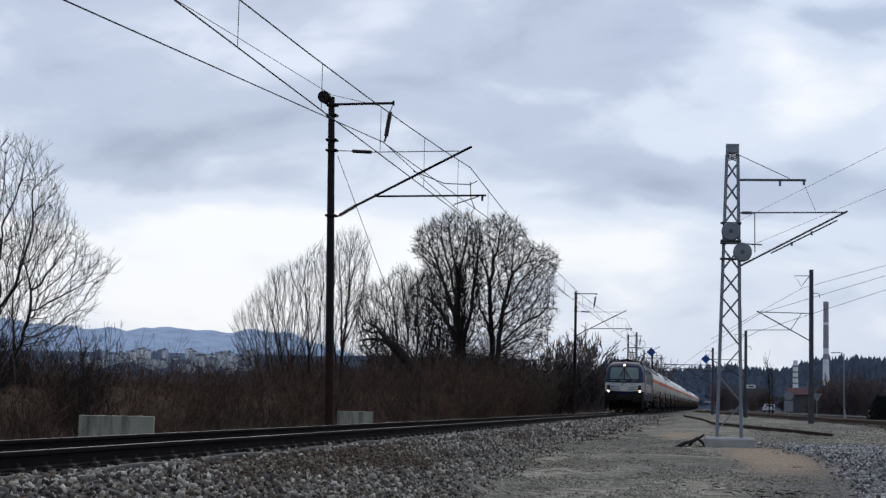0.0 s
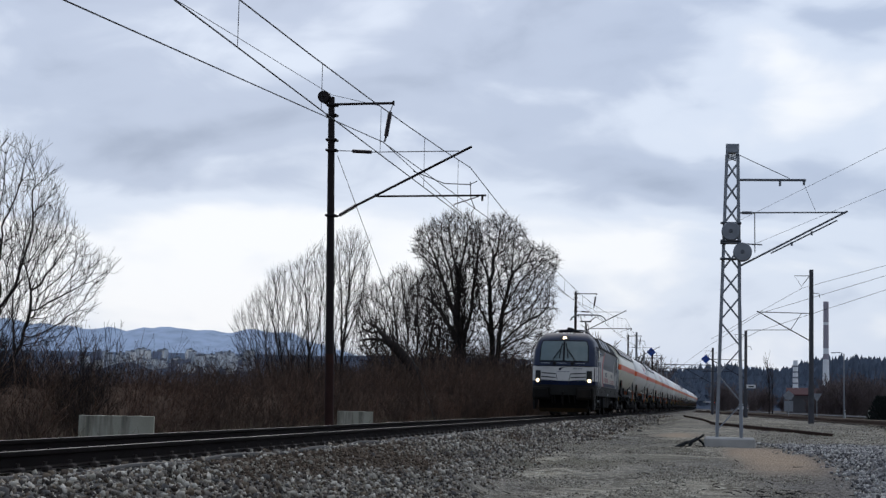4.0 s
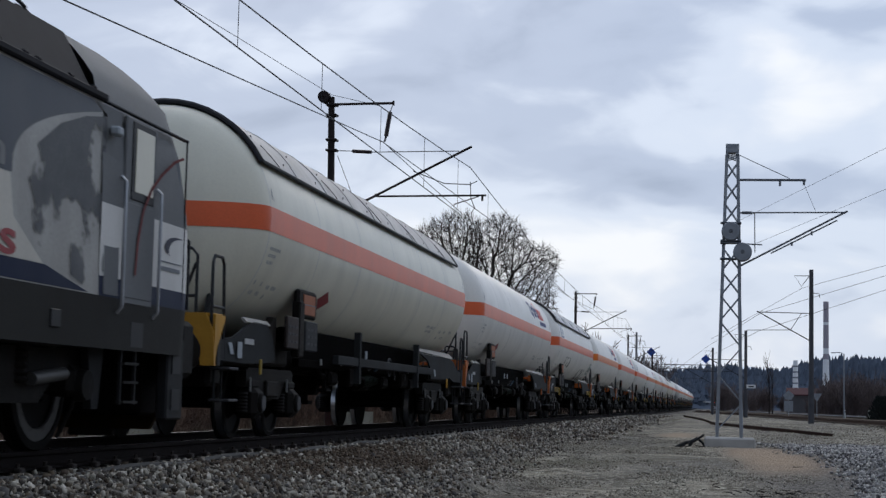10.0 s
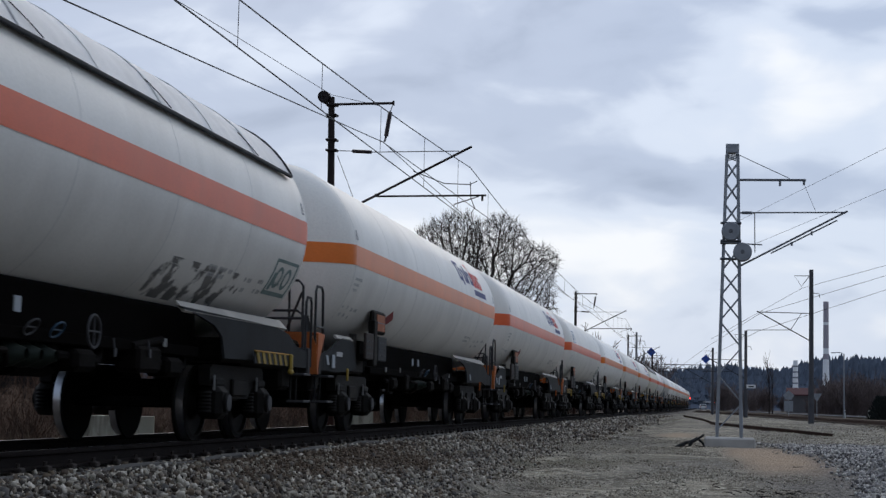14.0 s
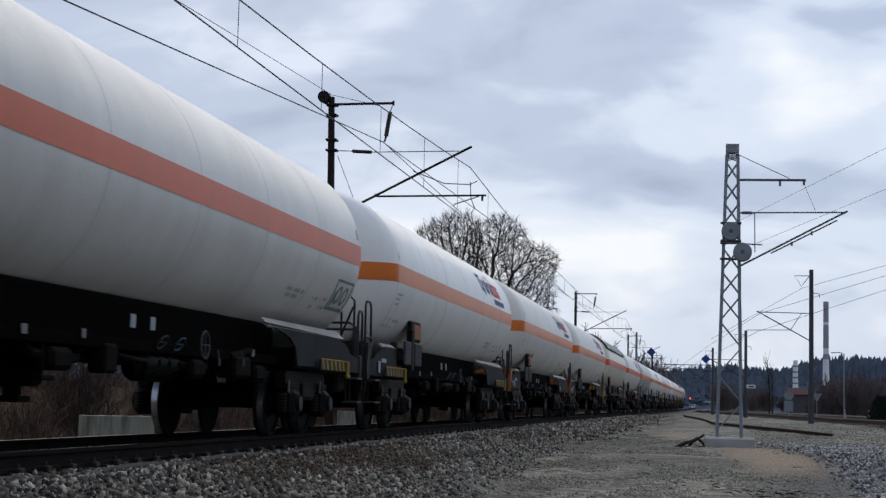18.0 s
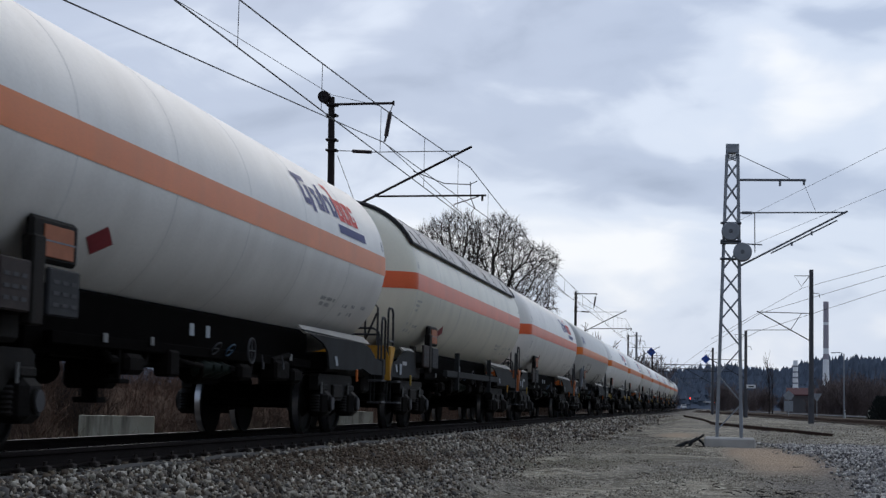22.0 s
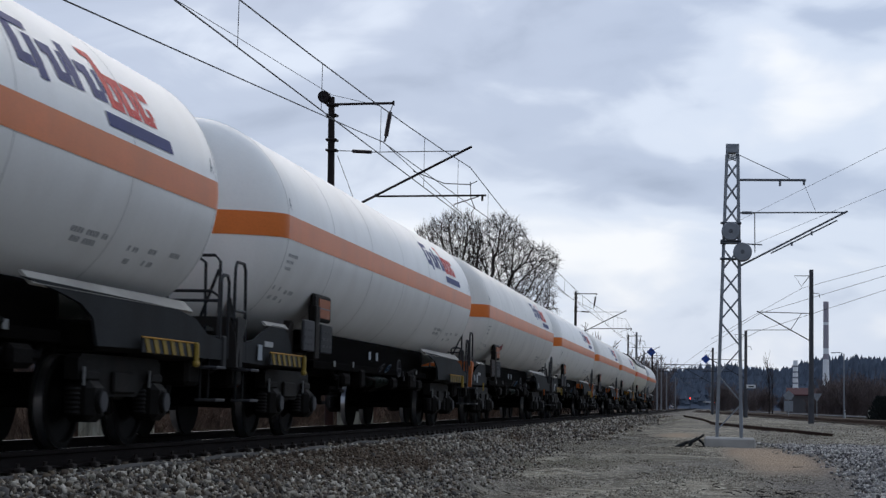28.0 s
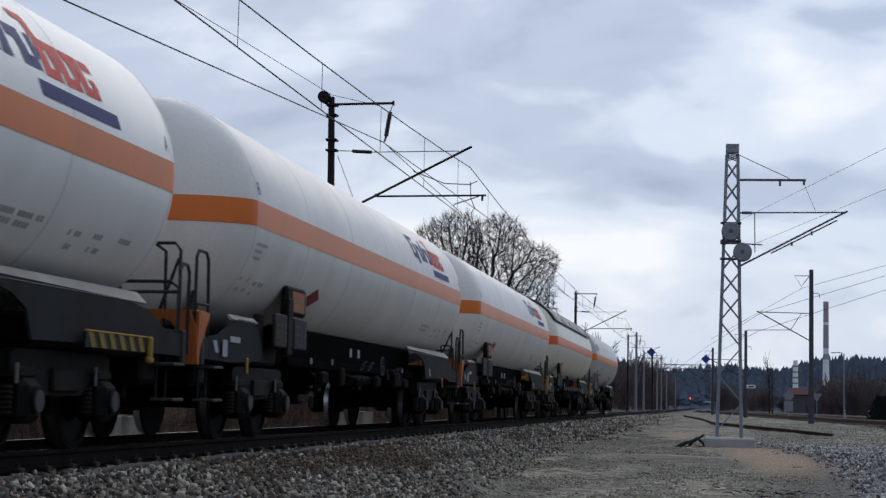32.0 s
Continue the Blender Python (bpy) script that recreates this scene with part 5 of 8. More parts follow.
# unseen banks behind and beside the camera, added to close the place and dim side light
ridge("backdrop_wood_behind", "unseen brown bank behind the viewpoint, added to dim side light", 400, -400, -130, -8, lambda x: 13 + 3 * noise.noise(Vector((x * 0.08, 1, 3))), M_litter, 120)
s = Shape()
s.patch(lambda u, v: (70 + 8 * (1 - v), -130 + 330 * u, -2 + (13 + 3 * noise.noise(Vector((u * 26, 1, 3)))) * v ** 0.8), 120, 6)
tagged(part("backdrop_wood_beside", s, M_litter, None, angle=180), "unseen brown bank beside the viewpoint, added to dim side light", "wood", kind="structure")

# ---- road with its furniture ----
M_road = mat("grey_asphalt", (0.05, 0.055, 0.065), 0.85, 0, 0.15, 0.5, 20)
s = Shape()
s.patch(lambda u, v: (road_x(40 + 520 * v) - 3.2 + 6.4 * u, 40 + 520 * v, -0.12), 2, 60)
tagged(part("road", s, M_road), "grey asphalt road beyond the side track", "road", kind="structure")
M_postwhite = mat("white_post_plastic", (0.70, 0.70, 0.68), 0.6)
for y in (160, 175, 200):
    ob = thing("marker_post", "short white road marker post", "post", pose(road_x(y) - 3.4 - 0.4, y, -0.3), "road marker posts")
    part("post", Shape().box(0, 0, 0.45, 0.16, 0.1, 0.9, 0.02), M_postwhite, ob)
    part("black_band", Shape().box(0, -0.003, 0.68, 0.165, 0.105, 0.16, 0.01), M_black, ob)


def sign_back(x, y, kind_):
    ob = thing("road_sign", "grey back of a road sign on its post", "sign", pose(x, y, -0.3))
    part("post", Shape().tube([(0, 0, 0), (0, 0, 2.3)], 0.04, 8), M_galv, ob)
    if kind_ == "double":
        part("panel", Shape().prism([(0, 2.55), (0.5, 2.1), (0.25, 1.7), (-0.25, 1.7), (-0.5, 2.1)], "y", -0.02, 0.02), M_galv, ob)
        part("panel", Shape().box(0, 0, 1.1, 0.8, 0.03, 0.95, 0.01), M_galv, ob)
    else:
        part("panel", Shape().prism([(-0.45, 2.3), (0.45, 2.3), (0.0, 1.55)], "y", -0.02, 0.02), M_galv, ob)


sign_back(13.5, 150, "double")
sign_back(16.0, 150, "yield")
ob = thing("street_lamp", "thin grey street lamp beside the road", "lamp", pose(19.9, 170, -0.3))
part("post", Shape().tube([(0, 0, 0), (0, 0, 6.6), (-0.5, 0, 6.75), (-0.9, 0, 6.72)], 0.07, 8, 0.04), M_galv, ob)
part("lamp_head", Shape().box(-1.05, 0, 6.7, 0.5, 0.2, 0.1, 0.03), M_galv, ob)
board = part("board", Shape().box(0.45, -0.25, 2.7, 0.75, 0.03, 0.3, 0.01), M_white_sign, board_mast, "small white board")
part("bar_mark", Shape().box(0.45, -0.268, 2.7, 0.45, 0.005, 0.1), M_black, board)
# chimney and tower colours carry the haze of their distance
M_chim = mat("hazy_grey_chimney", (0.38, 0.35, 0.40), 0.9, 0, 0.1, 0.1, 1)
M_chimw = mat("hazy_white_chimney", (0.85, 0.87, 0.90), 0.9, 0, 0.1, 0.1, 1)
ob = thing("chimney", "tall hazy chimney with pale bands", "chimney", pose(52.5, 700, 0.2) @ Matrix.Scale(0.583, 4))
part("lower_shaft", Shape().tube([(0, 0, -2), (0, 0, 37)], 3.0, 20, 2.1), M_chimw, ob)
part("band", Shape().tube([(0, 0, 37), (0, 0, 41)], 2.1, 20, 2.05), M_chim, ob)
part("band", Shape().tube([(0, 0, 41), (0, 0, 45)], 2.05, 20, 2.0), M_chimw, ob)
part("upper_shaft", Shape().tube([(0, 0, 45), (0, 0, 62)], 2.0, 20, 1.95), M_chim, ob)
part("band", Shape().tube([(0, 0, 62), (0, 0, 64)], 1.95, 20, 1.95), M_chimw, ob)
part("upper_shaft", Shape().tube([(0, 0, 64), (0, 0, 79)], 1.95, 20, 1.9), M_chim, ob)
ob = thing("plant_tower", "pale hazy works tower beyond the trees", "tower", pose(35.2, 600, 0.2) @ Matrix.Scale(0.6, 4))
part("shaft", Shape().tube([(0, 0, -2), (0, 0, 30)], 2.0, 8, 1.4), M_chimw, ob)
for i in range(6):
    part("gallery", Shape().lathe([(0, 1.95 - 0.08 * i), (0.8, 1.95 - 0.08 * i)], (0, 0, 9 + 3.4 * i), "z", 8), M_flatroof, ob)
M_redroof = mat("hazy_red_roof", (0.14, 0.035, 0.045), 0.9)
ob = thing("house", "low house with a dull red roof", "house", pose(29.5, 420, -0.5))
part("walls", Shape().box(0, 0, 1.6, 9, 7, 3.2), M_flat[1], ob)
part("roof", Shape().prism([(-5, 3.1), (5, 3.1), (3.8, 5.4), (-3.8, 5.4)], "y", -4, 4), M_redroof, ob)
for x in (-2.5, 2.5):
    part("window", Shape().box(x, -3.52, 1.7, 1.2, 0.05, 1.2), M_gasket0, ob)
# dark evergreen shrubs at the road
for x, y, h in ((22.2, 155, 2.2), (23.4, 158, 1.9)):
    rng = random.Random(int(x * 10))
    segs = []
    for _ in range(900):
        a, t = rng.uniform(0, 6.283), rng.random()
        r = 1.5 * math.sqrt(rng.random()) * (1 - 0.6 * t)
        p = (r * math.cos(a), r * math.sin(a), t * h)
        segs.append((*p, p[0] * 1.15, p[1] * 1.15, p[2] + 0.25, 0.06, 0.01))
    ob = thing("evergreen_bush", "dark rounded evergreen bush beside the road", "bush", pose(x, y, -0.4))
    part("foliage", bar_mesh("foliage", segs, M_evergreen), None, ob)
# low hall with a red roof beyond the road
ob = thing("storage_hall", "low hazy hall with a dark red roof beyond the road", "building", pose(25.2, 338, -0.4))
part("wall", Shape().box(0, 0, 1.9, 7.8, 8, 3.8), mat("dim_hall_wall", (0.10, 0.095, 0.10), 0.9, 0, 0.15, 0.3, 3), ob)
part("roof", Shape().prism([(-4.3, 3.7), (4.3, 3.7), (4.3, 3.9), (0, 5.3), (-4.3, 3.9)], "x", -4.1, 4.1), mat("dark_red_roof_sheet", (0.06, 0.018, 0.024), 0.8, 0, 0.15), ob)
# signals at the far crossing
for x, y, z, lit in ((-0.45, 470, 3.0, True), (6.4, 335, 1.45, False)):
    ob = thing("track_signal", "red-lit signal beside the far track" if lit else "dark signal with a pale arm by the crossing", "signal", pose(x, y, -0.4))
    part("post", Shape().tube([(0, 0, 0), (0, 0, z + 0.4)], 0.06, 8), M_pole_dark, ob)
    part("head", Shape().box(0, 0, z + 0.4, 0.4, 0.2, 0.7, 0.05), M_black, ob)
    part("lamp_lens", Shape().lathe([(-0.16, 0.0), (-0.14, 0.13), (-0.1, 0.16)], (0, 0, z + 0.4), "y", 12), M_red_lamp0, ob, "lit red lamp")
    if not lit:
        part("arm", Shape().box(-1.1, 0, z + 0.55, 1.8, 0.06, 0.16, 0.02), M_postwhite, ob)
diamond(-6.1, 330, 11.4, 0.95)
diamond(4.85, 330, 10.2, 0.95)


# ---- car on the road ----
M_carwhite = mat("white_car_paint", (0.62, 0.62, 0.62), 0.3, 0, 0.05)
M_carglass = mat("dark_car_glass", (0.03, 0.035, 0.04), 0.1)
M_tail = mat("red_tail_lamp", (0.5, 0.03, 0.02), 0.4)
CAR = thing("car", "small white car driving away on the road", "car", pose(15.9, 285, -0.11))
body = Shape().prism([(-2.0, 0.35), (2.0, 0.35), (2.05, 0.75), (1.5, 0.9), (0.6, 0.98), (-0.1, 1.42), (-1.5, 1.42), (-1.95, 0.95), (-2.05, 0.6)], "x", -0.85, 0.85)
part("body", body, M_carwhite, CAR)
part("rear_window", Shape().prism([(-1.98, 0.98), (-1.56, 1.36), (-1.50, 1.36), (-1.92, 0.98)], "x", -0.68, 0.68), M_carglass, CAR)
for k in (-1, 1):
    part("side_window", Shape().prism([(-1.4, 1.0), (0.35, 1.0), (-0.15, 1.34), (-1.3, 1.34)], "x", k * 0.852, k * 0.86), M_carglass, CAR)
    part("tail_lamp", Shape().box(k * 0.7, -2.03, 0.78, 0.2, 0.05, 0.22), M_tail, CAR)
    for y in (-1.25, 1.3):
        part("wheel", Shape().lathe([(k * 0.62, 0.0), (k * 0.62, 0.31), (k * 0.84, 0.31), (k * 0.84, 0.0)], (0, y, 0.31), "x", 16), M_black, CAR)


# ---- ballast stones, sleepers and scraps ----
def broken_stone(name, tones):
    """Stone whose pieces take one of several tones, with a little grain."""
    m = mat(name, (0.3, 0.29, 0.26), 0.95, 0, 0.2, 30, 160, 0.3, spec=0.05)
    tones = [(r * 1.05, g, b * 0.94) for r, g, b in tones]
    n, l = m.node_tree.nodes, m.node_tree.links
    g, rp, mx = n.new("ShaderNodeNewGeometry"), n.new("ShaderNodeValToRGB"), n.new("ShaderNodeMix")
    rp.color_ramp.interpolation = "CONSTANT"
    e = rp.color_ramp.elements
    e[0].position, e[0].color = 0.0, (*tones[0], 1)
    e[1].position, e[1].color = 1 - 1 / len(tones), (*tones[-1], 1)
    for i, c in enumerate(tones[1:-1]):
        e.new((i + 1) / len(tones)).color = (*c, 1)
    l.new(g.outputs["Random Per Island"], rp.inputs[0])
    mx.data_type, mx.blend_type = "RGBA", "MULTIPLY"
    mx.inputs["Factor"].default_value = 1.0
    b = n["Principled BSDF"]
    old = b.inputs["Base Color"].links[0].from_socket
    gain = n.new("ShaderNodeHueSaturation")
    gain.inputs["Saturation"].default_value, gain.inputs["Value"].default_value = 0.0, 3.4
    l.new(old, gain.inputs["Color"])
    l.new(gain.outputs[0], mx.inputs["A"])
    l.new(rp.outputs[0], mx.inputs["B"])
    l.new(mx.outputs["Result"], b.inputs["Base Color"])
    return m


M_stone = broken_stone("pale_ballast_stone", [(0.07, 0.064, 0.06), (0.17, 0.14, 0.11), (0.38, 0.365, 0.32), (0.14, 0.137, 0.137), (0.50, 0.48, 0.43), (0.21, 0.195, 0.18), (0.09, 0.078, 0.07), (0.33, 0.295, 0.25), (0.11, 0.09, 0.075), (0.60, 0.58, 0.53)])
M_clod = broken_stone("brown_earth_clods", [(0.05, 0.039, 0.031), (0.13, 0.10, 0.078), (0.08, 0.062, 0.049), (0.22, 0.18, 0.145)])
M_stone_dark = broken_stone("dark_coarse_stone", [(0.10, 0.10, 0.105), (0.21, 0.21, 0.22), (0.40, 0.40, 0.40), (0.25, 0.25, 0.26), (0.56, 0.56, 0.54)])
M_pebble = broken_stone("pale_path_pebbles", [(0.20, 0.19, 0.165), (0.34, 0.325, 0.28), (0.27, 0.25, 0.21), (0.46, 0.44, 0.385), (0.15, 0.138, 0.115), (0.38, 0.36, 0.31)])
PHI = (1 + 5 ** 0.5) / 2
ICO = np.array([(-1, PHI, 0), (1, PHI, 0), (-1, -PHI, 0), (1, -PHI, 0), (0, -1, PHI), (0, 1, PHI), (0, -1, -PHI), (0, 1, -PHI), (PHI, 0, -1), (PHI, 0, 1), (-PHI, 0, -1), (-PHI, 0, 1)]) / 1.9
ICF = np.array([(0, 11, 5), (0, 5, 1), (0, 1, 7), (0, 7, 10), (0, 10, 11), (1, 5, 9), (5, 11, 4), (11, 10, 2), (10, 7, 6), (7, 1, 8), (3, 9, 4), (3, 4, 2), (3, 2, 6), (3, 6, 8), (3, 8, 9), (4, 9, 5), (2, 4, 11), (6, 2, 10), (8, 6, 7), (9, 8, 1)])


def stones(name, label, material, places):
    """Broken stones as one mass: rows of x, y, z, size."""
    g = np.random.default_rng(len(places))
    a = np.array(places)
    n = len(a)
    v = np.repeat(ICO[None], n, 0) * g.choice([0.5, 0.8, 1.0, 1.3], (n, 12, 1))
    v *= g.uniform(0.5, 1.35, (n, 1, 3))
    t = g.uniform(0, 6.283, n)
    c, s_ = np.cos(t)[:, None], np.sin(t)[:, None]
    x, y = v[:, :, 0] * c - v[:, :, 1] * s_, v[:, :, 0] * s_ + v[:, :, 1] * c
    v = np.stack([x, y, v[:, :, 2]], 2) * a[:, None, 3:4] * 0.5 + a[:, None, 0:3]
    f = (ICF[None] + (np.arange(n) * 12)[:, None, None]).reshape(-1, 3)
    me = bpy.data.meshes.new(name)
    me.vertices.add(n * 12)
    me.vertices.foreach_set("co", v.ravel())
    me.loops.add(f.size)
    me.loops.foreach_set("vertex_index", f.ravel().astype(np.int32))
    me.polygons.add(len(f))
    me.polygons.foreach_set("loop_start", np.arange(0, f.size, 3, dtype=np.int32))
    me.update(calc_edges=True)
    me.materials.append(material)
    tagged(new(name, me), label, "stones", kind="stuff")


def lay_stones():
    rng, a, b = random.Random(9), [], []
    while len(a) < 33000:
        y = 9 + 62 * rng.random() ** 1.7
        x = 0.95 + 3.7 * rng.random() ** 0.9
        if x > 1.15:
            d = zones(x, y)[1]
            if rng.random() < d * 1.06:
                continue
        if rng.random() < smooth01(2.4, 4.4 - 1.2 * smooth01(20, 30, y), x + 0.6 * noise.noise(Vector((x, y * 0.5, 4)))):
            continue
        z = ground_z(x, y)
        a.append((x, y, z + rng.uniform(-0.015, 0.035), 0.024 + 0.062 * rng.random() ** 1.5))
    while len(a) < 43000:
        # the bank farther off, up to the second mast
        y = 52 + 80 * rng.random() ** 1.2
        x = 1.0 + 2.9 * rng.random()
        if rng.random() < smooth01(2.3, 3.9, x + 0.7 * noise.noise(Vector((x, y * 0.3, 4)))) or noise.noise(Vector((x * 0.8, y * 0.25, 11))) < -0.22:
            continue
        a.append((x, y, ground_z(x, y) + rng.uniform(-0.01, 0.05), 0.05 + 0.09 * rng.random() ** 1.5))
    p = []
    while len(p) < 27000:
        x, y = rng.uniform(1.6, 9.0), 16 + 48 * rng.random() ** 1.3
        if rng.random() > 0.35 + 1.7 * noise.noise(Vector((x * 0.9, y * 0.4, 6))) or zones(x, y)[2] > 0.25:
            continue
        p.append((x, y, ground_z(x, y) + 0.003, rng.uniform(0.015, 0.052)))
    while len(p) < 32000:
        x, y = rng.uniform(8.5, 17.0), rng.uniform(44, 85)
        p.append((x, y, ground_z(x, y) + 0.006, rng.uniform(0.03, 0.07)))
    stones("path_pebbles", "pale small pebbles scattered over the path", M_pebble, p)
    while len(b) < 15000:
        x, y = rng.uniform(8.2, 13.5), 25 + 28 * rng.random()
        if rng.random() > zones(x, y)[3] * 1.0 * (1 - 0.9 * zones(x, y)[2]):
            continue
        b.append((x, y, ground_z(x, y) + 0.015, rng.uniform(0.04, 0.10)))
    while len(b) < 15001:
        x, y = 2.0 + rng.random() * 7, 24 + 20 * rng.random()
        b.append((x, y, ground_z(x, y) + 0.004, rng.uniform(0.02, 0.05)))
    c = []
    while len(c) < 6500:
        x, y = rng.uniform(1.15, 2.5), 11 + 45 * rng.random() ** 1.4
        if rng.random() < zones(x, y)[1] * 1.1:
            c.append((x, y, ground_z(x, y) + 0.004, rng.uniform(0.015, 0.055)))
    stones("dirt_clods", "brown clods of earth on the bank", M_clod, c)
    stones("ballast_stones", "pale broken ballast stones on the bank", M_stone, a)
    stones("coarse_stones", "dark blue-grey coarse stones in a low heap", M_stone_dark, b)


lay_stones()
M_sleeper_c = mat("stained_concrete_sleeper", (0.085, 0.076, 0.068), 0.9, 0, 0.25, 3, 40, 0.4, dirt=(0.06, 0.048, 0.038), dirt_amount=0.7, random_var=0.18)
sl = Shape().prism([(-0.14, -0.42), (0.14, -0.42), (0.115, -0.195), (-0.115, -0.195)], "x", -1.27, 1.27).mesh("sleeper", M_sleeper_c)
for i in range(300):
    part("sleeper", sl, None, main_track).matrix_basis = pose(0, 9 + i * 0.6, 0)
rest = Shape()
for i in range(300):
    rest.box(0, 189 + i * 0.6, -0.3, 2.54, 0.26, 0.21)
tagged(part("sleepers", rest, M_sleeper_c, main_track), kind="stuff")
clip = Shape().box(-0.12, 0, -0.165, 0.07, 0.11, 0.055, 0.012).box(0.12, 0, -0.165, 0.07, 0.11, 0.055, 0.012).tube([(0.1, 0, -0.15), (0.1, 0, -0.10)], 0.02, 6).mesh("rail_clip", M_fasten)
for i in range(150):
    part("rail_clip", clip, None, main_track).matrix_basis = pose(0.7535, 9 + i * 0.6, 0)
for i in range(100):
    part("rail_clip", clip, None, main_track).matrix_basis = pose(-0.7535, 9 + i * 0.6, 0)
rest = Shape()
for i in range(330):
    y = 62 + i * 0.65
    rest.box(side_track_x(y), y, -0.29, 2.5, 0.26, 0.2)
tagged(part("sleepers", rest, M_sleeper_c, side_track), kind="stuff")
ob = thing("scrap_root", "black tangled scrap beside the foundation", "scrap", pose(6.35, 48.4, -0.68))
for pts in ([(-0.5, 0, 0.0), (-0.2, 0.1, 0.16), (0.1, 0, 0.24), (0.35, 0, 0.42)], [(-0.1, 0, 0.15), (0.15, 0.1, 0.3), (0.3, 0, 0.2), (0.4, 0, 0.02)], [(-0.9, 0, -0.12), (-0.4, 0, -0.08), (-0.2, 0, 0.12)], [(0.0, 0, 0.2), (-0.1, 0, 0.05), (-0.25, 0, -0.02)]):
    part("limb", Shape().tube(pts, 0.06, 6, 0.03), M_black, ob)

def debris():
    """Dark twigs and scraps strewn over the path."""
    rng, segs = random.Random(15), []
    for cx, cy, n, sp in ((8.1, 29.2, 40, 0.45), (7.3, 30.5, 14, 0.7), (6.2, 47.6, 10, 0.4), (5.2, 34.0, 5, 1.0), (8.6, 38.5, 8, 0.9), (3.4, 27.0, 6, 0.8)):
        for _ in range(n):
            x, y = cx + rng.gauss(0, sp), cy + rng.gauss(0, sp * 1.3)
            a, l = rng.uniform(0, 6.283), rng.uniform(0.05, 0.28)
            z = ground_z(x, y) + 0.015
            segs.append((x, y, z, x + l * math.cos(a), y + l * math.sin(a), z + rng.uniform(-0.01, 0.05), 0.009, 0.004))
    tagged(new("twig_litter", bar_mesh("twig_litter", segs, M_bark, 4)), "dark broken twigs strewn on the path", "twigs", kind="stuff")


debris()


# ---- train materials ----
M_tank = mat("white_tank_paint", (0.80, 0.775, 0.725), 0.36, 0, 0.10, 0.6, 30, 0.0, dirt=(0.46, 0.43, 0.38), dirt_amount=0.35, spec=0.36)
M_tank_clean = mat("clean_white_tank_paint", (0.90, 0.885, 0.85), 0.34, 0, 0.04, 0.8, 30, 0.0, dirt=(0.58, 0.55, 0.50), dirt_amount=0.3, spec=0.36)
M_band_amber = mat("amber_band_paint", (0.78, 0.20, 0.04), 0.36, 0, 0.1, 1.2, 40, dirt=(0.46, 0.17, 0.06), dirt_amount=0.4, spec=0.28)
M_tank_cream = mat("cream_tank_paint", (0.74, 0.70, 0.575), 0.33, 0, 0.06, 0.8, 30, 0.0, dirt=(0.42, 0.40, 0.33), dirt_amount=0.45, spec=0.4)
M_tank_grey = mat("light_grey_tank_paint", (0.43, 0.43, 0.41), 0.31, 0, 0.06, 0.8, 30, 0.0, dirt=(0.36, 0.35, 0.33), dirt_amount=0.45, spec=0.4)
M_band = mat("orange_band_paint", (0.78, 0.145, 0.055), 0.36, 0, 0.1, 1.2, 40, dirt=(0.46, 0.15, 0.08), dirt_amount=0.4, spec=0.28)
M_seam = mat("weld_seam", (0.62, 0.61, 0.58), 0.5, 0, 0.1)
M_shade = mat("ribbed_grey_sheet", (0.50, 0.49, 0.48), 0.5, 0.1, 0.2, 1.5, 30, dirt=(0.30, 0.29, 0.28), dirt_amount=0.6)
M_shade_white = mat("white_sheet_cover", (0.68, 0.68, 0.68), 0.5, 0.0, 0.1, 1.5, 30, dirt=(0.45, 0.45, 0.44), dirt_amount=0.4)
M_edge = mat("dark_edge_strip", (0.03, 0.03, 0.035), 0.6)
M_frame = mat("dark_grey_frame_paint", (0.020, 0.0205, 0.022), 0.6, 0.0, 0.25, 2, 30, 0.2, dirt=(0.034, 0.028, 0.023), dirt_amount=0.7, spec=0.12)
M_saddle = mat("slate_saddle_paint", (0.034, 0.036, 0.038), 0.7, 0.0, 0.2, 2, 30, 0.1, dirt=(0.022, 0.02, 0.018), dirt_amount=0.7, spec=0.06)
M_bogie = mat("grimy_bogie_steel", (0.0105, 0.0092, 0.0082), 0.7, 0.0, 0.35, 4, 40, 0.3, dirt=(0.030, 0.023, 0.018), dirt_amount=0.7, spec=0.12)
# darker copy of the bogie steel, with the underframe's shade in its colour
M_under = mat("shade_dark_gear", (0.0060, 0.0050, 0.0045), 0.8, 0.0, 0.35, 4, 40, 0.3, dirt=(0.013, 0.010, 0.008), dirt_amount=0.6, spec=0.05)
# near-black base painted as the shade below the tanks
M_void = mat("black_void_shade", (0.0036, 0.0029, 0.0026), 0.9, 0.0, 0.3, 4, 40, 0.2, spec=0.02)
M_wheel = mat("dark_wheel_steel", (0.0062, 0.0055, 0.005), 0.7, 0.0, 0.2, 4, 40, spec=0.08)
M_tread = mat("bright_wheel_tread", (0.62, 0.62, 0.63), 0.3, 1.0, 0.05)
M_white_lip = mat("white_saddle_paint", (0.48, 0.455, 0.41), 0.6, 0, 0.1, 2, 30, dirt=(0.20, 0.18, 0.16), dirt_amount=0.6, spec=0.05)
M_rustplate = mat("rusty_grey_plate", (0.045, 0.034, 0.031), 0.7, 0, 0.3, 4, 40)
M_dataplate = mat("dusty_grey_plate", (0.035, 0.036, 0.039), 0.7, 0, 0.25, 4, 40)
M_orange = mat("orange_step_paint", (0.50, 0.13, 0.03), 0.55, 0, 0.15, 3, 40, dirt=(0.2, 0.08, 0.03), dirt_amount=0.5)
M_orange_yel = mat("ochre_step_paint", (0.55, 0.28, 0.03), 0.55, 0, 0.15, 3, 40, dirt=(0.2, 0.1, 0.03), dirt_amount=0.5)
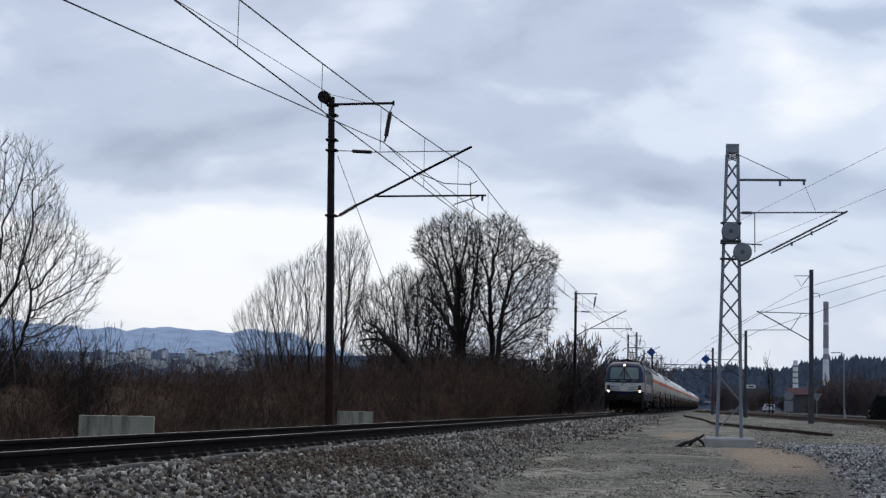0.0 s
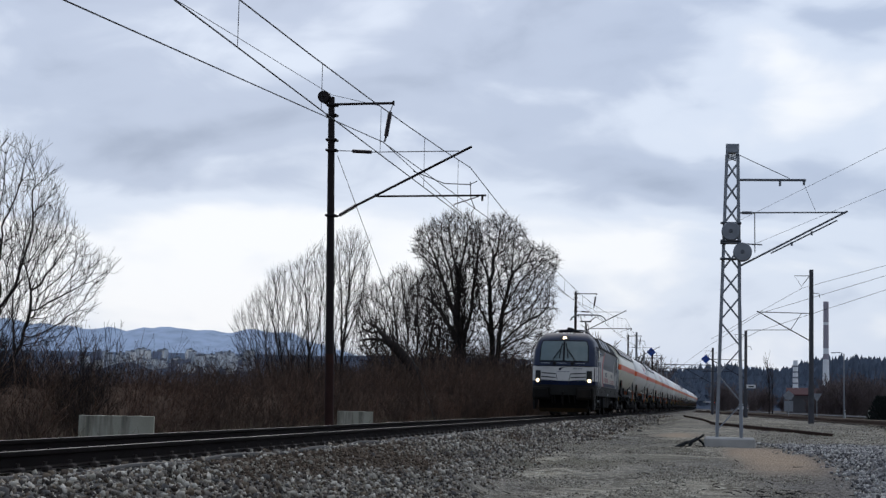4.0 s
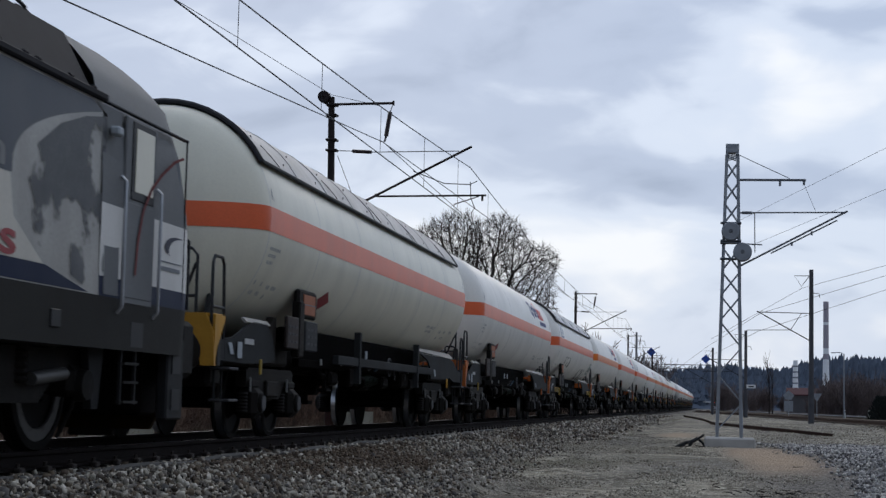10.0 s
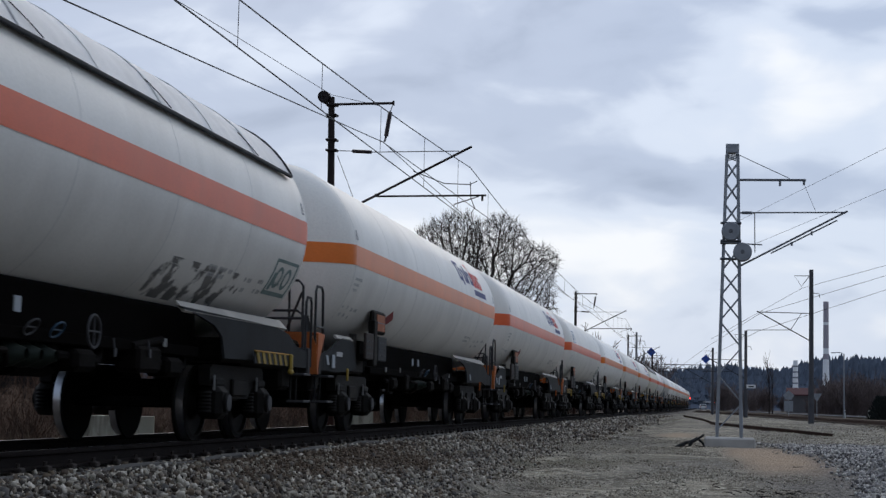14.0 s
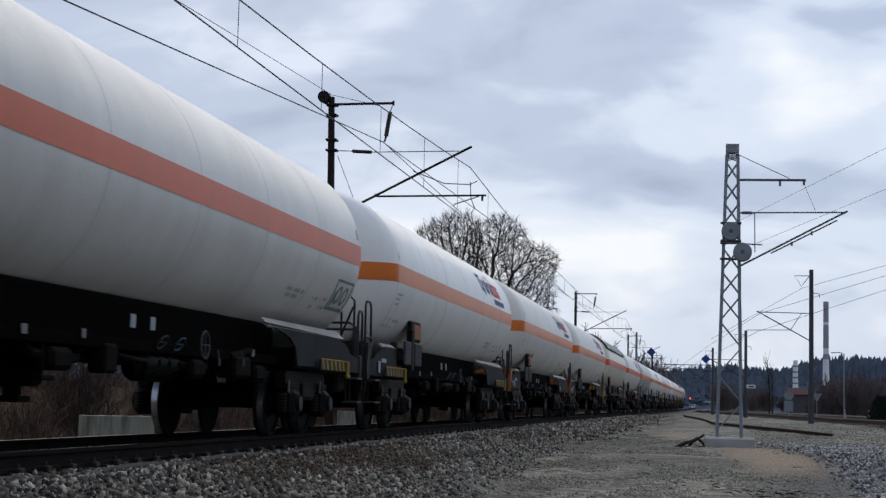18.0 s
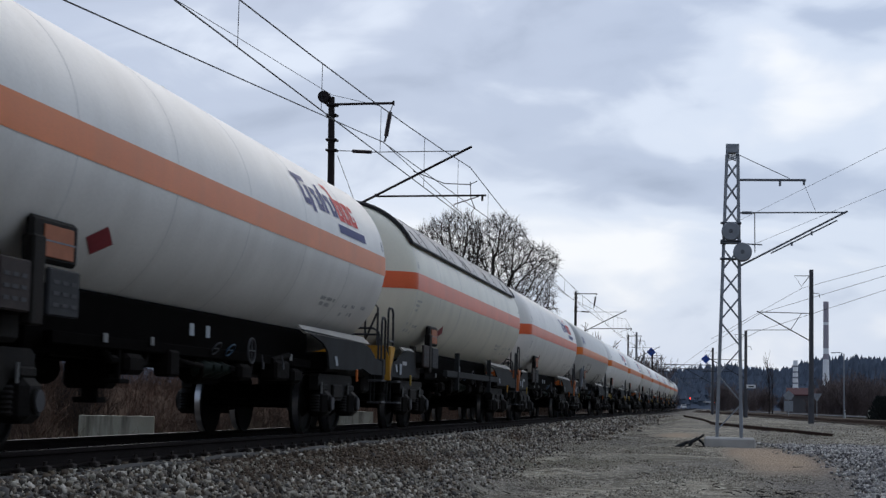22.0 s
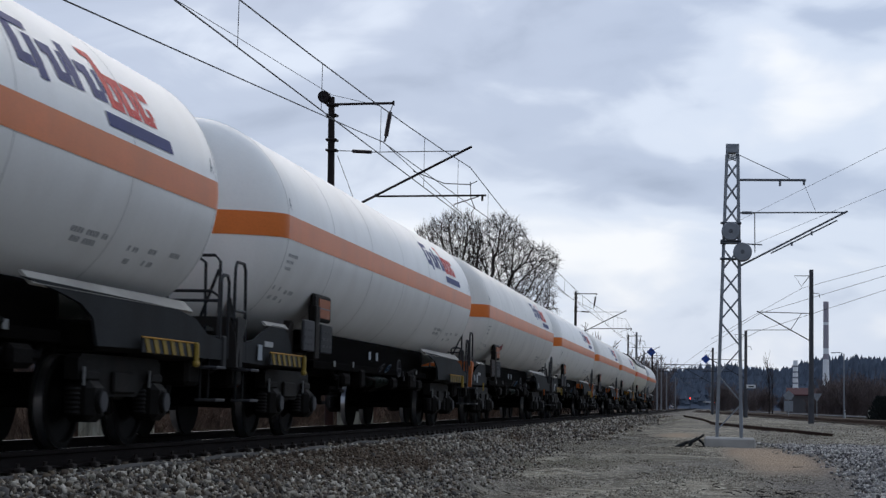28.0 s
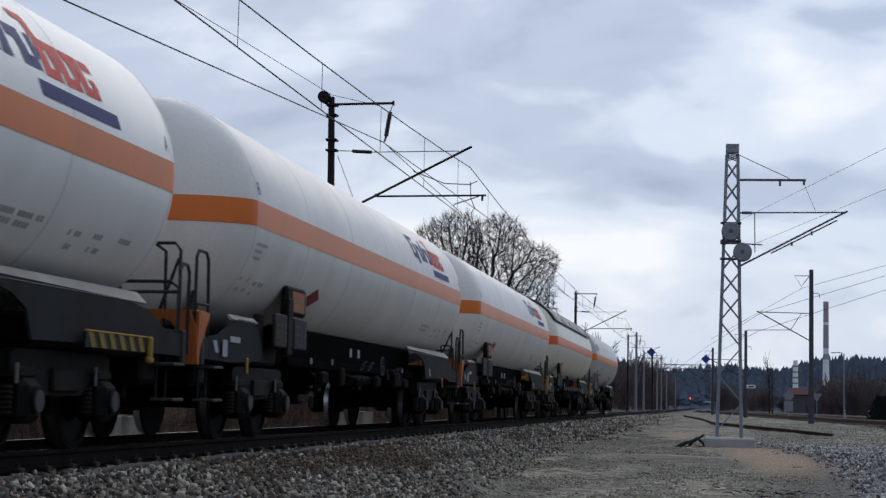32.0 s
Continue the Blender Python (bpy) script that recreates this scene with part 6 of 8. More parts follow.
M_placard = mat("faded_orange_placard", (0.36, 0.125, 0.06), 0.6, 0, 0.15, 4, 40)
M_yellow = mat("yellow_paint", (0.30, 0.20, 0.03), 0.6, 0, 0.2, 4, 40, dirt=(0.10, 0.08, 0.03), dirt_amount=0.7)
M_paper = mat("white_info_plate", (0.36, 0.39, 0.42), 0.6, 0, 0.15)
M_step = mat("dull_step_grating", (0.07, 0.07, 0.075), 0.7, 0.2, 0.2)
M_ink = mat("grey_stencil_ink", (0.20, 0.21, 0.23), 0.6, 0, 0.2, 9, 60)
M_ink_faint = mat("faint_grey_stencil_ink", (0.44, 0.44, 0.44), 0.6, 0, 0.2, 9, 60)
M_navy = mat("navy_lettering_paint", (0.030, 0.038, 0.17), 0.5, spec=0.16)
M_red = mat("red_lettering_paint", (0.68, 0.055, 0.045), 0.5, spec=0.16)
M_bluelogo = mat("faded_blue_paint", (0.18, 0.27, 0.42), 0.25, 0, 0.2, 5, 40, spec=0.5)
M_greenlogo = mat("faded_green_paint", (0.22, 0.30, 0.29), 0.5, 0, 0.25, 5, 40)
M_reddiamond = mat("red_hazard_label", (0.26, 0.025, 0.035), 0.5, 0, 0.15, 5, 40)
M_handrail = mat("dark_handrail_paint", (0.035, 0.035, 0.037), 0.5, 0.2)


def smudge(name="graffiti_paint_grey", col=(0.22, 0.21, 0.205), size=3.4, edge=(0.50, 0.57), strokes=-0.5):
    """Ragged patches of paint with the paint below bare between them."""
    m = mat(name, col, 0.5, 0, 0.3, 5, 40)
    n, l = m.node_tree.nodes, m.node_tree.links
    tc, t, r, wv, r2, mu = (n.new("ShaderNode" + k) for k in ("TexCoord", "TexNoise", "MapRange", "TexWave", "MapRange", "Math"))
    t.inputs["Scale"].default_value, t.inputs["Detail"].default_value = size, 5.0
    wv.inputs["Scale"].default_value, wv.inputs["Distortion"].default_value, wv.inputs["Detail"].default_value = 1.3, 9.0, 3.0
    wv.bands_direction = "Y"
    for k in (t, wv):
        l.new(tc.outputs["Object"], k.inputs["Vector"])
    r.inputs[1].default_value, r.inputs[2].default_value = edge
    r2.inputs[1].default_value, r2.inputs[2].default_value, r2.inputs[4].default_value = strokes, strokes + 0.4, 0.75
    l.new(t.outputs["Fac"], r.inputs[0])
    l.new(wv.outputs["Fac"], r2.inputs[0])
    mu.operation = "MULTIPLY"
    l.new(r.outputs[0], mu.inputs[0])
    l.new(r2.outputs[0], mu.inputs[1])
    l.new(mu.outputs[0], n["Principled BSDF"].inputs["Alpha"])
    return m


M_graf = smudge()
M_land = smudge("faded_land_shapes", (0.115, 0.12, 0.13), 1.25, (0.47, 0.50), -0.5)

M_valve = mat("dusty_green_valve", (0.022, 0.031, 0.025), 0.6, 0.1, 0.3, 6, 40, spec=0.2)
M_tag = mat("worn_pale_tag", (0.22, 0.22, 0.215), 0.6, 0, 0.3, 9, 50)
M_wheelblue = mat("faded_blue_handwheel", (0.04, 0.085, 0.14), 0.5, 0.1, 0.2, 6, 40)

R, AX, CY, DISH = 1.48, 2.80, 8.0, 0.68


def on_tank(y, a, off=0.004):
    """A place on the tank wall: along y, a degrees above the horizontal, on the side of +x."""
    r = R + off
    return (r * math.cos(radians(a)), y, AX + r * math.sin(radians(a)))


def tank_patch(s, y0, y1, z0, z1, off=0.004, skew=0.0):
    """A decal between heights z0 and z1 that follows the tank wall."""
    a0, a1 = (math.degrees(math.asin((z - AX) / R)) for z in (z0, z1))
    s.patch(lambda u, v: on_tank(y0 + (y1 - y0) * u - skew * v, a0 + (a1 - a0) * v, off), max(1, int((y1 - y0) / 0.8)), max(2, int(abs(a1 - a0) / 6)))
    return s


def text_shape(body, size=1.0, bold=0.0):
    """The flat mesh of a word, in its own plane."""
    cu = bpy.data.curves.new("word", "FONT")
    cu.body, cu.size, cu.resolution_u, cu.offset = body, size, 3, bold
    ob = bpy.data.objects.new("word", cu)
    scene.collection.objects.link(ob)
    me = bpy.data.meshes.new_from_object(ob.evaluated_get(bpy.context.evaluated_depsgraph_get()))
    bpy.data.objects.remove(ob)
    return me


def side_text(name, body, y0, y1, z0, z1, x, material, parent, bend=None, label="", bold=0.0):
    """A word on a side wall, fitted into a rectangle; bend lays it on the tank."""
    me = text_shape(body, 1.0, bold)
    co = np.array([q.co for q in me.vertices])
    lo, hi = co.min(axis=0), co.max(axis=0)
    for q in me.vertices:
        y = y0 + (y1 - y0) * (q.co.x - lo[0]) / (hi[0] - lo[0])
        z = z0 + (z1 - z0) * (q.co.y - lo[1]) / (hi[1] - lo[1])
        q.co = bend(y, z) if bend else (x, y, z)
    me.materials.append(material)
    me.name = name
    return part(name, me, material, parent, label)


def bend_tank(y, z):
    return on_tank(y, math.degrees(math.asin((z - AX) / R)), 0.005)


def wheelset(r, disc=None):
    """Two wheels on an axle, about the origin, the axle along x."""
    s = Shape()
    s.lathe([(-1.0, 0.07), (1.0, 0.07)], (0, 0, 0), "x", 10)
    for k in (-1, 1):
        s.lathe([(k * 0.70, 0.1), (k * 0.69, r - 0.08), (k * 0.68, r + 0.028), (k * 0.705, r + 0.028), (k * 0.72, r), (k * 0.82, r - 0.006), (k * 0.83, r - 0.06), (k * 0.79, r - 0.075),
                 (k * 0.775, 0.2), (k * 0.86, 0.13), (k * 0.86, 0.0)], (0, 0, 0), "x", 28)
    t = Shape()
    for k in (-1, 1):
        t.lathe([(k * 0.725, r + 0.003), (k * 0.815, r - 0.002)], (0, 0, 0), "x", 28)
    return joined(s.mesh("wheelset", M_wheel), t.mesh("tread", M_tread), M_tread)


def joined(me, other, material):
    """One mesh of two, the second with its own material."""
    bm = bmesh.new()
    bm.from_mesh(me)
    n = len(bm.faces)
    bm.from_mesh(other)
    bm.faces.ensure_lookup_table()
    for q in bm.faces[n:]:
        q.material_index = 1
    bm.to_mesh(me)
    bm.free()
    me.materials.append(material)
    return me


WAGON_WHEEL = wheelset(0.46)
WHEELS = []


def y25_bogie(wagon, yc):
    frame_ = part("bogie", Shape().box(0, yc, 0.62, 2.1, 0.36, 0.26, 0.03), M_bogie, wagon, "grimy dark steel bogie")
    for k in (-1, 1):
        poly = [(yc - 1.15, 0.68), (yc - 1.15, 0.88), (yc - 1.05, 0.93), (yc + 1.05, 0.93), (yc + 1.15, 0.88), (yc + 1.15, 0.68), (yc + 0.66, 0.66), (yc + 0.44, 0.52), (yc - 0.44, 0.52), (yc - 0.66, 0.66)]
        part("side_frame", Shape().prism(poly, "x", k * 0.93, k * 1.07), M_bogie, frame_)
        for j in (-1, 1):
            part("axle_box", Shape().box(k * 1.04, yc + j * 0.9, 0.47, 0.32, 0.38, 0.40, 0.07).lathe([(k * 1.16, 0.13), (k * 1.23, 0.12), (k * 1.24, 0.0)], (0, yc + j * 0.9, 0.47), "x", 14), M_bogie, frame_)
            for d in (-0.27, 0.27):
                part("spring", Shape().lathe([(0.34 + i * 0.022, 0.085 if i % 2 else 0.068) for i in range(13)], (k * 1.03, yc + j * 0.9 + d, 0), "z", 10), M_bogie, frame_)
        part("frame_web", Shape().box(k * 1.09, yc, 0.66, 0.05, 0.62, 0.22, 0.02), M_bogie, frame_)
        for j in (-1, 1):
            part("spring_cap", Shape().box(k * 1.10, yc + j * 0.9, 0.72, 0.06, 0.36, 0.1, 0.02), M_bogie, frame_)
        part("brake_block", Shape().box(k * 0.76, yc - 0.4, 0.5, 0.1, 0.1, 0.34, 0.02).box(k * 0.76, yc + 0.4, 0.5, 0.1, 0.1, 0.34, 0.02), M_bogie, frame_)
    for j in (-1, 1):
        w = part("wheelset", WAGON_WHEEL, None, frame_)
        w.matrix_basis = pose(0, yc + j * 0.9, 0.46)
        WHEELS.append((w, yc + j * 0.9))
    return frame_


def buffers(parent, y, d, material=None, z=1.06):
    """A pair of buffers and the hook at an end that faces along d."""
    for k in (-1, 1):
        b = part("buffer", Shape().lathe([(d * 0.0, 0.16), (d * 0.05, 0.12), (d * 0.32, 0.11), (d * 0.33, 0.085), (d * 0.52, 0.085)], (k * 0.875, y, z), "y", 16), M_bogie, parent)
        part("buffer_head", Shape().lathe([(d * 0.52, 0.0), (d * 0.52, 0.25), (d * 0.56, 0.25), (d * 0.585, 0.18), (d * 0.59, 0.0)], (k * 0.875, y, z), "y", 20), M_bogie, b)
    part("drawhook", Shape().box(0, y + d * 0.18, z, 0.09, 0.4, 0.12, 0.03).tube([(0, y + d * 0.3, z), (0, y + d * 0.42, z - 0.18), (0, y + d * 0.36, z - 0.45)], 0.035, 6), M_bogie, parent)
    part("air_hose", Shape().tube([(0.35, y, z - 0.1), (0.36, y + d * 0.25, z - 0.25), (0.33, y + d * 0.3, z - 0.55)], 0.03, 6), M_black, parent)


def hoop(s, pts, r=0.02):
    return s.tube(pts, r, 7)


def tank_wagon(name, label, paint, shade=None, logo="", letter="B", step=None, band_paint=None, extras=()):
    w = thing(name, label, "tank wagon", group="tank wagons of the train")
    prof = [(-CY - DISH * math.sin(a), R * math.cos(a)) for a in (math.pi / 2 * i / 9 for i in range(9, -1, -1))]
    prof += [(-CY + 2 * CY * i / 8, R) for i in range(1, 8)]
    prof += [(-q[0], q[1]) for q in prof[:10][::-1]]
    tank = part("tank", Shape().lathe(prof, (0, 0, AX), "y", 64), paint, w, angle=60)
    for y in (-CY, -5.4, -2.7, 0, 2.7, 5.4, CY):
        s = Shape().lathe([(y - 0.014, R - 0.001), (y - 0.006, R + 0.002), (y + 0.006, R + 0.002), (y + 0.014, R - 0.001)], (0, 0, AX), "y", 64)
        part("weld_ring", s, M_seam, tank, angle=85)
    hb, off = 0.158, 0.005
    band = Shape()
    for k in (-1, 1):
        band.patch(lambda u, v: (k * math.sqrt((R + off) ** 2 - ((v - 0.5) * 2 * hb) ** 2), -CY + 2 * CY * u, AX + (v - 0.5) * 2 * hb), 12, 2)
    for k in (-1, 1):
        def end(u, v):
            z = (v - 0.5) * 2 * hb
            rx = math.sqrt((R + off) ** 2 - z * z)
            x = rx * math.cos(math.pi * u)
            c = max(0.0, 1 - (x * x + z * z) / (R + off) ** 2)
            return (x, k * (CY + (DISH + off) * math.sqrt(c)), AX + z)
        band.patch(end, 28, 2)
    part("orange_band", band, band_paint or M_band, tank, "orange band round the middle")
    part("end_plate", Shape().box(0.0, -CY - DISH - 0.01, AX, 0.34, 0.05, 0.36, 0.01), M_frame, tank)
    if shade:
        rr = R + 0.06
        sh = Shape()
        def top(u, v, r=rr):
            a = radians(29 + 122 * v)
            wave = 0.004 * math.sin(u * 2 * math.pi * 40)
            return ((r + wave) * math.cos(a), -8.05 + 15.65 * u, AX + (r + wave) * math.sin(a))
        sh.patch(top, 160, 14)
        sh.patch(lambda u, v: top(u, v, rr - 0.02), 4, 14)
        cover = part("sun_shade", sh, shade, w, "curved sheet cover over the tank top", angle=80)
        e = Shape()
        for a in (29, 151):
            x, z = rr * math.cos(radians(a)), rr * math.sin(radians(a))
            e.box(x, -8.05 + 7.825, AX + z - 0.01, 0.04, 15.65, 0.045, 0.01)
        for y in (-8.05, 7.6):
            e.tube([(rr * math.cos(radians(29 + 122 * i / 16)), y, AX + rr * math.sin(radians(29 + 122 * i / 16)) - 0.015) for i in range(17)], 0.035, 6)
        part("edge_strip", e, M_edge, cover, "black rubber edge")
        for i in range(1, 9):
            y = -8.05 + i * 1.74
            part("cover_seam", Shape().tube([((rr + 0.004) * math.cos(radians(29 + 122 * q / 16)), y, AX + (rr + 0.004) * math.sin(radians(29 + 122 * q / 16))) for q in range(17)], 0.010, 5), shade, cover)
        for i in range(5):
            y = -7.2 + i * 3.3
            part("cover_strap", Shape().tube([((rr + 0.012) * math.cos(radians(30 + 11 * q / 5)), y - 0.35 * q / 5, AX + (rr + 0.012) * math.sin(radians(30 + 11 * q / 5))) for q in range(6)], 0.006, 5), M_edge, cover, "thin dark strap")
        for i in range(18 if shade is M_shade else 0):
            a = radians(34 if i % 2 else 46)
            x, z = (rr + 0.008) * math.cos(a), AX + (rr + 0.008) * math.sin(a)
            part("bolt_head", Shape().lathe([(0.0, 0.016), (0.010, 0.016), (0.012, 0.0)], (x, -7.7 + i * 0.88, z), "x", 8), M_edge, cover)
    else:
        part("top_pipe", Shape().lathe([(0, 0.0), (0, 0.3), (0.12, 0.3), (0.12, 0.0)], (0, 0, AX + R - 0.06), "z", 16), paint, tank)
    # underframe
    for k in (-1, 1):
        for d in (-1, 1):
            poly = [(d * 3.5, 1.53), (d * 7.5, 1.49), (d * 8.15, 1.42), (d * 8.6, 1.26), (d * 9.33, 1.20), (d * 9.33, 0.98), (d * 8.2, 0.98), (d * 7.6, 1.06), (d * 7.0, 1.02), (d * 5.25, 1.0), (d * 5.12, 1.26), (d * 4.8, 1.38), (d * 4.3, 1.45)]
            if d < 0:
                poly = [(-6.75, 1.05), (-6.85, 1.30), (-7.15, 1.50), (-7.8, 1.50), (-8.15, 1.42), (-8.6, 1.28), (-9.33, 1.20), (-9.33, 0.98), (-8.2, 0.96), (-7.3, 0.98)]
            part("saddle_plate", Shape().prism(poly, "x", k * 1.20, k * 1.235), M_saddle, w, "slate grey saddle plate over the bogie")
            # flared edge between the plate and the tank
            y0, y1 = (3.7, 8.05) if d > 0 else (-8.1, -7.0)
            up = 0.115 if d > 0 else 0.06
            part("saddle_lip", Shape().prism([(k * 1.238, 1.488), (k * (1.238 - up), 1.488 + up), (k * (1.213 - up), 1.473 + up), (k * 1.207, 1.47)], "y", y0, y1), M_white_lip, w, "dirty white saddle edge")
            part("end_gusset", Shape().prism([(d * 8.1, 1.36), (d * 8.55, 1.30), (d * 8.3, 1.95)], "x", k * 0.78, k * 0.82), M_frame, w)
    for d in (-1, 1):
        part("end_beam", Shape().box(0, d * 9.25, 1.08, 2.5, 0.16, 0.38, 0.02), M_frame, w)
        buffers(w, d * 9.0, d)
        part("draw_sill", Shape().box(0, d * 7.9, 1.08, 2.1, 2.7, 0.28, 0.03), M_bogie, w)
        part("end_gear", Shape().box(0.1, d * 8.75, 0.84, 1.9, 0.5, 0.36, 0.05), M_bogie, w)
        part("bogie_cradle", Shape().box(0, d * 6.35, 1.12, 2.2, 1.5, 0.3, 0.04), M_bogie, w)
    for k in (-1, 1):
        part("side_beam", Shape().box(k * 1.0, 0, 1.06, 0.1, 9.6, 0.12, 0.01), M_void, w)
    # block added to fill the space under the tank with shade
    part("centre_frame", Shape().box(0, 0, 1.25, 1.8, 10.2, 0.64, 0.03), M_void, w, "black block that fills the shaded space under the tank")
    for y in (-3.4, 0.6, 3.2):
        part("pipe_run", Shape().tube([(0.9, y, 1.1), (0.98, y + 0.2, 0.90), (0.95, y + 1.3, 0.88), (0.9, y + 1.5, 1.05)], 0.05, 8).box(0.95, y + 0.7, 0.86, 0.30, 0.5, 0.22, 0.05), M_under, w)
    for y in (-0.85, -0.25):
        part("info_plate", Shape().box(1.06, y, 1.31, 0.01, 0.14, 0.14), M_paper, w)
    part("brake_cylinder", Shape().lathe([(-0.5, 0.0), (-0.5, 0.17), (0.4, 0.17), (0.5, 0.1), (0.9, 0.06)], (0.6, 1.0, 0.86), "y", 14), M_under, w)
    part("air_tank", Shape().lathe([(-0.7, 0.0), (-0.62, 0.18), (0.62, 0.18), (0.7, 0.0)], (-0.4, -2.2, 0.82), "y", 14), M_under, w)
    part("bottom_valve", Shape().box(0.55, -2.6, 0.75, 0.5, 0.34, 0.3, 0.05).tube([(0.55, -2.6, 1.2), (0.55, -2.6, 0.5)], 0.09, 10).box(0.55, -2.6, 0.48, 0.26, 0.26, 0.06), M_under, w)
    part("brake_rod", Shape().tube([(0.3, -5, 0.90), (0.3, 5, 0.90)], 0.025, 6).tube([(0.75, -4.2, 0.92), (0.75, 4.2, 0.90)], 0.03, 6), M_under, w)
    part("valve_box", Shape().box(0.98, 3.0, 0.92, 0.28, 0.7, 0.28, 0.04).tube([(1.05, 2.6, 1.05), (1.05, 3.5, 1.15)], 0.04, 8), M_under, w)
    hw = part("brake_handwheel", Shape().tube([(1.16, 1.28 + 0.16 * math.cos(a), 1.14 + 0.16 * math.sin(a)) for a in (2 * math.pi * i / 20 for i in range(21))], 0.014, 6), M_step, w, "dull grey brake handwheel")
    part("spoke", Shape().tube([(1.16, 1.12, 1.14), (1.16, 1.44, 1.14)], 0.01, 5).tube([(1.16, 1.28, 0.98), (1.16, 1.28, 1.30)], 0.01, 5), M_step, hw)
    # unloading valves with their small handwheels
    for y in (-0.1, 0.22, 0.55):
        part("valve_body", Shape().lathe([(-0.02, 0.0), (-0.02, 0.10), (0.03, 0.12), (0.10, 0.115), (0.16, 0.08), (0.24, 0.05)], (0.86, y, 0.88), "x", 14), M_valve, w, "dusty green-grey valve body")
    for y, mt in ((-0.02, M_step), (0.55, M_wheelblue)):
        vw = part("valve_handwheel", Shape().tube([(1.10 + 0.05 * math.sin(a), y + 0.12 * math.cos(a), 1.12 + 0.07 * math.sin(a)) for a in (2 * math.pi * i / 18 for i in range(19))], 0.010, 6), mt, w, "small tilted valve handwheel")
        part("spoke", Shape().tube([(1.10, y - 0.12, 1.12), (1.10, y + 0.12, 1.12)], 0.008, 5), mt, vw)
    for y, z in ((1.9, 0.98), (2.9, 1.0)):
        part("valve_handle", Shape().tube([(1.12, y, z + 0.12), (1.14, y, z - 0.04)], 0.010, 5).box(1.14, y, z - 0.02, 0.02, 0.05, 0.09), M_step, w, "dull valve handle")
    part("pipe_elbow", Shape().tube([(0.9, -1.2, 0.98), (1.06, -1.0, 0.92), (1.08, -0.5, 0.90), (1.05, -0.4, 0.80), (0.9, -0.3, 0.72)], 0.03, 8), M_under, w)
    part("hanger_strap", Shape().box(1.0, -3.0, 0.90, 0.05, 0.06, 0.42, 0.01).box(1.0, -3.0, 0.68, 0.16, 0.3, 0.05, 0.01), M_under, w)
    part("scale_box", Shape().box(1.0, -1.5, 0.90, 0.2, 0.34, 0.3, 0.03), M_under, w, "brake weighing valve with shade in its colour")
    for y, z, l in ((3.55, 1.12, 0.12), (-2.2, 1.12, 0.10), (-3.55, 1.1, 0.12)):
        part("tag", Shape().box(1.075, y, z, 0.012, l, 0.09, 0.003), M_tag, w)
    for d in (-1, 1):
        b_ = y25_bogie(w, d * 6.35)
        for j in (-1, 1):
            yb = d * 6.35 + j * 0.9
            part("axle_cover", Shape().lathe([(1.24, 0.10), (1.25, 0.10), (1.252, 0.03), (1.252, 0.0)], (0, yb, 0.47), "x", 14), M_step, b_, "worn round axle cover")
            part("friction_pin", Shape().tube([(1.12, yb - 0.22, 0.80), (1.12, yb - 0.22, 0.62)], 0.018, 6), M_tag, b_)
        part("brake_hanger", Shape().tube([(1.0, d * 6.35 - 0.42, 0.9), (1.0, d * 6.35 - 0.48, 0.4)], 0.022, 6), M_step, b_)
    # platform, steps and rails at the leading end
    ostep = step or M_orange
    part("end_platform", Shape().box(0.15, -9.25, 1.32, 2.1, 0.5, 0.05, 0.01), M_frame, w)
    rails = [[(1.22, -9.50, 1.3), (1.22, -9.50, 2.12), (1.22, -9.43, 2.2), (1.22, -9.15, 2.2), (1.22, -9.07, 2.12), (1.22, -8.99, 1.0)],
             [(1.02, -9.48, 1.3), (1.02, -9.48, 2.2), (0.95, -9.48, 2.28), (-0.9, -9.48, 2.28), (-0.98, -9.48, 2.2), (-0.98, -9.48, 1.3)],
             [(1.0, -9.48, 1.72), (-0.98, -9.48, 1.72)], [(0.25, -9.48, 2.28), (0.25, -9.48, 1.3)], [(0.7, -9.46, 2.28), (0.7, -9.08, 2.22), (0.7, -9.03, 1.35)],
             [(1.22, -9.48, 1.6), (1.22, -9.05, 1.6)], [(1.0, -9.48, 2.1), (0.6, -9.13, 1.35)]]
    for q in rails:
        part("handrail", hoop(Shape(), q), M_handrail, w)
    for q in ([(1.22, 9.43, 1.0), (1.22, 9.43, 1.92), (1.22, 9.36, 2.0), (1.22, 9.19, 2.0), (1.22, 9.12, 1.92), (1.22, 9.12, 1.0)],
              [(1.1, 9.43, 1.25), (1.1, 9.43, 1.75), (1.0, 9.43, 1.82), (-0.9, 9.43, 1.82), (-1.0, 9.43, 1.75), (-1.0, 9.43, 1.25)], [(0.3, 9.43, 1.82), (0.3, 9.43, 1.25)]):
        part("handrail", hoop(Shape(), q), M_handrail, w)
    o = Shape()
    o.prism([(1.29 - (1.29 - p_) * 1.4, q_) for p_, q_ in ((0.74, 1.52), (1.20, 1.52), (1.27, 1.30), (1.29, 0.90), (1.17, 0.90), (1.13, 1.22), (1.06, 1.38), (0.98, 1.42), (0.90, 1.20), (0.84, 0.88), (0.76, 0.88), (0.72, 1.30))], "y", -9.56, -9.50)
    o.prism([(-9.52, 1.50), (-9.12, 1.50), (-9.16, 1.42), (-9.44, 1.1), (-9.5, 0.9), (-9.55, 0.9)], "x", 1.25, 1.28)
    o.prism([(1.02, 1.40), (1.07, 1.40), (0.93, 0.95), (0.88, 0.95)], "y", -9.52, -9.47).box(-0.1, -9.46, 1.42, 1.8, 0.07, 0.08, 0.01).box(1.02, -9.3, 1.50, 0.44, 0.40, 0.04, 0.01)
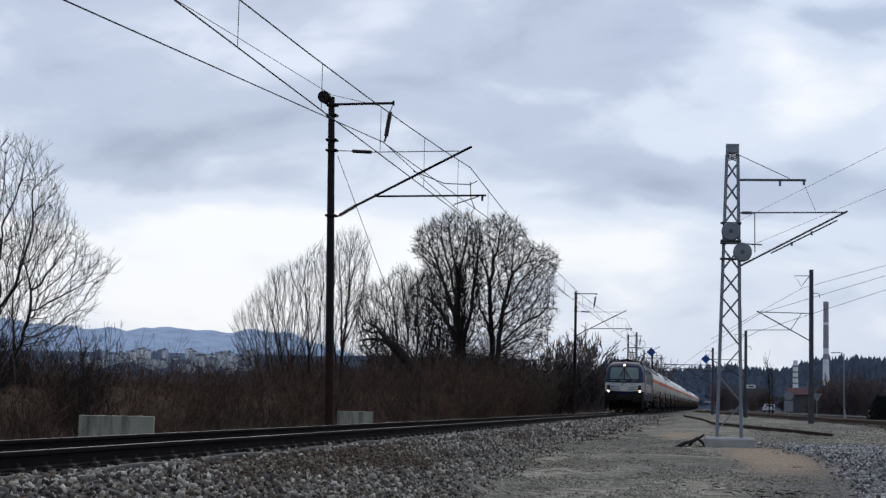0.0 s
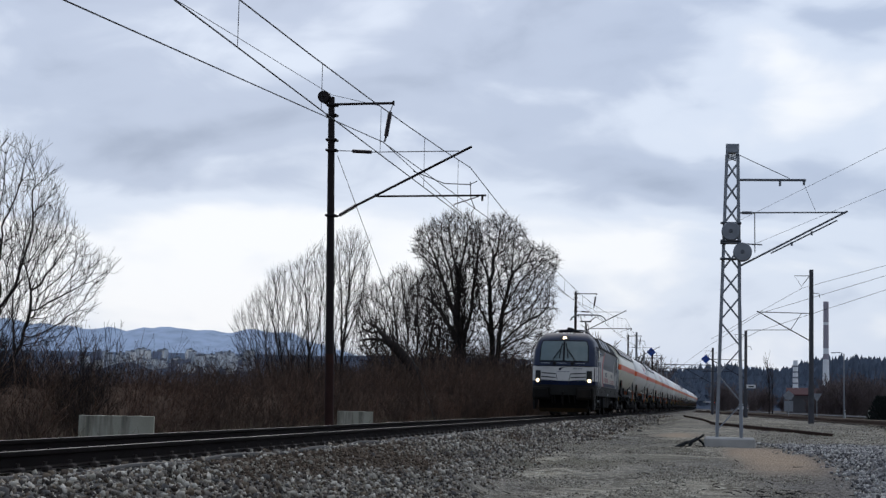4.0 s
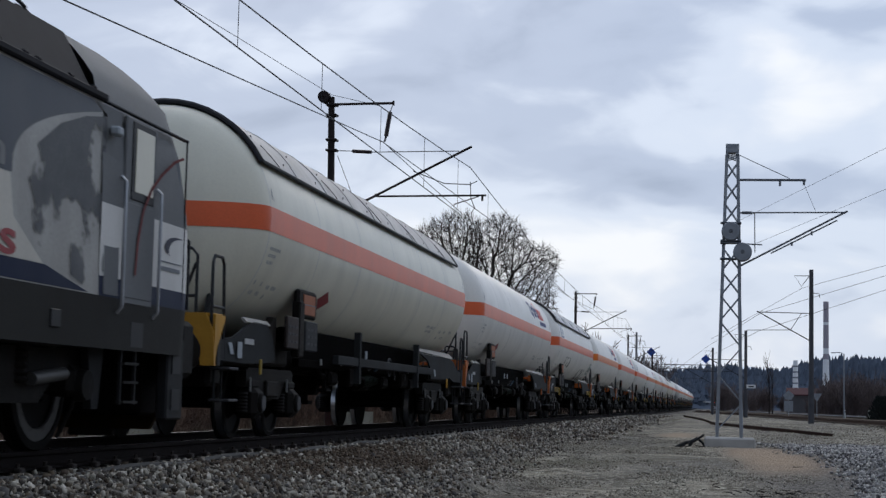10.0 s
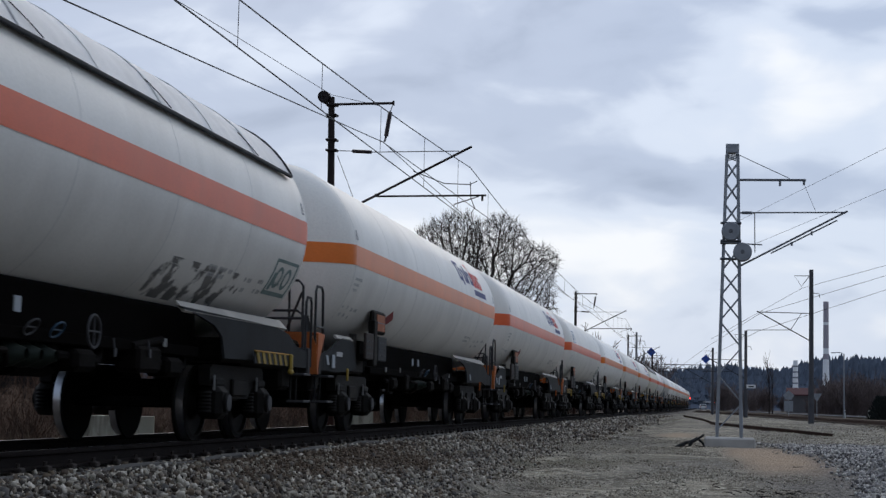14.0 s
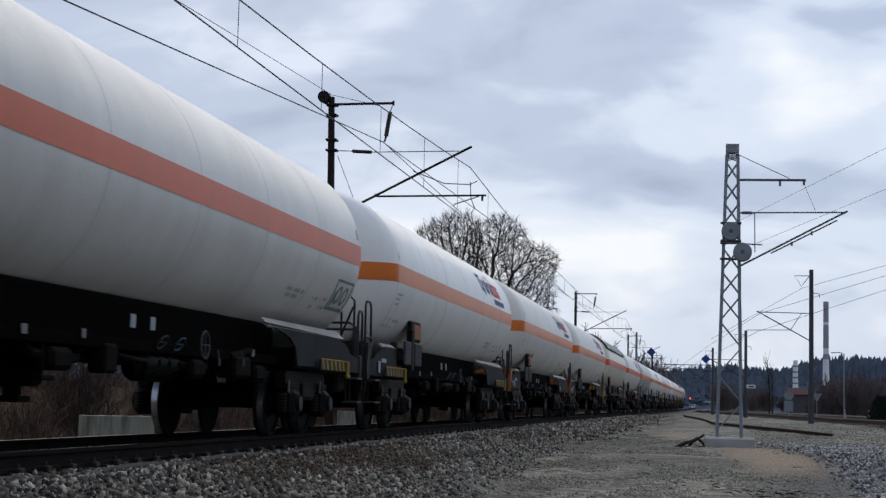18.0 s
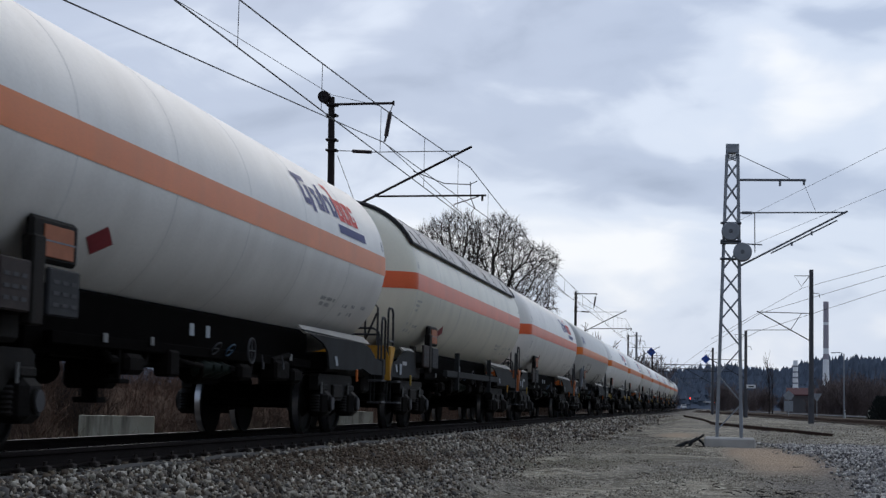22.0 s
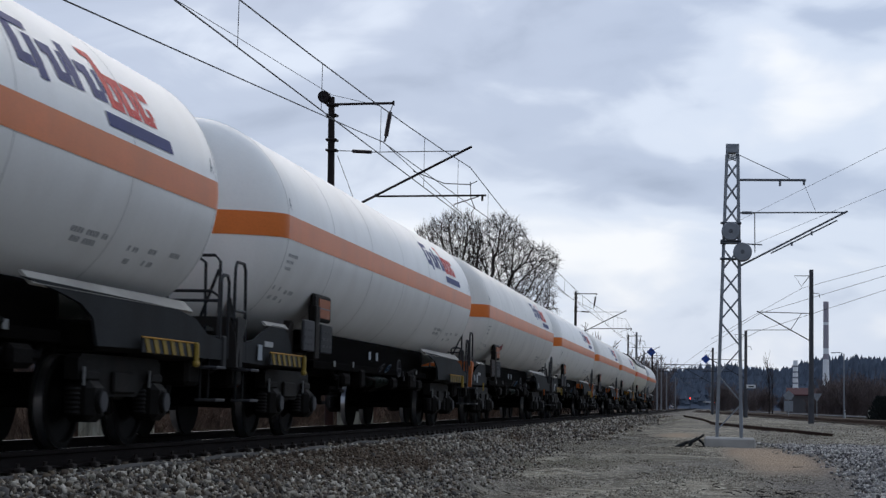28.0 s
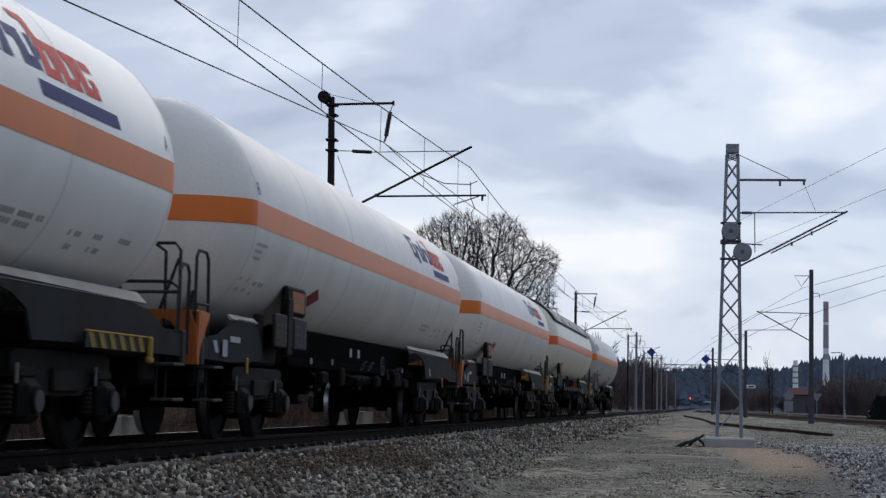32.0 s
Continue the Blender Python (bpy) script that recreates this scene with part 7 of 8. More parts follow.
    part("corner_bracket", o, ostep, w, "orange painted corner bracket")
    for d in (-1, 1):
        for z in (0.88, 0.5):
            part("foot_step", Shape().box(1.2, d * 8.88, z, 0.26, 0.36, 0.035, 0.008), M_step, w)
        part("step_hanger", Shape().tube([(1.12, d * 9.03, 1.2), (1.12, d * 9.03, 0.48)], 0.018, 5).tube([(1.12, d * 8.73, 1.2), (1.12, d * 8.73, 0.48)], 0.018, 5), M_frame, w)
    # change-over levers on striped plates
    for d, y0 in ((-1, -8.15), (1, 6.25)):
        if "stripes" not in extras:
            part("lever_handle", Shape().box(1.30, y0 + (0.5 if d < 0 else 0.6), 0.93, 0.03, 0.07, 0.2, 0.015, Matrix.Rotation(0.0, 4, "X")), M_yellow if d < 0 else ostep, w, "small painted lever handle")
            part("card", Shape().prism([(y0 - 0.75, 1.20), (y0 - 0.60, 1.20), (y0 - 0.50, 1.06), (y0 - 0.64, 1.06)], "x", 1.24, 1.25), M_paper, w, "white tilted paper card")
            continue
        part("lever_plate", Shape().box(1.31, y0 + 0.8, 1.05, 0.02, 1.6, 0.16, 0.004), M_black, w)
        for i in range(6):
            part("yellow_stripe", Shape().prism([(y0 + 0.03 + i * 0.26, 1.125), (y0 + 0.15 + i * 0.26, 1.125), (y0 + 0.25 + i * 0.26, 0.975), (y0 + 0.13 + i * 0.26, 0.975)], "x", 1.322, 1.328), M_yellow, w)
        part("lever_handle", Shape().box(1.34, y0 + 1.66, 1.02, 0.05, 0.09, 0.24, 0.02).box(1.34, y0 + 1.66, 0.90, 0.06, 0.14, 0.07, 0.02), M_yellow, w, "yellow lever handle")
        part("lever_rail", Shape().tube([(1.33, y0 - 0.05, 1.13), (1.33, y0 + 1.6, 1.13)], 0.010, 5), M_orange_yel, w)
    # placard holder and data boxes
    holder = part("placard_holder", Shape().box(1.31, -5.87, 1.50, 0.12, 0.26, 0.78, 0.02).box(1.31, -5.5, 1.86, 0.08, 1.0, 0.40, 0.06).box(1.15, -6.0, 1.25, 0.3, 0.5, 0.1), M_bogie, w)
    part("orange_placard", Shape().box(1.356, -5.45, 1.855, 0.012, 0.64, 0.28, 0.004), M_placard, holder, "faded orange hazard placard")
    part("bar_mark", Shape().box(1.364, -5.45, 1.855, 0.004, 0.76, 0.015), M_ink, holder)
    part("data_plate", Shape().box(1.34, -6.32, 1.43, 0.05, 0.6, 0.44, 0.015), M_rustplate if ostep is not M_frame else M_step, holder, "dull rust-toned data plate")
    dp = part("data_plate", Shape().box(1.34, -5.3, 1.42, 0.05, 0.68, 0.42, 0.015), M_dataplate, holder, "grey data plate")
    for i in range(3):
        for c in range(3):
            part("bar_mark", Shape().box(1.368, -5.5 + 0.2 * c, 1.31 + 0.1 * i, 0.005, 0.13, 0.035), M_step, dp)
            part("bar_mark", Shape().box(1.368, -6.5 + 0.17 * c, 1.31 + 0.1 * i, 0.005, 0.11, 0.035), M_step, dp)
    part("support_gusset", Shape().prism([(-7.35, 1.0), (-6.6, 1.0), (-6.6, 1.62), (-6.75, 1.62)], "x", 1.1, 1.2), M_bogie, w)
    part("label_sheet", Shape().box(1.26, -8.45, 1.12, 0.01, 0.18, 0.2), M_paper, w, "white paper label")
    part("label_sheet", Shape().box(1.245, -8.0, 1.24, 0.01, 0.4, 0.07), M_ink_faint, w)
    # stencilled lines that cannot be read
    st = Shape()
    for i, (y, l) in enumerate(((-7.85, 0.5), (-7.85, 0.42), (-7.82, 0.3))):
        for c in range(int(l / 0.07)):
            tank_patch(st, y + c * 0.07, y + c * 0.07 + 0.045, 2.42 - i * 0.085, 2.46 - i * 0.085)
    for y, z, l in ((-7.9, 1.98, 0.16), (-7.6, 1.98, 0.12), (-7.3, 1.96, 0.5), (-7.85, 1.86, 0.2), (-7.55, 1.86, 0.24), (-7.2, 1.84, 0.12),
                    (4.4, 2.02, 0.9), (4.5, 1.94, 0.7), (5.9, 1.98, 0.3), (6.4, 2.0, 0.3), (6.0, 1.86, 0.28), (6.5, 1.88, 0.3), (7.1, 2.02, 0.3)):
        for c in range(max(1, int(l / 0.075))):
            if (c * 7 + int(z * 100)) % 5:
                tank_patch(st, y + c * 0.075, y + c * 0.075 + 0.05, z, z + 0.05)
    part("stencil_print", st, M_ink_faint, tank)["kind"] = "stuff"
    for y, d in ((-CY + 0.06, 1), (CY - 0.2, 1)):
        side_text("letter_mark", letter, y, y + 0.11, 3.04, 3.2, 0, M_ink, tank, bend_tank)
    if logo == "word":
        lg, x = Shape(), 2.85
        for i in range(5):
            hh = 0.30 + (0.11 if i in (0, 3) else 0)
            tank_patch(lg, x, x + 0.19, 3.26 - (0.07 if i == 1 else 0), 3.26 + hh, 0.005, 0.14)
            tank_patch(lg, x + 0.19, x + 0.36, 3.26 + (0.20 if i % 2 else 0.0), 3.26 + (0.30 if i % 2 else 0.10), 0.005, 0.05)
            if i in (2, 4):
                tank_patch(lg, x + 0.26, x + 0.37, 3.36, 3.56, 0.005, 0.09)
            x += 0.41
        tank_patch(lg, 2.62, 3.3, 3.60, 3.68, 0.006)
        tank_patch(lg, 4.75, 6.55, 3.04, 3.17, 0.005, 0.06)
        part("navy_lettering", lg, M_navy, tank, "navy blue wordmark shapes")
        lr, x = Shape(), 4.92
        tank_patch(lr, 4.62, 4.95, 3.69, 3.76, 0.005, 0.05)
        for i in range(3):
            tank_patch(lr, x, x + 0.17, 3.24, 3.58 + (0.16 if i == 0 else 0), 0.005, 0.16)
            tank_patch(lr, x + 0.17, x + 0.37, 3.24, 3.33, 0.005, 0.05)
            tank_patch(lr, x + 0.10, x + 0.33, 3.49, 3.58, 0.005, 0.05)
            tank_patch(lr, x + 0.25, x + 0.37, 3.33, 3.49 if i != 2 else 3.42, 0.005, 0.09)
            x += 0.44
        part("red_lettering", lr, M_red, tank, "red wordmark shapes")
    if logo == "badge":
        for y, z, m in ((-7.35, 3.08, M_bluelogo), (6.75, 2.0, M_greenlogo)):
            lb, y, z = Shape(), y + 0.1, z - 0.1
            tank_patch(lb, y, y + 0.07, z, z + 0.46)
            tank_patch(lb, y + 1.0, y + 1.07, z, z + 0.46)
            tank_patch(lb, y, y + 1.07, z, z + 0.05, 0.005)
            tank_patch(lb, y, y + 1.07, z + 0.42, z + 0.46, 0.005)
            for j in (0.2, 0.58):
                lb.patch(lambda u, v: on_tank(y + j + 0.14 + (0.09 + 0.07 * v) * math.cos(2 * math.pi * u), math.degrees(math.asin((z + 0.23 + (0.09 + 0.05 * v) * math.sin(2 * math.pi * u) - AX) / R)), 0.005), 20, 1)
            tank_patch(lb, y + 0.1, y + 0.22, z + 0.06, z + 0.28, 0.005)
            part("badge_mark", lb, m, tank, "faded operator badge shapes")
    if logo == "plain":
        lp = Shape()
        for i in range(4):
            y = -7.55 + i * 0.3
            tank_patch(lp, y, y + 0.1, 3.12, 3.42)
            tank_patch(lp, y + 0.1, y + 0.22, 3.34, 3.42)
            if i % 2:
                tank_patch(lp, y + 0.16, y + 0.24, 3.12, 3.34)
        part("badge_mark", lp, M_navy, tank, "dark blue operator mark shapes")
    if "diamond" in extras:
        for y in (-4.25, -3.5)[: 2 if "two" in extras else 1]:
            dm = Shape()
            dm.patch(lambda u, v: on_tank(y + 0.34 * (u - v), -39 + 12.5 * (u + v) / 2, 0.006), 4, 4)
            part("hazard_label", dm, M_reddiamond, tank, "dark red diamond label")
    if "graffiti" in extras:
        for y0, y1, z0, z1 in ((-4.6, -2.4, 1.98, 2.36), (2.9, 5.9, 1.62, 2.05)):
            part("spray_mark", tank_patch(Shape(), y0, y1, z0, z1, 0.003), M_graf, tank, "faded grey spray paint smudges")
    if "ladder" in extras:
        part("ladder", Shape().tube([(1.3, -6.9, 1.2), (1.42, -6.9, 2.2)], 0.02, 5).tube([(1.3, -6.6, 1.2), (1.42, -6.6, 2.2)], 0.02, 5).box(1.36, -6.75, 1.5, 0.02, 0.3, 0.03).box(1.4, -6.75, 1.8, 0.02, 0.3, 0.03), M_galv, w)
        part("side_stand", Shape().box(1.3, -6.75, 1.7, 0.12, 0.22, 0.8, 0.02), M_galv, w)
    if "long_beam" in extras:
        part("long_beam", Shape().box(1.22, 1.0, 1.15, 0.1, 8.4, 0.14, 0.01), M_saddle, w)
        for y in (-1.72, 3.5):
            part("post", Shape().box(1.24, y, 1.22, 0.1, 0.12, 0.84), M_saddle, w)
    return w


W_WORD = tank_wagon("tank_wagon", "white gas tank wagon with amber band and wordmark", M_tank, logo="word", band_paint=M_band_amber, extras=("diamond",))
W_WORD2 = tank_wagon("tank_wagon", "white gas tank wagon, amber band, yellow lever handles", M_tank_clean, logo="word", letter="A", step=M_frame, band_paint=M_band_amber, extras=("stripes",))
W_WORD3 = tank_wagon("tank_wagon", "white gas tank wagon with salmon red band and wordmark", M_tank, logo="word", extras=("diamond",))
W_SHADE = tank_wagon("tank_wagon", "cream gas tank wagon with ribbed grey sun cover", M_tank_cream, shade=M_shade, letter="A", step=M_orange_yel, extras=("diamond", "long_beam"))
W_BADGE = tank_wagon("tank_wagon", "white gas tank wagon with pale cover and badge", M_tank, shade=M_shade_white, logo="badge", extras=("graffiti", "stripes"))
W_BADGE2 = tank_wagon("tank_wagon", "white gas tank wagon with faded operator badges", M_tank, logo="badge", extras=("stripes",))
W_GREY = tank_wagon("tank_wagon", "light grey gas tank wagon with dark blue mark", M_tank_grey, logo="plain", band_paint=M_band_amber, extras=("diamond", "two", "graffiti", "ladder"))
ORDER = [W_SHADE, W_WORD3, W_BADGE, W_WORD, W_WORD3, W_BADGE2, W_WORD2, W_WORD, W_WORD, W_SHADE, W_WORD3, W_GREY, W_WORD2, W_WORD2, W_WORD, W_WORD2,
         W_WORD, W_WORD, W_SHADE, W_GREY]
TRAIN = []
for i, kind_ in enumerate(ORDER):
    used = any(k is kind_ for k in ORDER[:i])
    here = pose(0, 36.88 + 19.17 * i - CY, 0)
    wg = copy_thing(kind_, here) if used else kind_
    wg.matrix_basis = here
    TRAIN.append((wg, 36.88 + 19.17 * i - CY))


# ---- locomotive ----
M_lgrey = mat("loco_light_grey", (0.37, 0.355, 0.325), 0.40, 0.0, 0.26, 0.8, 30, dirt=(0.19, 0.175, 0.155), dirt_amount=0.85, spec=0.3)
M_dblue = mat("loco_dark_blue", (0.020, 0.028, 0.060), 0.42, 0.0, 0.1, 0.9, 30, dirt=(0.042, 0.047, 0.064), dirt_amount=0.6, spec=0.22)
M_dpanel = mat("loco_slate_panel", (0.038, 0.046, 0.064), 0.42, 0.0, 0.2, 0.9, 30, dirt=(0.062, 0.066, 0.074), dirt_amount=0.7, spec=0.25)
M_blue = mat("loco_blue_skirt", (0.008, 0.015, 0.045), 0.5, 0.0, 0.1, 0.9, 30, dirt=(0.025, 0.032, 0.055), dirt_amount=0.5, spec=0.08)
M_cream = mat("loco_pale_front", (0.66, 0.64, 0.61), 0.5, 0, 0.08, 0.9, 30, dirt=(0.36, 0.35, 0.33), dirt_amount=0.45)
M_sill = mat("loco_sill_grey", (0.034, 0.033, 0.031), 0.7, 0.0, 0.15, 1, 30, dirt=(0.02, 0.018, 0.016), dirt_amount=0.6, spec=0.06)
M_roof = mat("loco_roof_grey", (0.24, 0.26, 0.29), 0.5, 0.1, 0.12, 1, 30, dirt=(0.14, 0.14, 0.14), dirt_amount=0.6)
M_roofdark = mat("loco_roof_intake", (0.022, 0.022, 0.026), 0.7, 0.0, 0.15, spec=0.1)
M_slogan = mat("dusty_cream_panel", (0.54, 0.50, 0.43), 0.45, 0, 0.12, 0.9, 30, dirt=(0.30, 0.275, 0.235), dirt_amount=0.6, spec=0.4)
M_reddull = mat("worn_red_line", (0.20, 0.065, 0.065), 0.7, 0, 0.3, 3, 30, spec=0.05)
M_midgrey = mat("loco_mid_grey", (0.17, 0.175, 0.18), 0.6, 0, 0.15, 0.9, 30, dirt=(0.11, 0.11, 0.105), dirt_amount=0.6, spec=0.1)
M_stencil = mat("dull_stencil_paint", (0.12, 0.12, 0.115), 0.8, 0, 0.3, 12, 60, spec=0.05)
M_arc = mat("loco_red_arc", (0.44, 0.03, 0.04), 0.45, 0, 0.1, 0.9, 30, dirt=(0.25, 0.07, 0.07), dirt_amount=0.4)
M_faint = mat("faint_grey_lettering", (0.24, 0.235, 0.235), 0.6, spec=0.12)
M_letgrey = mat("slate_lettering", (0.045, 0.047, 0.06), 0.45, 0, 0.2, 2, 20, spec=0.25)
M_letred = mat("red_slogan_lettering", (0.32, 0.035, 0.04), 0.45, 0, 0.2, 2, 20, spec=0.25)
M_mark = mat("dark_navy_mark", (0.012, 0.014, 0.035), 0.5)
M_equip = mat("dusty_equipment_box", (0.03, 0.031, 0.033), 0.8, 0, 0.3, 3, 30, spec=0.05)
M_gasket = mat("black_gasket", (0.012, 0.012, 0.014), 0.5)
M_cabwin = mat("cab_side_blind", (0.66, 0.62, 0.50), 0.25, 0, 0.05)
M_lamp = mat("lit_headlamp", (1.0, 0.80, 0.50), 0.3, emit=3.2)
M_lampring = mat("lamp_housing", (0.035, 0.035, 0.034), 0.4, 0.2)
M_chrome = mat("steel_handrail", (0.38, 0.39, 0.41), 0.35, 0.7, 0.1)
M_disc = mat("pale_brake_disc", (0.085, 0.083, 0.08), 0.5, 0.3, 0.15, 5, 40)
M_yelldull = mat("dull_yellow_plough", (0.034, 0.021, 0.009), 0.8, 0, 0.3, 3, 30, dirt=(0.016, 0.013, 0.011), dirt_amount=0.9, spec=0.05)


LEN = 17.9
FRONT = [(0.96, 0.10), (1.2, 0.04), (1.44, 0.0), (1.62, 0.0), (2.0, 0.0), (2.30, 0.03), (2.42, 0.06), (2.56, 0.11), (3.0, 0.29), (3.48, 0.47), (3.62, 0.57), (3.74, 0.72), (3.84, 0.95), (3.91, 1.3)]


def nose_y(z):
    for (z0, y0), (z1, y1) in zip(FRONT, FRONT[1:]):
        if z <= z1:
            return y0 + (y1 - y0) * max(0.0, (z - z0) / (z1 - z0))
    return FRONT[-1][1]


def half_width(z):
    if z < 3.2:
        return 1.5 - 0.03 * smooth01(2.3, 3.2, z)
    return 1.47 - 0.50 * ((z - 3.2) / 0.72) ** 1.6


def nose_point(u, z):
    """A place on the cab's front, u from -1 to 1 across it; past the bend it turns into the side."""
    w = half_width(z)
    a = abs(u)
    x = w * math.sin(min(1.0, a / 0.92) * math.pi / 2) ** 0.72 if a > 0 else 0.0
    x = w * (a / 0.80 * 0.86 if a < 0.80 else 0.86 + 0.14 * math.sin((a - 0.8) / 0.2 * math.pi / 2))
    back = 0.0 if a < 0.80 else 0.42 * (1 - math.cos((a - 0.8) / 0.2 * math.pi / 2))
    crown = 0.42 * (min(a, 0.8) ** 2) - 0.30 + 0.03 * smooth01(0.7, 1.0, a)
    return (math.copysign(x, u), nose_y(z) + back + crown, z)


def cab_rows(z0, z1):
    zs = [z0] + [z for z, _ in FRONT if z0 + 0.01 < z < z1 - 0.01] + [z1]
    return zs


def cab_shell(z0, z1, rear):
    """The cab's skin between two heights, front and sides to 2.75 m back."""
    us = [-1 + 0.2 * i / 4 for i in range(4)] + [-0.8 + 0.2 * i for i in range(8)] + [0.8 + 0.2 * i / 4 for i in range(5)]
    rows = []
    for z in cab_rows(z0, z1):
        pts = [nose_point(u, z) for u in us]
        rows.append([(-half_width(z), 2.75, z)] + pts + [(half_width(z), 2.75, z)])
    k = len(rows[0])
    v = [q if not rear else (q[0], LEN - q[1], q[2]) for r in rows for q in r]
    f = [(i * k + j, i * k + j + 1, (i + 1) * k + j + 1, (i + 1) * k + j) for i in range(len(rows) - 1) for j in range(k - 1)]
    if z1 > 3.9:
        f.append(tuple((len(rows) - 1) * k + j for j in range(k)))
    return Shape().add(v, f)


def panto(loco, y, raised):
    p = part("pantograph", Shape().box(0, y, 4.06, 1.0, 1.1, 0.06, 0.02), M_roofdark, loco, "dark single-arm pantograph")
    for x in (-0.45, 0.45):
        for d in (-0.5, 0.5):
            part("insulator", Shape().lathe([(3.86 + i * 0.028, 0.07 if i % 2 else 0.045) for i in range(7)], (x, y + d, 0), "z", 10), M_insul, p)
    if raised:
        foot, knee, head = (0, y - 0.35, 4.12), (0, y - 1.55, 5.02), (0, y + 0.1, 5.44)
        part("lower_arm", Shape().tube([foot, knee], 0.055, 8, 0.045), M_roofdark, p)
        part("guide_rod", Shape().tube([(0.12, y - 0.15, 4.1), (0.12, y - 1.45, 4.9)], 0.018, 5), M_roofdark, p)
        part("knee_joint", Shape().box(0, y - 1.55, 5.04, 0.6, 0.12, 0.07, 0.02), M_roofdark, p)
        for x in (-1, 1):
            part("upper_arm", Shape().tube([(x * 0.22, y - 1.55, 5.06), (x * 0.42, y + 0.1, 5.40)], 0.034, 8), M_galv_dark, p)
        hy, hz = y + 0.1, 5.45
    else:
        part("lower_arm", Shape().tube([(0.35, y + 0.5, 4.06), (0.12, y - 1.0, 4.15)], 0.04, 8), M_roofdark, p)
        part("knee_joint", Shape().prism([(-0.05, 4.05), (0.02, 4.2), (0.22, 4.19), (0.36, 4.07), (0.2, 4.02), (0.1, 4.08)], "y", y - 1.35, y - 0.95), M_roofdark, p)
        for x in (-1, 1):
            part("upper_arm", Shape().tube([(x * 0.15 + 0.1, y - 0.95, 4.12), (x * 0.5, y + 0.95, 4.14)], 0.018, 6), M_roofdark, p)
        hy, hz = y + 0.95, 4.12
    for d in (-0.2, 0.2):
        part("contact_strip", Shape().tube([(-0.98, hy + d, hz - 0.26), (-0.9, hy + d, hz - 0.12), (-0.72, hy + d, hz + 0.0), (-0.5, hy + d, hz + 0.045), (0.5, hy + d, hz + 0.045), (0.72, hy + d, hz + 0.0),
                                            (0.9, hy + d, hz - 0.12), (0.98, hy + d, hz - 0.26)], 0.026, 6), M_galv_dark, p)
    for x in (-0.55, -0.2, 0.2, 0.55):
        part("head_link", Shape().tube([(x, hy - 0.2, hz + 0.03), (x, hy, hz - 0.07), (x, hy + 0.2, hz + 0.03)], 0.016, 5), M_roofdark, p)
    return p


def loco_bogie(loco, yc):
    b = part("bogie", Shape().box(0, yc, 0.7, 2.2, 0.5, 0.3, 0.04), M_bogie, loco, "grimy black bogie")
    for k in (-1, 1):
        part("side_frame", Shape().prism([(yc - 2.1, 0.78), (yc - 1.9, 0.98), (yc - 0.9, 0.94), (yc + 0.9, 0.94), (yc + 1.9, 0.98), (yc + 2.1, 0.78), (yc + 1.0, 0.66), (yc + 0.7, 0.45), (yc - 0.7, 0.45), (yc - 1.0, 0.66)],
                                         "x", k * 1.0, k * 1.16), M_bogie, b)
        for j in (-1, 1):
            part("axle_box", Shape().box(k * 1.08, yc + j * 1.5, 0.66, 0.3, 0.42, 0.3, 0.06).lathe([(k * 1.2, 0.16), (k * 1.3, 0.14), (k * 1.31, 0.0)], (0, yc + j * 1.5, 0.62), "x", 14), M_bogie, b)
            if j > 0:
                part("damper", Shape().tube([(k * 1.24, yc + 0.35, 0.66), (k * 1.24, yc + 1.05, 0.72)], 0.06, 12), M_disc, b, "pale grey damper cylinder")
            part("spring", Shape().lathe([(0.62 + i * 0.03, 0.13 if i % 2 else 0.105) for i in range(12)], (k * 1.1, yc + j * 0.3, 0), "z", 12), M_bogie, b)
            part("sand_pipe", Shape().tube([(k * 0.95, yc + j * 2.25, 0.9), (k * 0.85, yc + j * 2.2, 0.4), (k * 0.78, yc + j * 2.05, 0.12)], 0.025, 6), M_bogie, b)
    for j in (-1, 1):
        w = part("wheelset", LOCO_WHEEL, None, b)
        w.matrix_basis = pose(0, yc + j * 1.5, 0.62)
        LOCO_WHEELS.append(w)
    return b


def loco_wheel():
    s = Shape().lathe([(-1.0, 0.09), (1.0, 0.09)], (0, 0, 0), "x", 10)
    r = 0.62
    for k in (-1, 1):
        s.lathe([(k * 0.70, 0.1), (k * 0.69, r - 0.1), (k * 0.68, r + 0.028), (k * 0.705, r + 0.028), (k * 0.72, r), (k * 0.82, r - 0.006), (k * 0.83, r - 0.08), (k * 0.8, r - 0.09), (k * 0.77, r - 0.2), (k * 0.76, 0.17), (k * 0.82, 0.17)], (0, 0, 0), "x", 32)
        s.lathe([(k * 0.82, 0.17), (k * 0.87, 0.15), (k * 0.87, 0.0)], (0, 0, 0), "x", 16)
    me = s.mesh("wheelset", M_wheel)
    d = Shape()
    for k in (-1, 1):
        d.lathe([(k * 0.795, r - 0.085), (k * 0.815, r - 0.09), (k * 0.815, r - 0.20), (k * 0.79, r - 0.205)], (0, 0, 0), "x", 32)
        for i in range(10):
            a = 2 * math.pi * i / 10
            d.lathe([(k * 0.816, 0.022), (k * 0.823, 0.02), (k * 0.823, 0.0)], (0, 0.44 * math.cos(a), 0.44 * math.sin(a)), "x", 8)
    dm = d.mesh("brake_disc", M_disc)
    return joined(me, dm, M_disc)


LOCO_WHEEL, LOCO_WHEELS = loco_wheel(), []


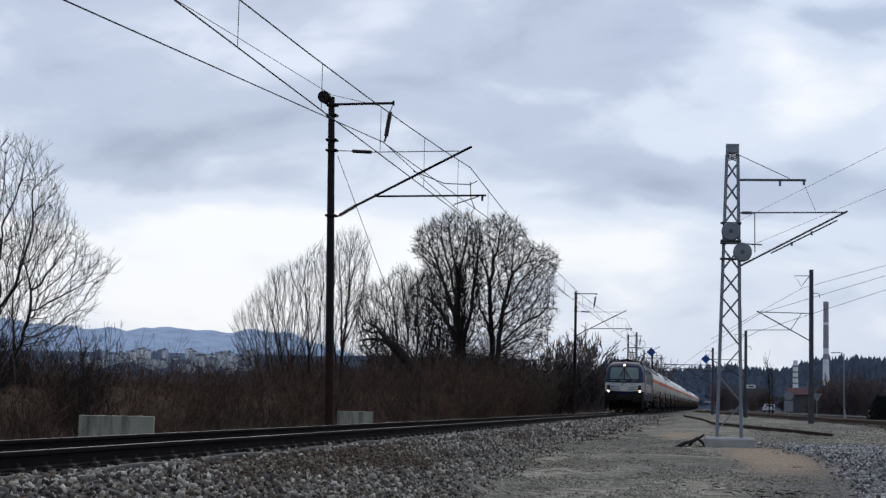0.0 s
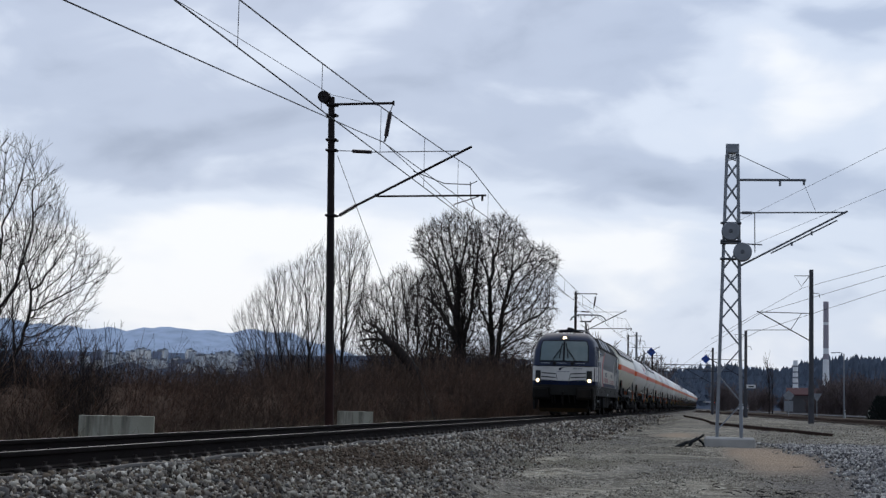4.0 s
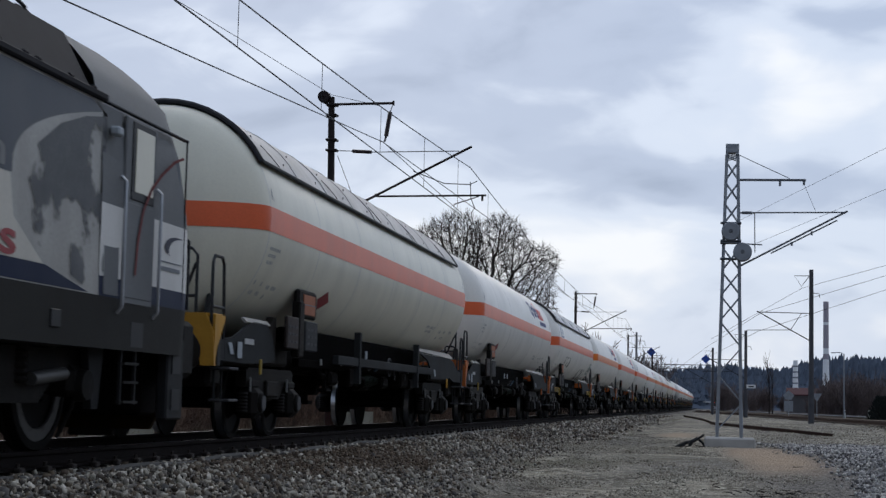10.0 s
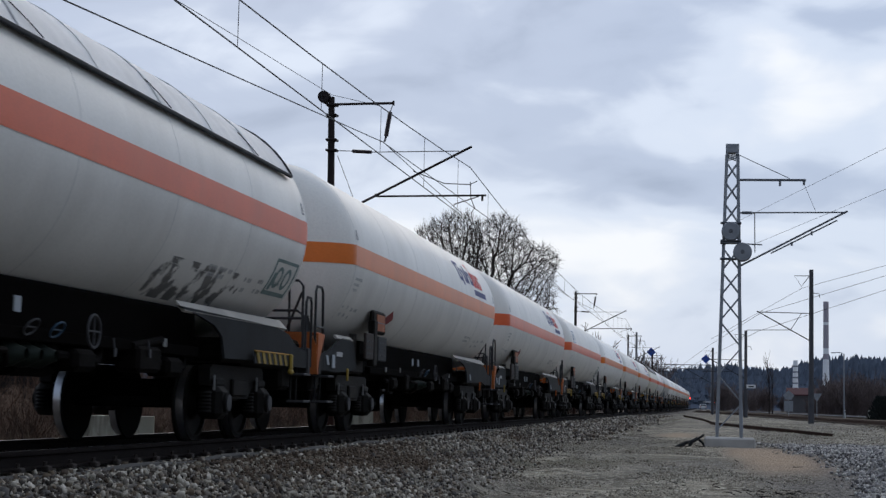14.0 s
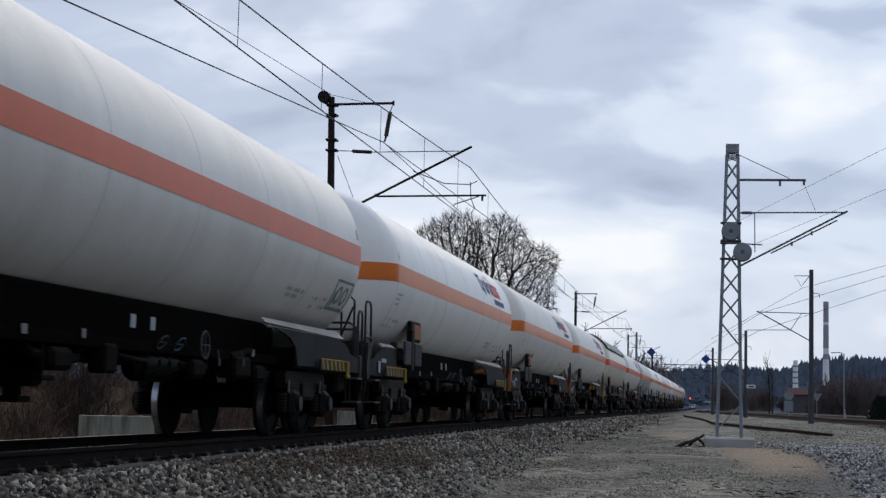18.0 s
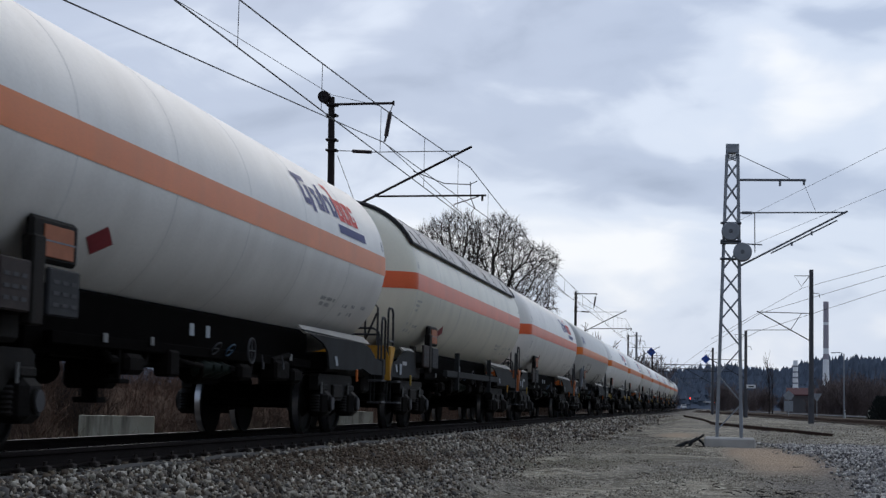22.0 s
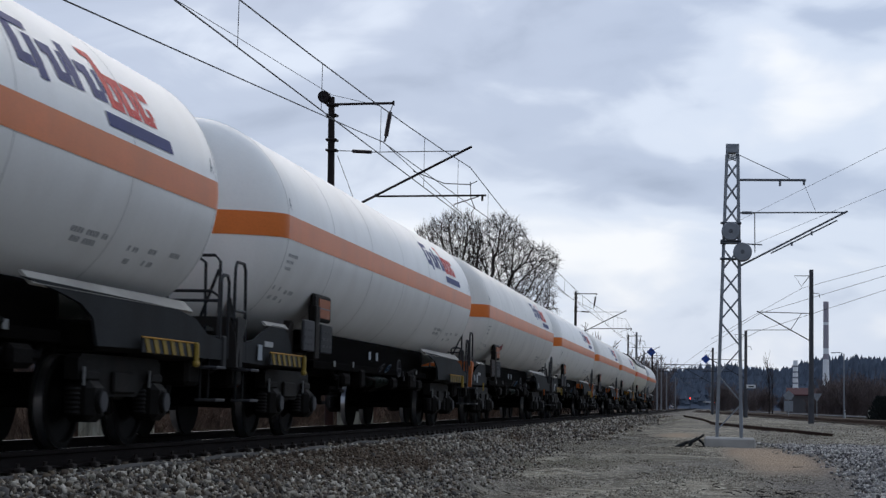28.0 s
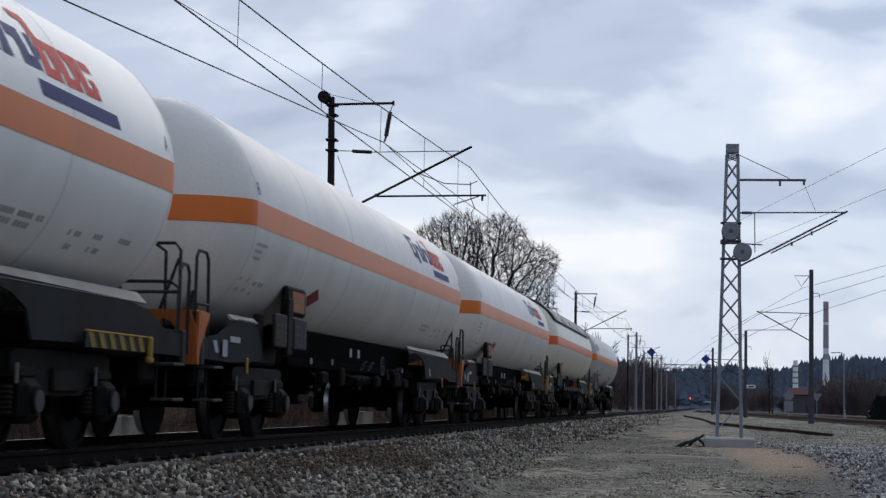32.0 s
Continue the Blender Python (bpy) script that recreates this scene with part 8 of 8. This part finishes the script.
def cab_details(loco, rear):
    def at(x, y, z):
        return (x, LEN - y if rear else y, z)
    sgn = -1 if rear else 1

    def face(u0, u1, z0, z1, off, nu=6, nv=3):
        """A field on the cab's front, lifted off it."""
        def fn(u, v):
            q = nose_point(u0 + (u1 - u0) * u, z0 + (z1 - z0) * v)
            return at(q[0], q[1] - off, q[2])
        return Shape().patch(fn, nu, nv)

    front = part("cab_front", cab_shell(1.62, 2.30, rear), M_cream if not rear else M_cream, loco, "pale white cab front")
    part("sill", cab_shell(0.96, 1.44, rear), M_sill, loco)
    part("blue_skirt", cab_shell(1.44, 1.625, rear), M_blue, loco, "dark blue skirt band")
    upper = part("cab_upper", cab_shell(2.30, 3.91, rear), M_dblue if not rear else M_midgrey, loco, "dark blue-grey cab upper body" if not rear else "grey cab upper body")
    surround = part("windscreen_surround", face(-0.72, 0.72, 2.50, 3.54, 0.006, 10, 8), M_gasket, upper)
    for u0, u1 in ((-0.69, -0.03), (0.03, 0.69)):
        part("windscreen", face(u0, u1, 2.57, 3.48, 0.014, 8, 8), M_screen, surround, "grey-green windscreen pane")
    for u0, u1 in ((-0.66, -0.40), (-0.22, 0.10), (0.34, 0.62)):
        part("chrome_strip", face(u0, u1, 2.435, 2.455, 0.012), M_paper, upper)
    for k in (-1, 1):
        a, b = nose_point(k * 0.37, 2.46), nose_point(k * 0.09, 3.12)
        t, e = nose_point(k * 0.055, 3.40), nose_point(k * 0.13, 2.70)
        o = 0.06
        part("wiper_arm", Shape().tube([at(a[0], a[1] - o, a[2]), at(b[0], b[1] - o, b[2])], 0.013, 5).tube([at(a[0] + 0.05 * k, a[1] - o, a[2]), at(b[0] + 0.03 * k, b[1] - o, b[2])], 0.009, 5), M_gasket, surround)
        part("wiper_blade", Shape().tube([at(t[0], t[1] - o, t[2]), at(b[0], b[1] - o, b[2]), at(e[0], e[1] - o, e[2])], 0.022, 5), M_gasket, surround)
        part("wiper_motor", Shape().box(*at(k * 0.42, nose_point(0.26, 2.45)[1] - 0.02, 2.43), 0.16, 0.1, 0.16, 0.03), M_gasket, upper)
    part("centre_post", face(-0.025, 0.025, 2.56, 3.5, 0.02), M_gasket, surround)
    # upper lamp in its field
    part("shadow_gap", face(-0.9, 0.9, 2.285, 2.335, 0.006, 16, 2), M_gasket, upper)
    part("lamp_field", face(-0.17, 0.17, 3.53, 3.74, 0.008), M_lampring, upper)
    q = nose_point(0.0, 3.63)
    top = part("top_lamp", Shape().lathe([(sgn * 0.0, 0.028), (sgn * -0.03, 0.03), (sgn * -0.03, 0.075), (sgn * 0.02, 0.09)], at(q[0], q[1] - 0.015, q[2]), "y", 20), M_lamp if not rear else M_lampring, upper, "lit round upper headlamp" if not rear else "")
    # grille slats
    for k in (-1, 1):
        def slope(u, z):
            return z - 0.05 * (1 - (abs(u) - 0.2) / 0.5)

        def band(u0, u1, z0, z1, off):
            def fn(u, v):
                uu = k * (u0 + (u1 - u0) * u)
                q = nose_point(uu, slope(uu, z0 + (z1 - z0) * v))
                return at(q[0], q[1] - off, q[2])
            return Shape().patch(fn, 6, 2)
        for z0, z1 in ((1.97, 2.015), (1.795, 1.84), (1.655, 1.68)):
            part("grille_gap", band(0.215, 0.645, z0, z1, 0.005), M_gasket, front)
        for z0, z1, m_ in ((1.845, 1.965, M_cream), (1.685, 1.79, M_cream), (1.50, 1.65, M_blue)):
            part("grille_slat", band(0.20 if z0 < 1.6 else 0.225, 0.635, z0, z1, 0.016), m_, front)
        part("lower_slat", band(0.2, 0.63, 1.56, 1.575, 0.02), M_gasket, front)
        part("panel_edge", Shape().tube([at(k * 0.335, nose_point(0.21, 1.96)[1] - 0.012, 1.96), at(k * 0.24, nose_point(0.15, 1.5)[1] - 0.012, 1.45)], 0.012, 5), M_gasket, front)
        # headlamp unit
        unit = part("headlamp_unit", face(k * 0.665, k * 0.82, 1.50, 2.10, 0.012), M_lampring, front)
        p = nose_point(k * 0.745, 1.64)
        part("headlamp", Shape().lathe([(sgn * -0.02, 0.025), (sgn * -0.04, 0.03), (sgn * -0.035, 0.075), (sgn * 0.03, 0.09)], at(p[0], p[1] - 0.02, p[2]), "y", 20), M_lamp if not rear else M_lampring, unit, "lit warm white headlamp" if not rear else "")
        p = nose_point(k * 0.745, 1.90)
        part("marker_lamp", Shape().lathe([(sgn * -0.03, 0.0), (sgn * -0.025, 0.07), (sgn * 0.03, 0.08)], at(p[0], p[1] - 0.02, p[2]), "y", 16), M_lampring, unit)
        if k > 0:
            part("corner_handrail", Shape().tube([at(k * 1.40, 0.12, 2.24), at(k * 1.44, 0.08, 2.2), at(k * 1.44, 0.08, 1.46)], 0.018, 6), M_gasket, front)
        # buffer casing and steps
        case = part("buffer_casing", Shape().box(*at(k * 1.02, -0.05, 1.04), 0.82, 0.42, 0.62, 0.06), M_bogie, loco)
        part("buffer_plate", Shape().box(*at(k * 1.0, -0.58, 1.04), 0.62, 0.06, 0.42, 0.025).box(*at(k * 1.0, -0.35, 1.04), 0.3, 0.3, 0.3, 0.04), M_bogie, case)
        stp = part("step_column", Shape().box(*at(k * 1.38, 0.36, 0.72), 0.12, 0.5, 0.86, 0.02), M_frame, loco)
        for z in (0.88, 0.5):
            part("step_hole", Shape().box(*at(k * 1.445, 0.36, z), 0.012, 0.26, 0.22), M_gasket, stp)
    # badge: a swoosh and a bar in place of the operator's mark
    sw = Shape()
    # a hook that is thick at its bend and runs out into a long thin tail
    hook_out = [(0.22, 0.09), (0.1, 0.09), (0.0, 0.085), (-0.1, 0.07), (-0.17, 0.04), (-0.2, 0.0), (-0.17, -0.04), (-0.08, -0.07)]
    hook_in = [(0.22, 0.084), (0.1, 0.075), (0.02, 0.058), (-0.04, 0.034), (-0.08, 0.008), (-0.095, -0.018), (-0.1, -0.045), (-0.08, -0.069)]
    hook_faces = [(i, i + 1, i + 9, i + 8) for i in range(7)]
    sw.add([at(x - 0.02, nose_point(abs(x), 2.2)[1] - 0.016, 2.165 + z) for x, z in hook_out + hook_in], hook_faces)
    part("badge_swoosh", sw, M_mark, front, "dark navy swoosh mark")
    for i in range(9):
        part("badge_bar", face(-0.19 + 0.042 * i, -0.165 + 0.042 * i, 2.03, 2.065, 0.008, 1, 1), M_ink, front)
    for i in range(6):
        part("number_bar", face(0.28 + 0.042 * i + (0.02 if i > 2 else 0), 0.31 + 0.042 * i + (0.02 if i > 2 else 0), 2.17, 2.22, 0.008, 1, 1), M_ink, front)
    for i in range(4):
        part("name_bar", face(-0.60 + 0.045 * i, -0.57 + 0.045 * i, 2.19, 2.22, 0.008, 1, 1), M_ink_faint, front)
    for u in (-0.66, -0.25, 0.2, 0.64):
        part("bolt", face(u - 0.008, u + 0.008, 2.265, 2.28, 0.012, 1, 1), M_gasket, front)
    # lower front
    part("coupler_beam", Shape().box(*at(0, 0.35, 0.88), 2.3, 0.5, 1.1, 0.03), M_under, loco)
    part("drawhook", Shape().box(*at(0, -0.1, 1.04), 0.1, 0.5, 0.14, 0.03).tube([at(0, -0.25, 1.0), at(0, -0.3, 0.75), at(0, -0.2, 0.5)], 0.04, 6), M_bogie, loco)
    for i, m in ((-0.55, M_orange_yel), (-0.42, M_reddull), (0.5, M_bogie), (-0.1, M_bogie), (0.25, M_bogie)):
        part("hose", Shape().tube([at(i, 0.02, 1.2), at(i, -0.12, 1.05), at(i + 0.06, -0.16, 0.6)], 0.028, 6), M_bogie, loco)
        part("hose_tap", Shape().box(*at(i, -0.02, 1.22), 0.07, 0.08, 0.07, 0.02), m, loco)
    pl = part("snow_plough", Shape().prism([(-1.1, 0.18), (1.1, 0.18), (1.2, 0.36), (-1.2, 0.36)], "y", *(sorted((at(0, 0.1, 0)[1], at(0, 0.18, 0)[1])))), M_yelldull, loco, "grimy dull yellow plough plate")
    part("plough_foot", Shape().box(*at(-0.45, 0.15, 0.14), 0.4, 0.1, 0.08, 0.015), M_bogie, pl)
    part("plough_foot", Shape().box(*at(0.45, 0.15, 0.14), 0.5, 0.1, 0.08, 0.015), M_bogie, pl)
    # door on each side
    for k in (-1, 1):
        d = part("cab_door", Shape().box(*at(k * 1.492, 1.78, 2.30), 0.03, 0.86, 1.80, 0.02), M_dblue if not rear else M_midgrey, loco, "cab door with a tall window")
        part("door_lower", Shape().box(*at(k * 1.503, 1.80, 1.92), 0.02, 0.80, 0.92, 0.01), M_midgrey if rear else M_lgrey, d)
        part("window_gasket", Shape().box(*at(k * 1.51, 1.74, 2.79), 0.014, 0.62, 0.76, 0.006), M_gasket, d)
        part("window_pane", Shape().box(*at(k * 1.518, 1.72, 2.80), 0.01, 0.50, 0.62, 0.004), M_cabwin, d, "cream blind behind the door window")
        for y in (1.3, 2.28) if k > 0 else ():
            part("handrail", Shape().tube([at(k * 1.5, y, 2.6), at(k * 1.55, y, 2.55), at(k * 1.55, y, 1.36), at(k * 1.5, y, 1.3)], 0.018, 7), M_chrome, loco, "steel grab rail")
        part("side_camera", Shape().box(*at(k * 1.54, 2.55, 2.98), 0.1, 0.14, 0.09, 0.02), M_paper, loco)
        part("panel_joint", Shape().box(*at(k * 1.497, 0.42, 2.4), 0.016, 0.012, 1.7), M_gasket, loco)
        part("panel_joint", Shape().box(*at(k * 1.47, 1.55, 3.24), 0.05, 2.4, 0.014), M_gasket, loco)
        part("step_recess", Shape().box(*at(k * 1.497, 1.72, 1.12), 0.012, 0.34, 0.24), M_gasket, loco)
        lad = part("cab_ladder", Shape().box(*at(k * 1.42, 1.54, 0.72), 0.03, 0.03, 0.55), M_frame, loco)
        part("stile", Shape().box(*at(k * 1.42, 1.92, 0.72), 0.03, 0.03, 0.55), M_frame, lad)
        for z in (0.84, 0.66, 0.47):
            part("rung", Shape().box(*at(k * 1.43, 1.73, z), 0.08, 0.38, 0.025), M_sill, lad)
        if True:
            swb = Shape()
            swb.add([at(k * 1.507, 0.77 + x * 1.3 * sgn, 2.06 + z * 1.3) for x, z in hook_out + hook_in], hook_faces)
            part("badge_swoosh", swb, M_mark, loco)
            part("badge_bar", Shape().box(*at(k * 1.506, 0.85, 1.90), 0.004, 0.7, 0.012).box(*at(k * 1.506, 0.86, 1.83), 0.004, 0.64, 0.04), M_ink, loco)


M_screen = mat("reflecting_windscreen", (0.13, 0.175, 0.175), 0.10, 0, 0.12, 0.8, 4, spec=0.7)


def locomotive():
    loco = thing("locomotive", "grey and dark blue electric locomotive with lit headlamps", "locomotive")
    for rear in (False, True):
        cab_details(loco, rear)
    # middle of the body
    y0, y1 = 2.74, LEN - 2.74
    part("side_sill", Shape().prism([(-1.5, 0.96), (1.5, 0.96), (1.5, 1.44), (-1.5, 1.44)], "y", y0, y1), M_sill, loco, "dark grey lower sill")
    part("body_sides", Shape().prism([(-1.5, 1.44), (1.5, 1.44), (1.47, 3.24), (-1.47, 3.24)], "y", y0, y1), M_lgrey, loco, "light grey body side")
    part("roof_slope", Shape().prism([(-1.42, 3.24), (1.42, 3.24), (1.08, 3.86), (0.9, 3.92), (-0.9, 3.92), (-1.08, 3.86)], "y", 6.25, y1 - 0.1), M_roof, loco, "grey sloping roof panels")
    part("roof_intake", Shape().prism([(-1.40, 3.24), (1.40, 3.24), (1.05, 3.84), (-1.05, 3.84)], "y", y0, 6.25), M_roofdark, loco, "dark roof air intake")
    for y in (2.8, 4.5, 6.22):
        part("roof_rib", Shape().prism([(1.36, 3.26), (1.42, 3.27), (1.09, 3.87), (1.02, 3.87)], "y", y - 0.04, y + 0.04), M_roofdark, loco)
    for y in (8.2, 10.7, 13.2):
        part("roof_joint", Shape().prism([(1.40, 3.26), (1.428, 3.27), (1.09, 3.874), (1.06, 3.86)], "y", y - 0.008, y + 0.008), M_roofdark, loco)
    part("roof_intake", Shape().prism([(1.30, 3.30), (1.42, 3.27), (1.10, 3.86), (1.0, 3.86)], "y", y1 - 2.2, y1 - 0.12), M_roofdark, loco, "dark roof air intake")
    gut = part("roof_edge_rail", Shape().box(1.49, (y0 + y1) / 2, 3.26, 0.07, y1 - y0, 0.07, 0.015).box(-1.49, (y0 + y1) / 2, 3.26, 0.07, y1 - y0, 0.07, 0.015), M_roofdark, loco, "dark rail along the roof edge")
    for i in range(24):
        part("rail_lug", Shape().box(1.5, y0 + 0.3 + i * 0.51 + 0.14 * math.sin(i * 2.3), 3.30, 0.04, 0.09, 0.035, 0.01), M_roofdark, gut)
    # painted fields of the side
    X = 1.497
    f = Shape()
    n = 18
    cy, cz = 7.5, 1.95
    outer = [(cy - 3.35 * math.cos(radians(a)) ** 0.9, cz + 1.24 * math.sin(radians(a))) for a in [88 * i / n for i in range(n + 1)]]
    outer = outer[::-1] + [(4.22, 1.85), (4.38, 1.7), (4.72, 1.44)]
    inner = [(cy - 2.82 * math.cos(radians(a)) ** 0.9, cz + 1.08 * math.sin(radians(a))) for a in [84 * i / n for i in range(n + 1)]]
    inner = inner[::-1] + [(4.74, 1.85), (4.88, 1.7), (5.22, 1.44)]
    k = len(outer)
    for k_ in (1, -1):
        f = Shape().add([(k_ * (X + 0.006 - 0.03 * smooth01(1.44, 3.24, z)), y, z) for y, z in outer + inner], [(i, i + 1, k + i + 1, k + i) for i in range(k - 1)])
        part("red_arc", f, M_arc, loco, "wide red arc painted on the side")

    def field(name, poly, m, label="", off=0.004):
        for k_ in (1, -1):
            part(name, Shape().add([(k_ * (X + off + 0.003 - 0.03 * smooth01(1.44, 3.24, z)), y, z) for y, z in poly], [tuple(range(len(poly)))]), m, loco, label)

    curve = [(13.25 - 0.05 * math.sin(i / 8 * math.pi) + 1.9 * (i / 8) ** 2, 2.28 + 0.85 * (i / 8) ** 0.8) for i in range(9)]
    field("slate_panel", [(4.95, 2.30), (13.25, 2.30)] + curve[1:] + [(14.9, 3.2), (7.1, 3.2), (6.1, 2.95), (5.4, 2.65)], M_dpanel, "slate blue upper panel")
    field("cream_panel", [(4.9, 1.62), (13.9, 1.62), (13.3, 1.95), (13.22, 2.29), (4.95, 2.29)], M_slogan, "pale cream slogan panel")
    field("blue_stripe", [(5.15, 1.45), (14.9, 1.45), (13.95, 1.615), (5.0, 1.615)], M_blue, "dark blue lower stripe")
    field("blue_stripe", [(2.75, 1.45), (3.6, 1.45), (3.1, 1.62), (2.75, 1.62)], M_blue)
    field("dark_corner", [(2.75, 2.72), (3.2, 2.84), (4.2, 2.93), (5.9, 2.96), (6.6, 3.2), (2.75, 3.2)], M_midgrey)
    field("land_shape", [(13.55, 1.80), (14.9, 1.47), (15.24, 1.47), (15.24, 3.10), (14.75, 3.02), (14.2, 2.86), (13.75, 2.62), (13.5, 2.35)], M_land, "faded darker shapes on the pale disc", 0.008)
    field("grey_rear_panel", [(15.25, 1.46), (15.62, 1.46), (15.62, 3.2), (14.95, 3.2), (15.25, 3.12)], M_midgrey, "mid grey panel before the rear door", 0.008)
    field("slate_wedge", [(16.62, 2.32), (17.46, 2.32), (17.30, 3.0), (16.95, 2.92), (16.62, 2.74)], M_dpanel, "slate wedge beside the rear door")
    stripe = [(15.98, 1.70), (16.03, 2.05), (16.14, 2.34), (16.35, 2.58), (16.62, 2.76), (17.0, 2.95), (17.28, 3.03)]
    for k_ in (1, -1):
        part("red_stripe", Shape().add([(k_ * 1.527, y, z) for y, z in stripe] + [(k_ * 1.527, y + 0.045, z - 0.02) for y, z in stripe], [(i, i + 1, i + 8, i + 7) for i in range(6)]), M_reddull, loco, "thin red line across the rear door")
    xt = X + 0.013
    for word, a, b, c, d, m in (("spoločná", 5.25, 8.25, 2.31, 2.66, M_faint), ("a", 9.82, 10.12, 2.33, 2.52, M_faint), ("common", 10.5, 13.1, 2.33, 2.52, M_faint), ("cesta", 5.97, 7.68, 1.96, 2.22, M_letgrey), ("road", 10.38, 11.82, 1.95, 2.24, M_letgrey),
                                ("k", 5.12, 5.42, 1.66, 1.93, M_letred), ("úspechu", 5.70, 8.32, 1.58, 1.98, M_letred), ("to", 9.82, 10.42, 1.63, 1.88, M_letred), ("success", 10.75, 13.35, 1.63, 1.84, M_letred)):
        side_text("slogan_word", word, a, b, c, d, xt - 0.03 * smooth01(1.44, 3.24, c), m, loco, label="painted slogan lettering", bold=0.022)
    for y, z, l in ((3.6, 1.28, 0.3), (4.5, 1.26, 0.5), (7.6, 1.27, 0.6), (8.6, 1.27, 1.6), (5.6, 1.29, 0.5), (12.0, 1.27, 0.3), (0.65, 1.1, 0.2), (1.0, 1.1, 0.25), (8.3, 1.52, 1.3)):
        part("stencil_bar", Shape().box(1.504, y + l / 2, z, 0.006, l, 0.03), M_stencil, loco)
    for i in range(4):
        part("small_plate", Shape().box(1.504, 8.2 + i * 0.17, 1.06, 0.006, 0.07, 0.1), M_paper, loco)
    for y in (0.9, 6.4, 6.9, 10.7, 11.2):
        part("jack_hole", Shape().lathe([(1.49, 0.075), (1.506, 0.08), (1.506, 0.0)], (0, y, 1.25), "x", 16), M_gasket, loco)
    for y in (4.2, 14.2):
        part("socket_box", Shape().box(1.5, y, 1.18, 0.03, 0.22, 0.16, 0.01), M_gasket, loco)
    # underfloor boxes
    for y, l, m in ((7.3, 0.7, M_equip), (8.3, 0.35, M_bogie), (8.8, 0.3, M_bogie), (9.55, 0.32, M_bogie), (10.2, 0.65, M_equip)):
        part("equipment_box", Shape().box(1.1, y, 0.66, 0.6, l, 0.56, 0.03), m, loco)
    part("transformer", Shape().box(0, 8.95, 0.62, 1.9, 3.6, 0.7, 0.05), M_bogie, loco)
    part("small_plate", Shape().box(1.27, 9.1, 0.66, 0.01, 0.16, 0.22), M_paper, loco)
    for y in (3.95, 14.0):
        loco_bogie(loco, y)
    for y in (5.9, 2.2, 12.0, 15.7):
        part("hanging_bracket", Shape().prism([(y - 0.2, 0.98), (y + 0.2, 0.98), (y + 0.1, 0.4), (y - 0.05, 0.4)], "x", 1.2, 1.28), M_frame, loco)
    # roof gear
    panto(loco, 2.9, False)
    panto(loco, 13.9, True)
    for y, dy in ((3.0, 1), (14.9, -1)):
        for i in range(4):
            yy = y + dy * i * 0.62
            part("cable_loop", Shape().tube([(0.75, yy, 3.92), (0.75, yy + 0.05, 4.08), (0.75, yy + dy * 0.3, 4.14), (0.75, yy + dy * 0.55, 4.08), (0.75, yy + dy * 0.62, 3.9)], 0.02, 8), M_gasket, loco, "black roof cable loop")
    for y in (5.9, 7.3, 12.2, 15.0):
        part("roof_box", Shape().box(0.55, y, 4.0, 0.35, 0.3, 0.2, 0.03), M_roofdark, loco)
        part("insulator", Shape().lathe([(3.9 + i * 0.03, 0.07 if i % 2 else 0.045) for i in range(9)], (0.3, y + 0.5, 0), "z", 10), M_insul, loco)
    part("roof_busbar", Shape().tube([(0.3, 4.0, 4.2), (0.3, 13.5, 4.2)], 0.018, 6), M_roofdark, loco)
    part("horn", Shape().tube([(-0.75, 1.35, 3.9), (-0.75, 1.33, 3.99)], 0.03, 8, 0.02), M_gasket, loco)
    return loco


LOCO = locomotive()
LOCO.matrix_basis = pose(0, 24.5, 0)


# ---- what moves ----
def train_at(t):
    """Where the leading headlamps stand along the track at t seconds."""
    s = 24.513 - 12.82 * (t - 8) - 0.5 * 0.0415 * (t - 8) ** 2
    if t > 9:
        u = t - 9
        s += -0.024711 * u ** 2 - 0.00022563 * u ** 3 + 0.000008475 * u ** 4
    return s


def motions():
    times = [i for i in range(33)]
    rows = [(t, train_at(t)) for t in times]
    walk(LOCO, [(t, pose(0, y, 0)) for t, y in rows])
    for wagon, off in TRAIN:
        walk(wagon, [(t, pose(0, y + off, 0)) for t, y in rows])
    walk(CAR, [(t, pose(15.9 - 0.9 * t, 285 + 12 * t, -0.11, 0, 0, 4.3)) for t in times])
    # wheels turn as they roll; the wagons' wheels are turned while they pass in front
    for w in LOCO_WHEELS:
        x, y, z = w.matrix_basis.translation
        walk(w, [(i / 30, pose(x, y, z, math.degrees((train_at(i / 30) - train_at(0)) / 0.62) % 360)) for i in range(961)])
    for wagon, off in TRAIN:
        for w in [o for o in wagon.children_recursive if o.name.startswith("wheelset")]:
            x, y, z = w.matrix_basis.translation
            near = [i / 30 for i in range(961) if 8 < train_at(i / 30) + off + y < 36]
            turns = [(t, math.degrees((train_at(t) - train_at(near[0] if near else 0)) / 0.46) % 360) for t in near]
            rows_ = [(0.0, 0.0)] + [q for q in turns if q[0] > 0.04] + [(32.05, turns[-1][1] if turns else 0.0)]
            rows_ = [(t, pose(x, y, z, a)) for t, a in rows_ if t <= 32.0 or t == rows_[-1][0]]
            rows_[-1] = (32.0 if rows_[-2][0] < 31.95 else 32.05, rows_[-1][1])
            walk(w, rows_)


motions()
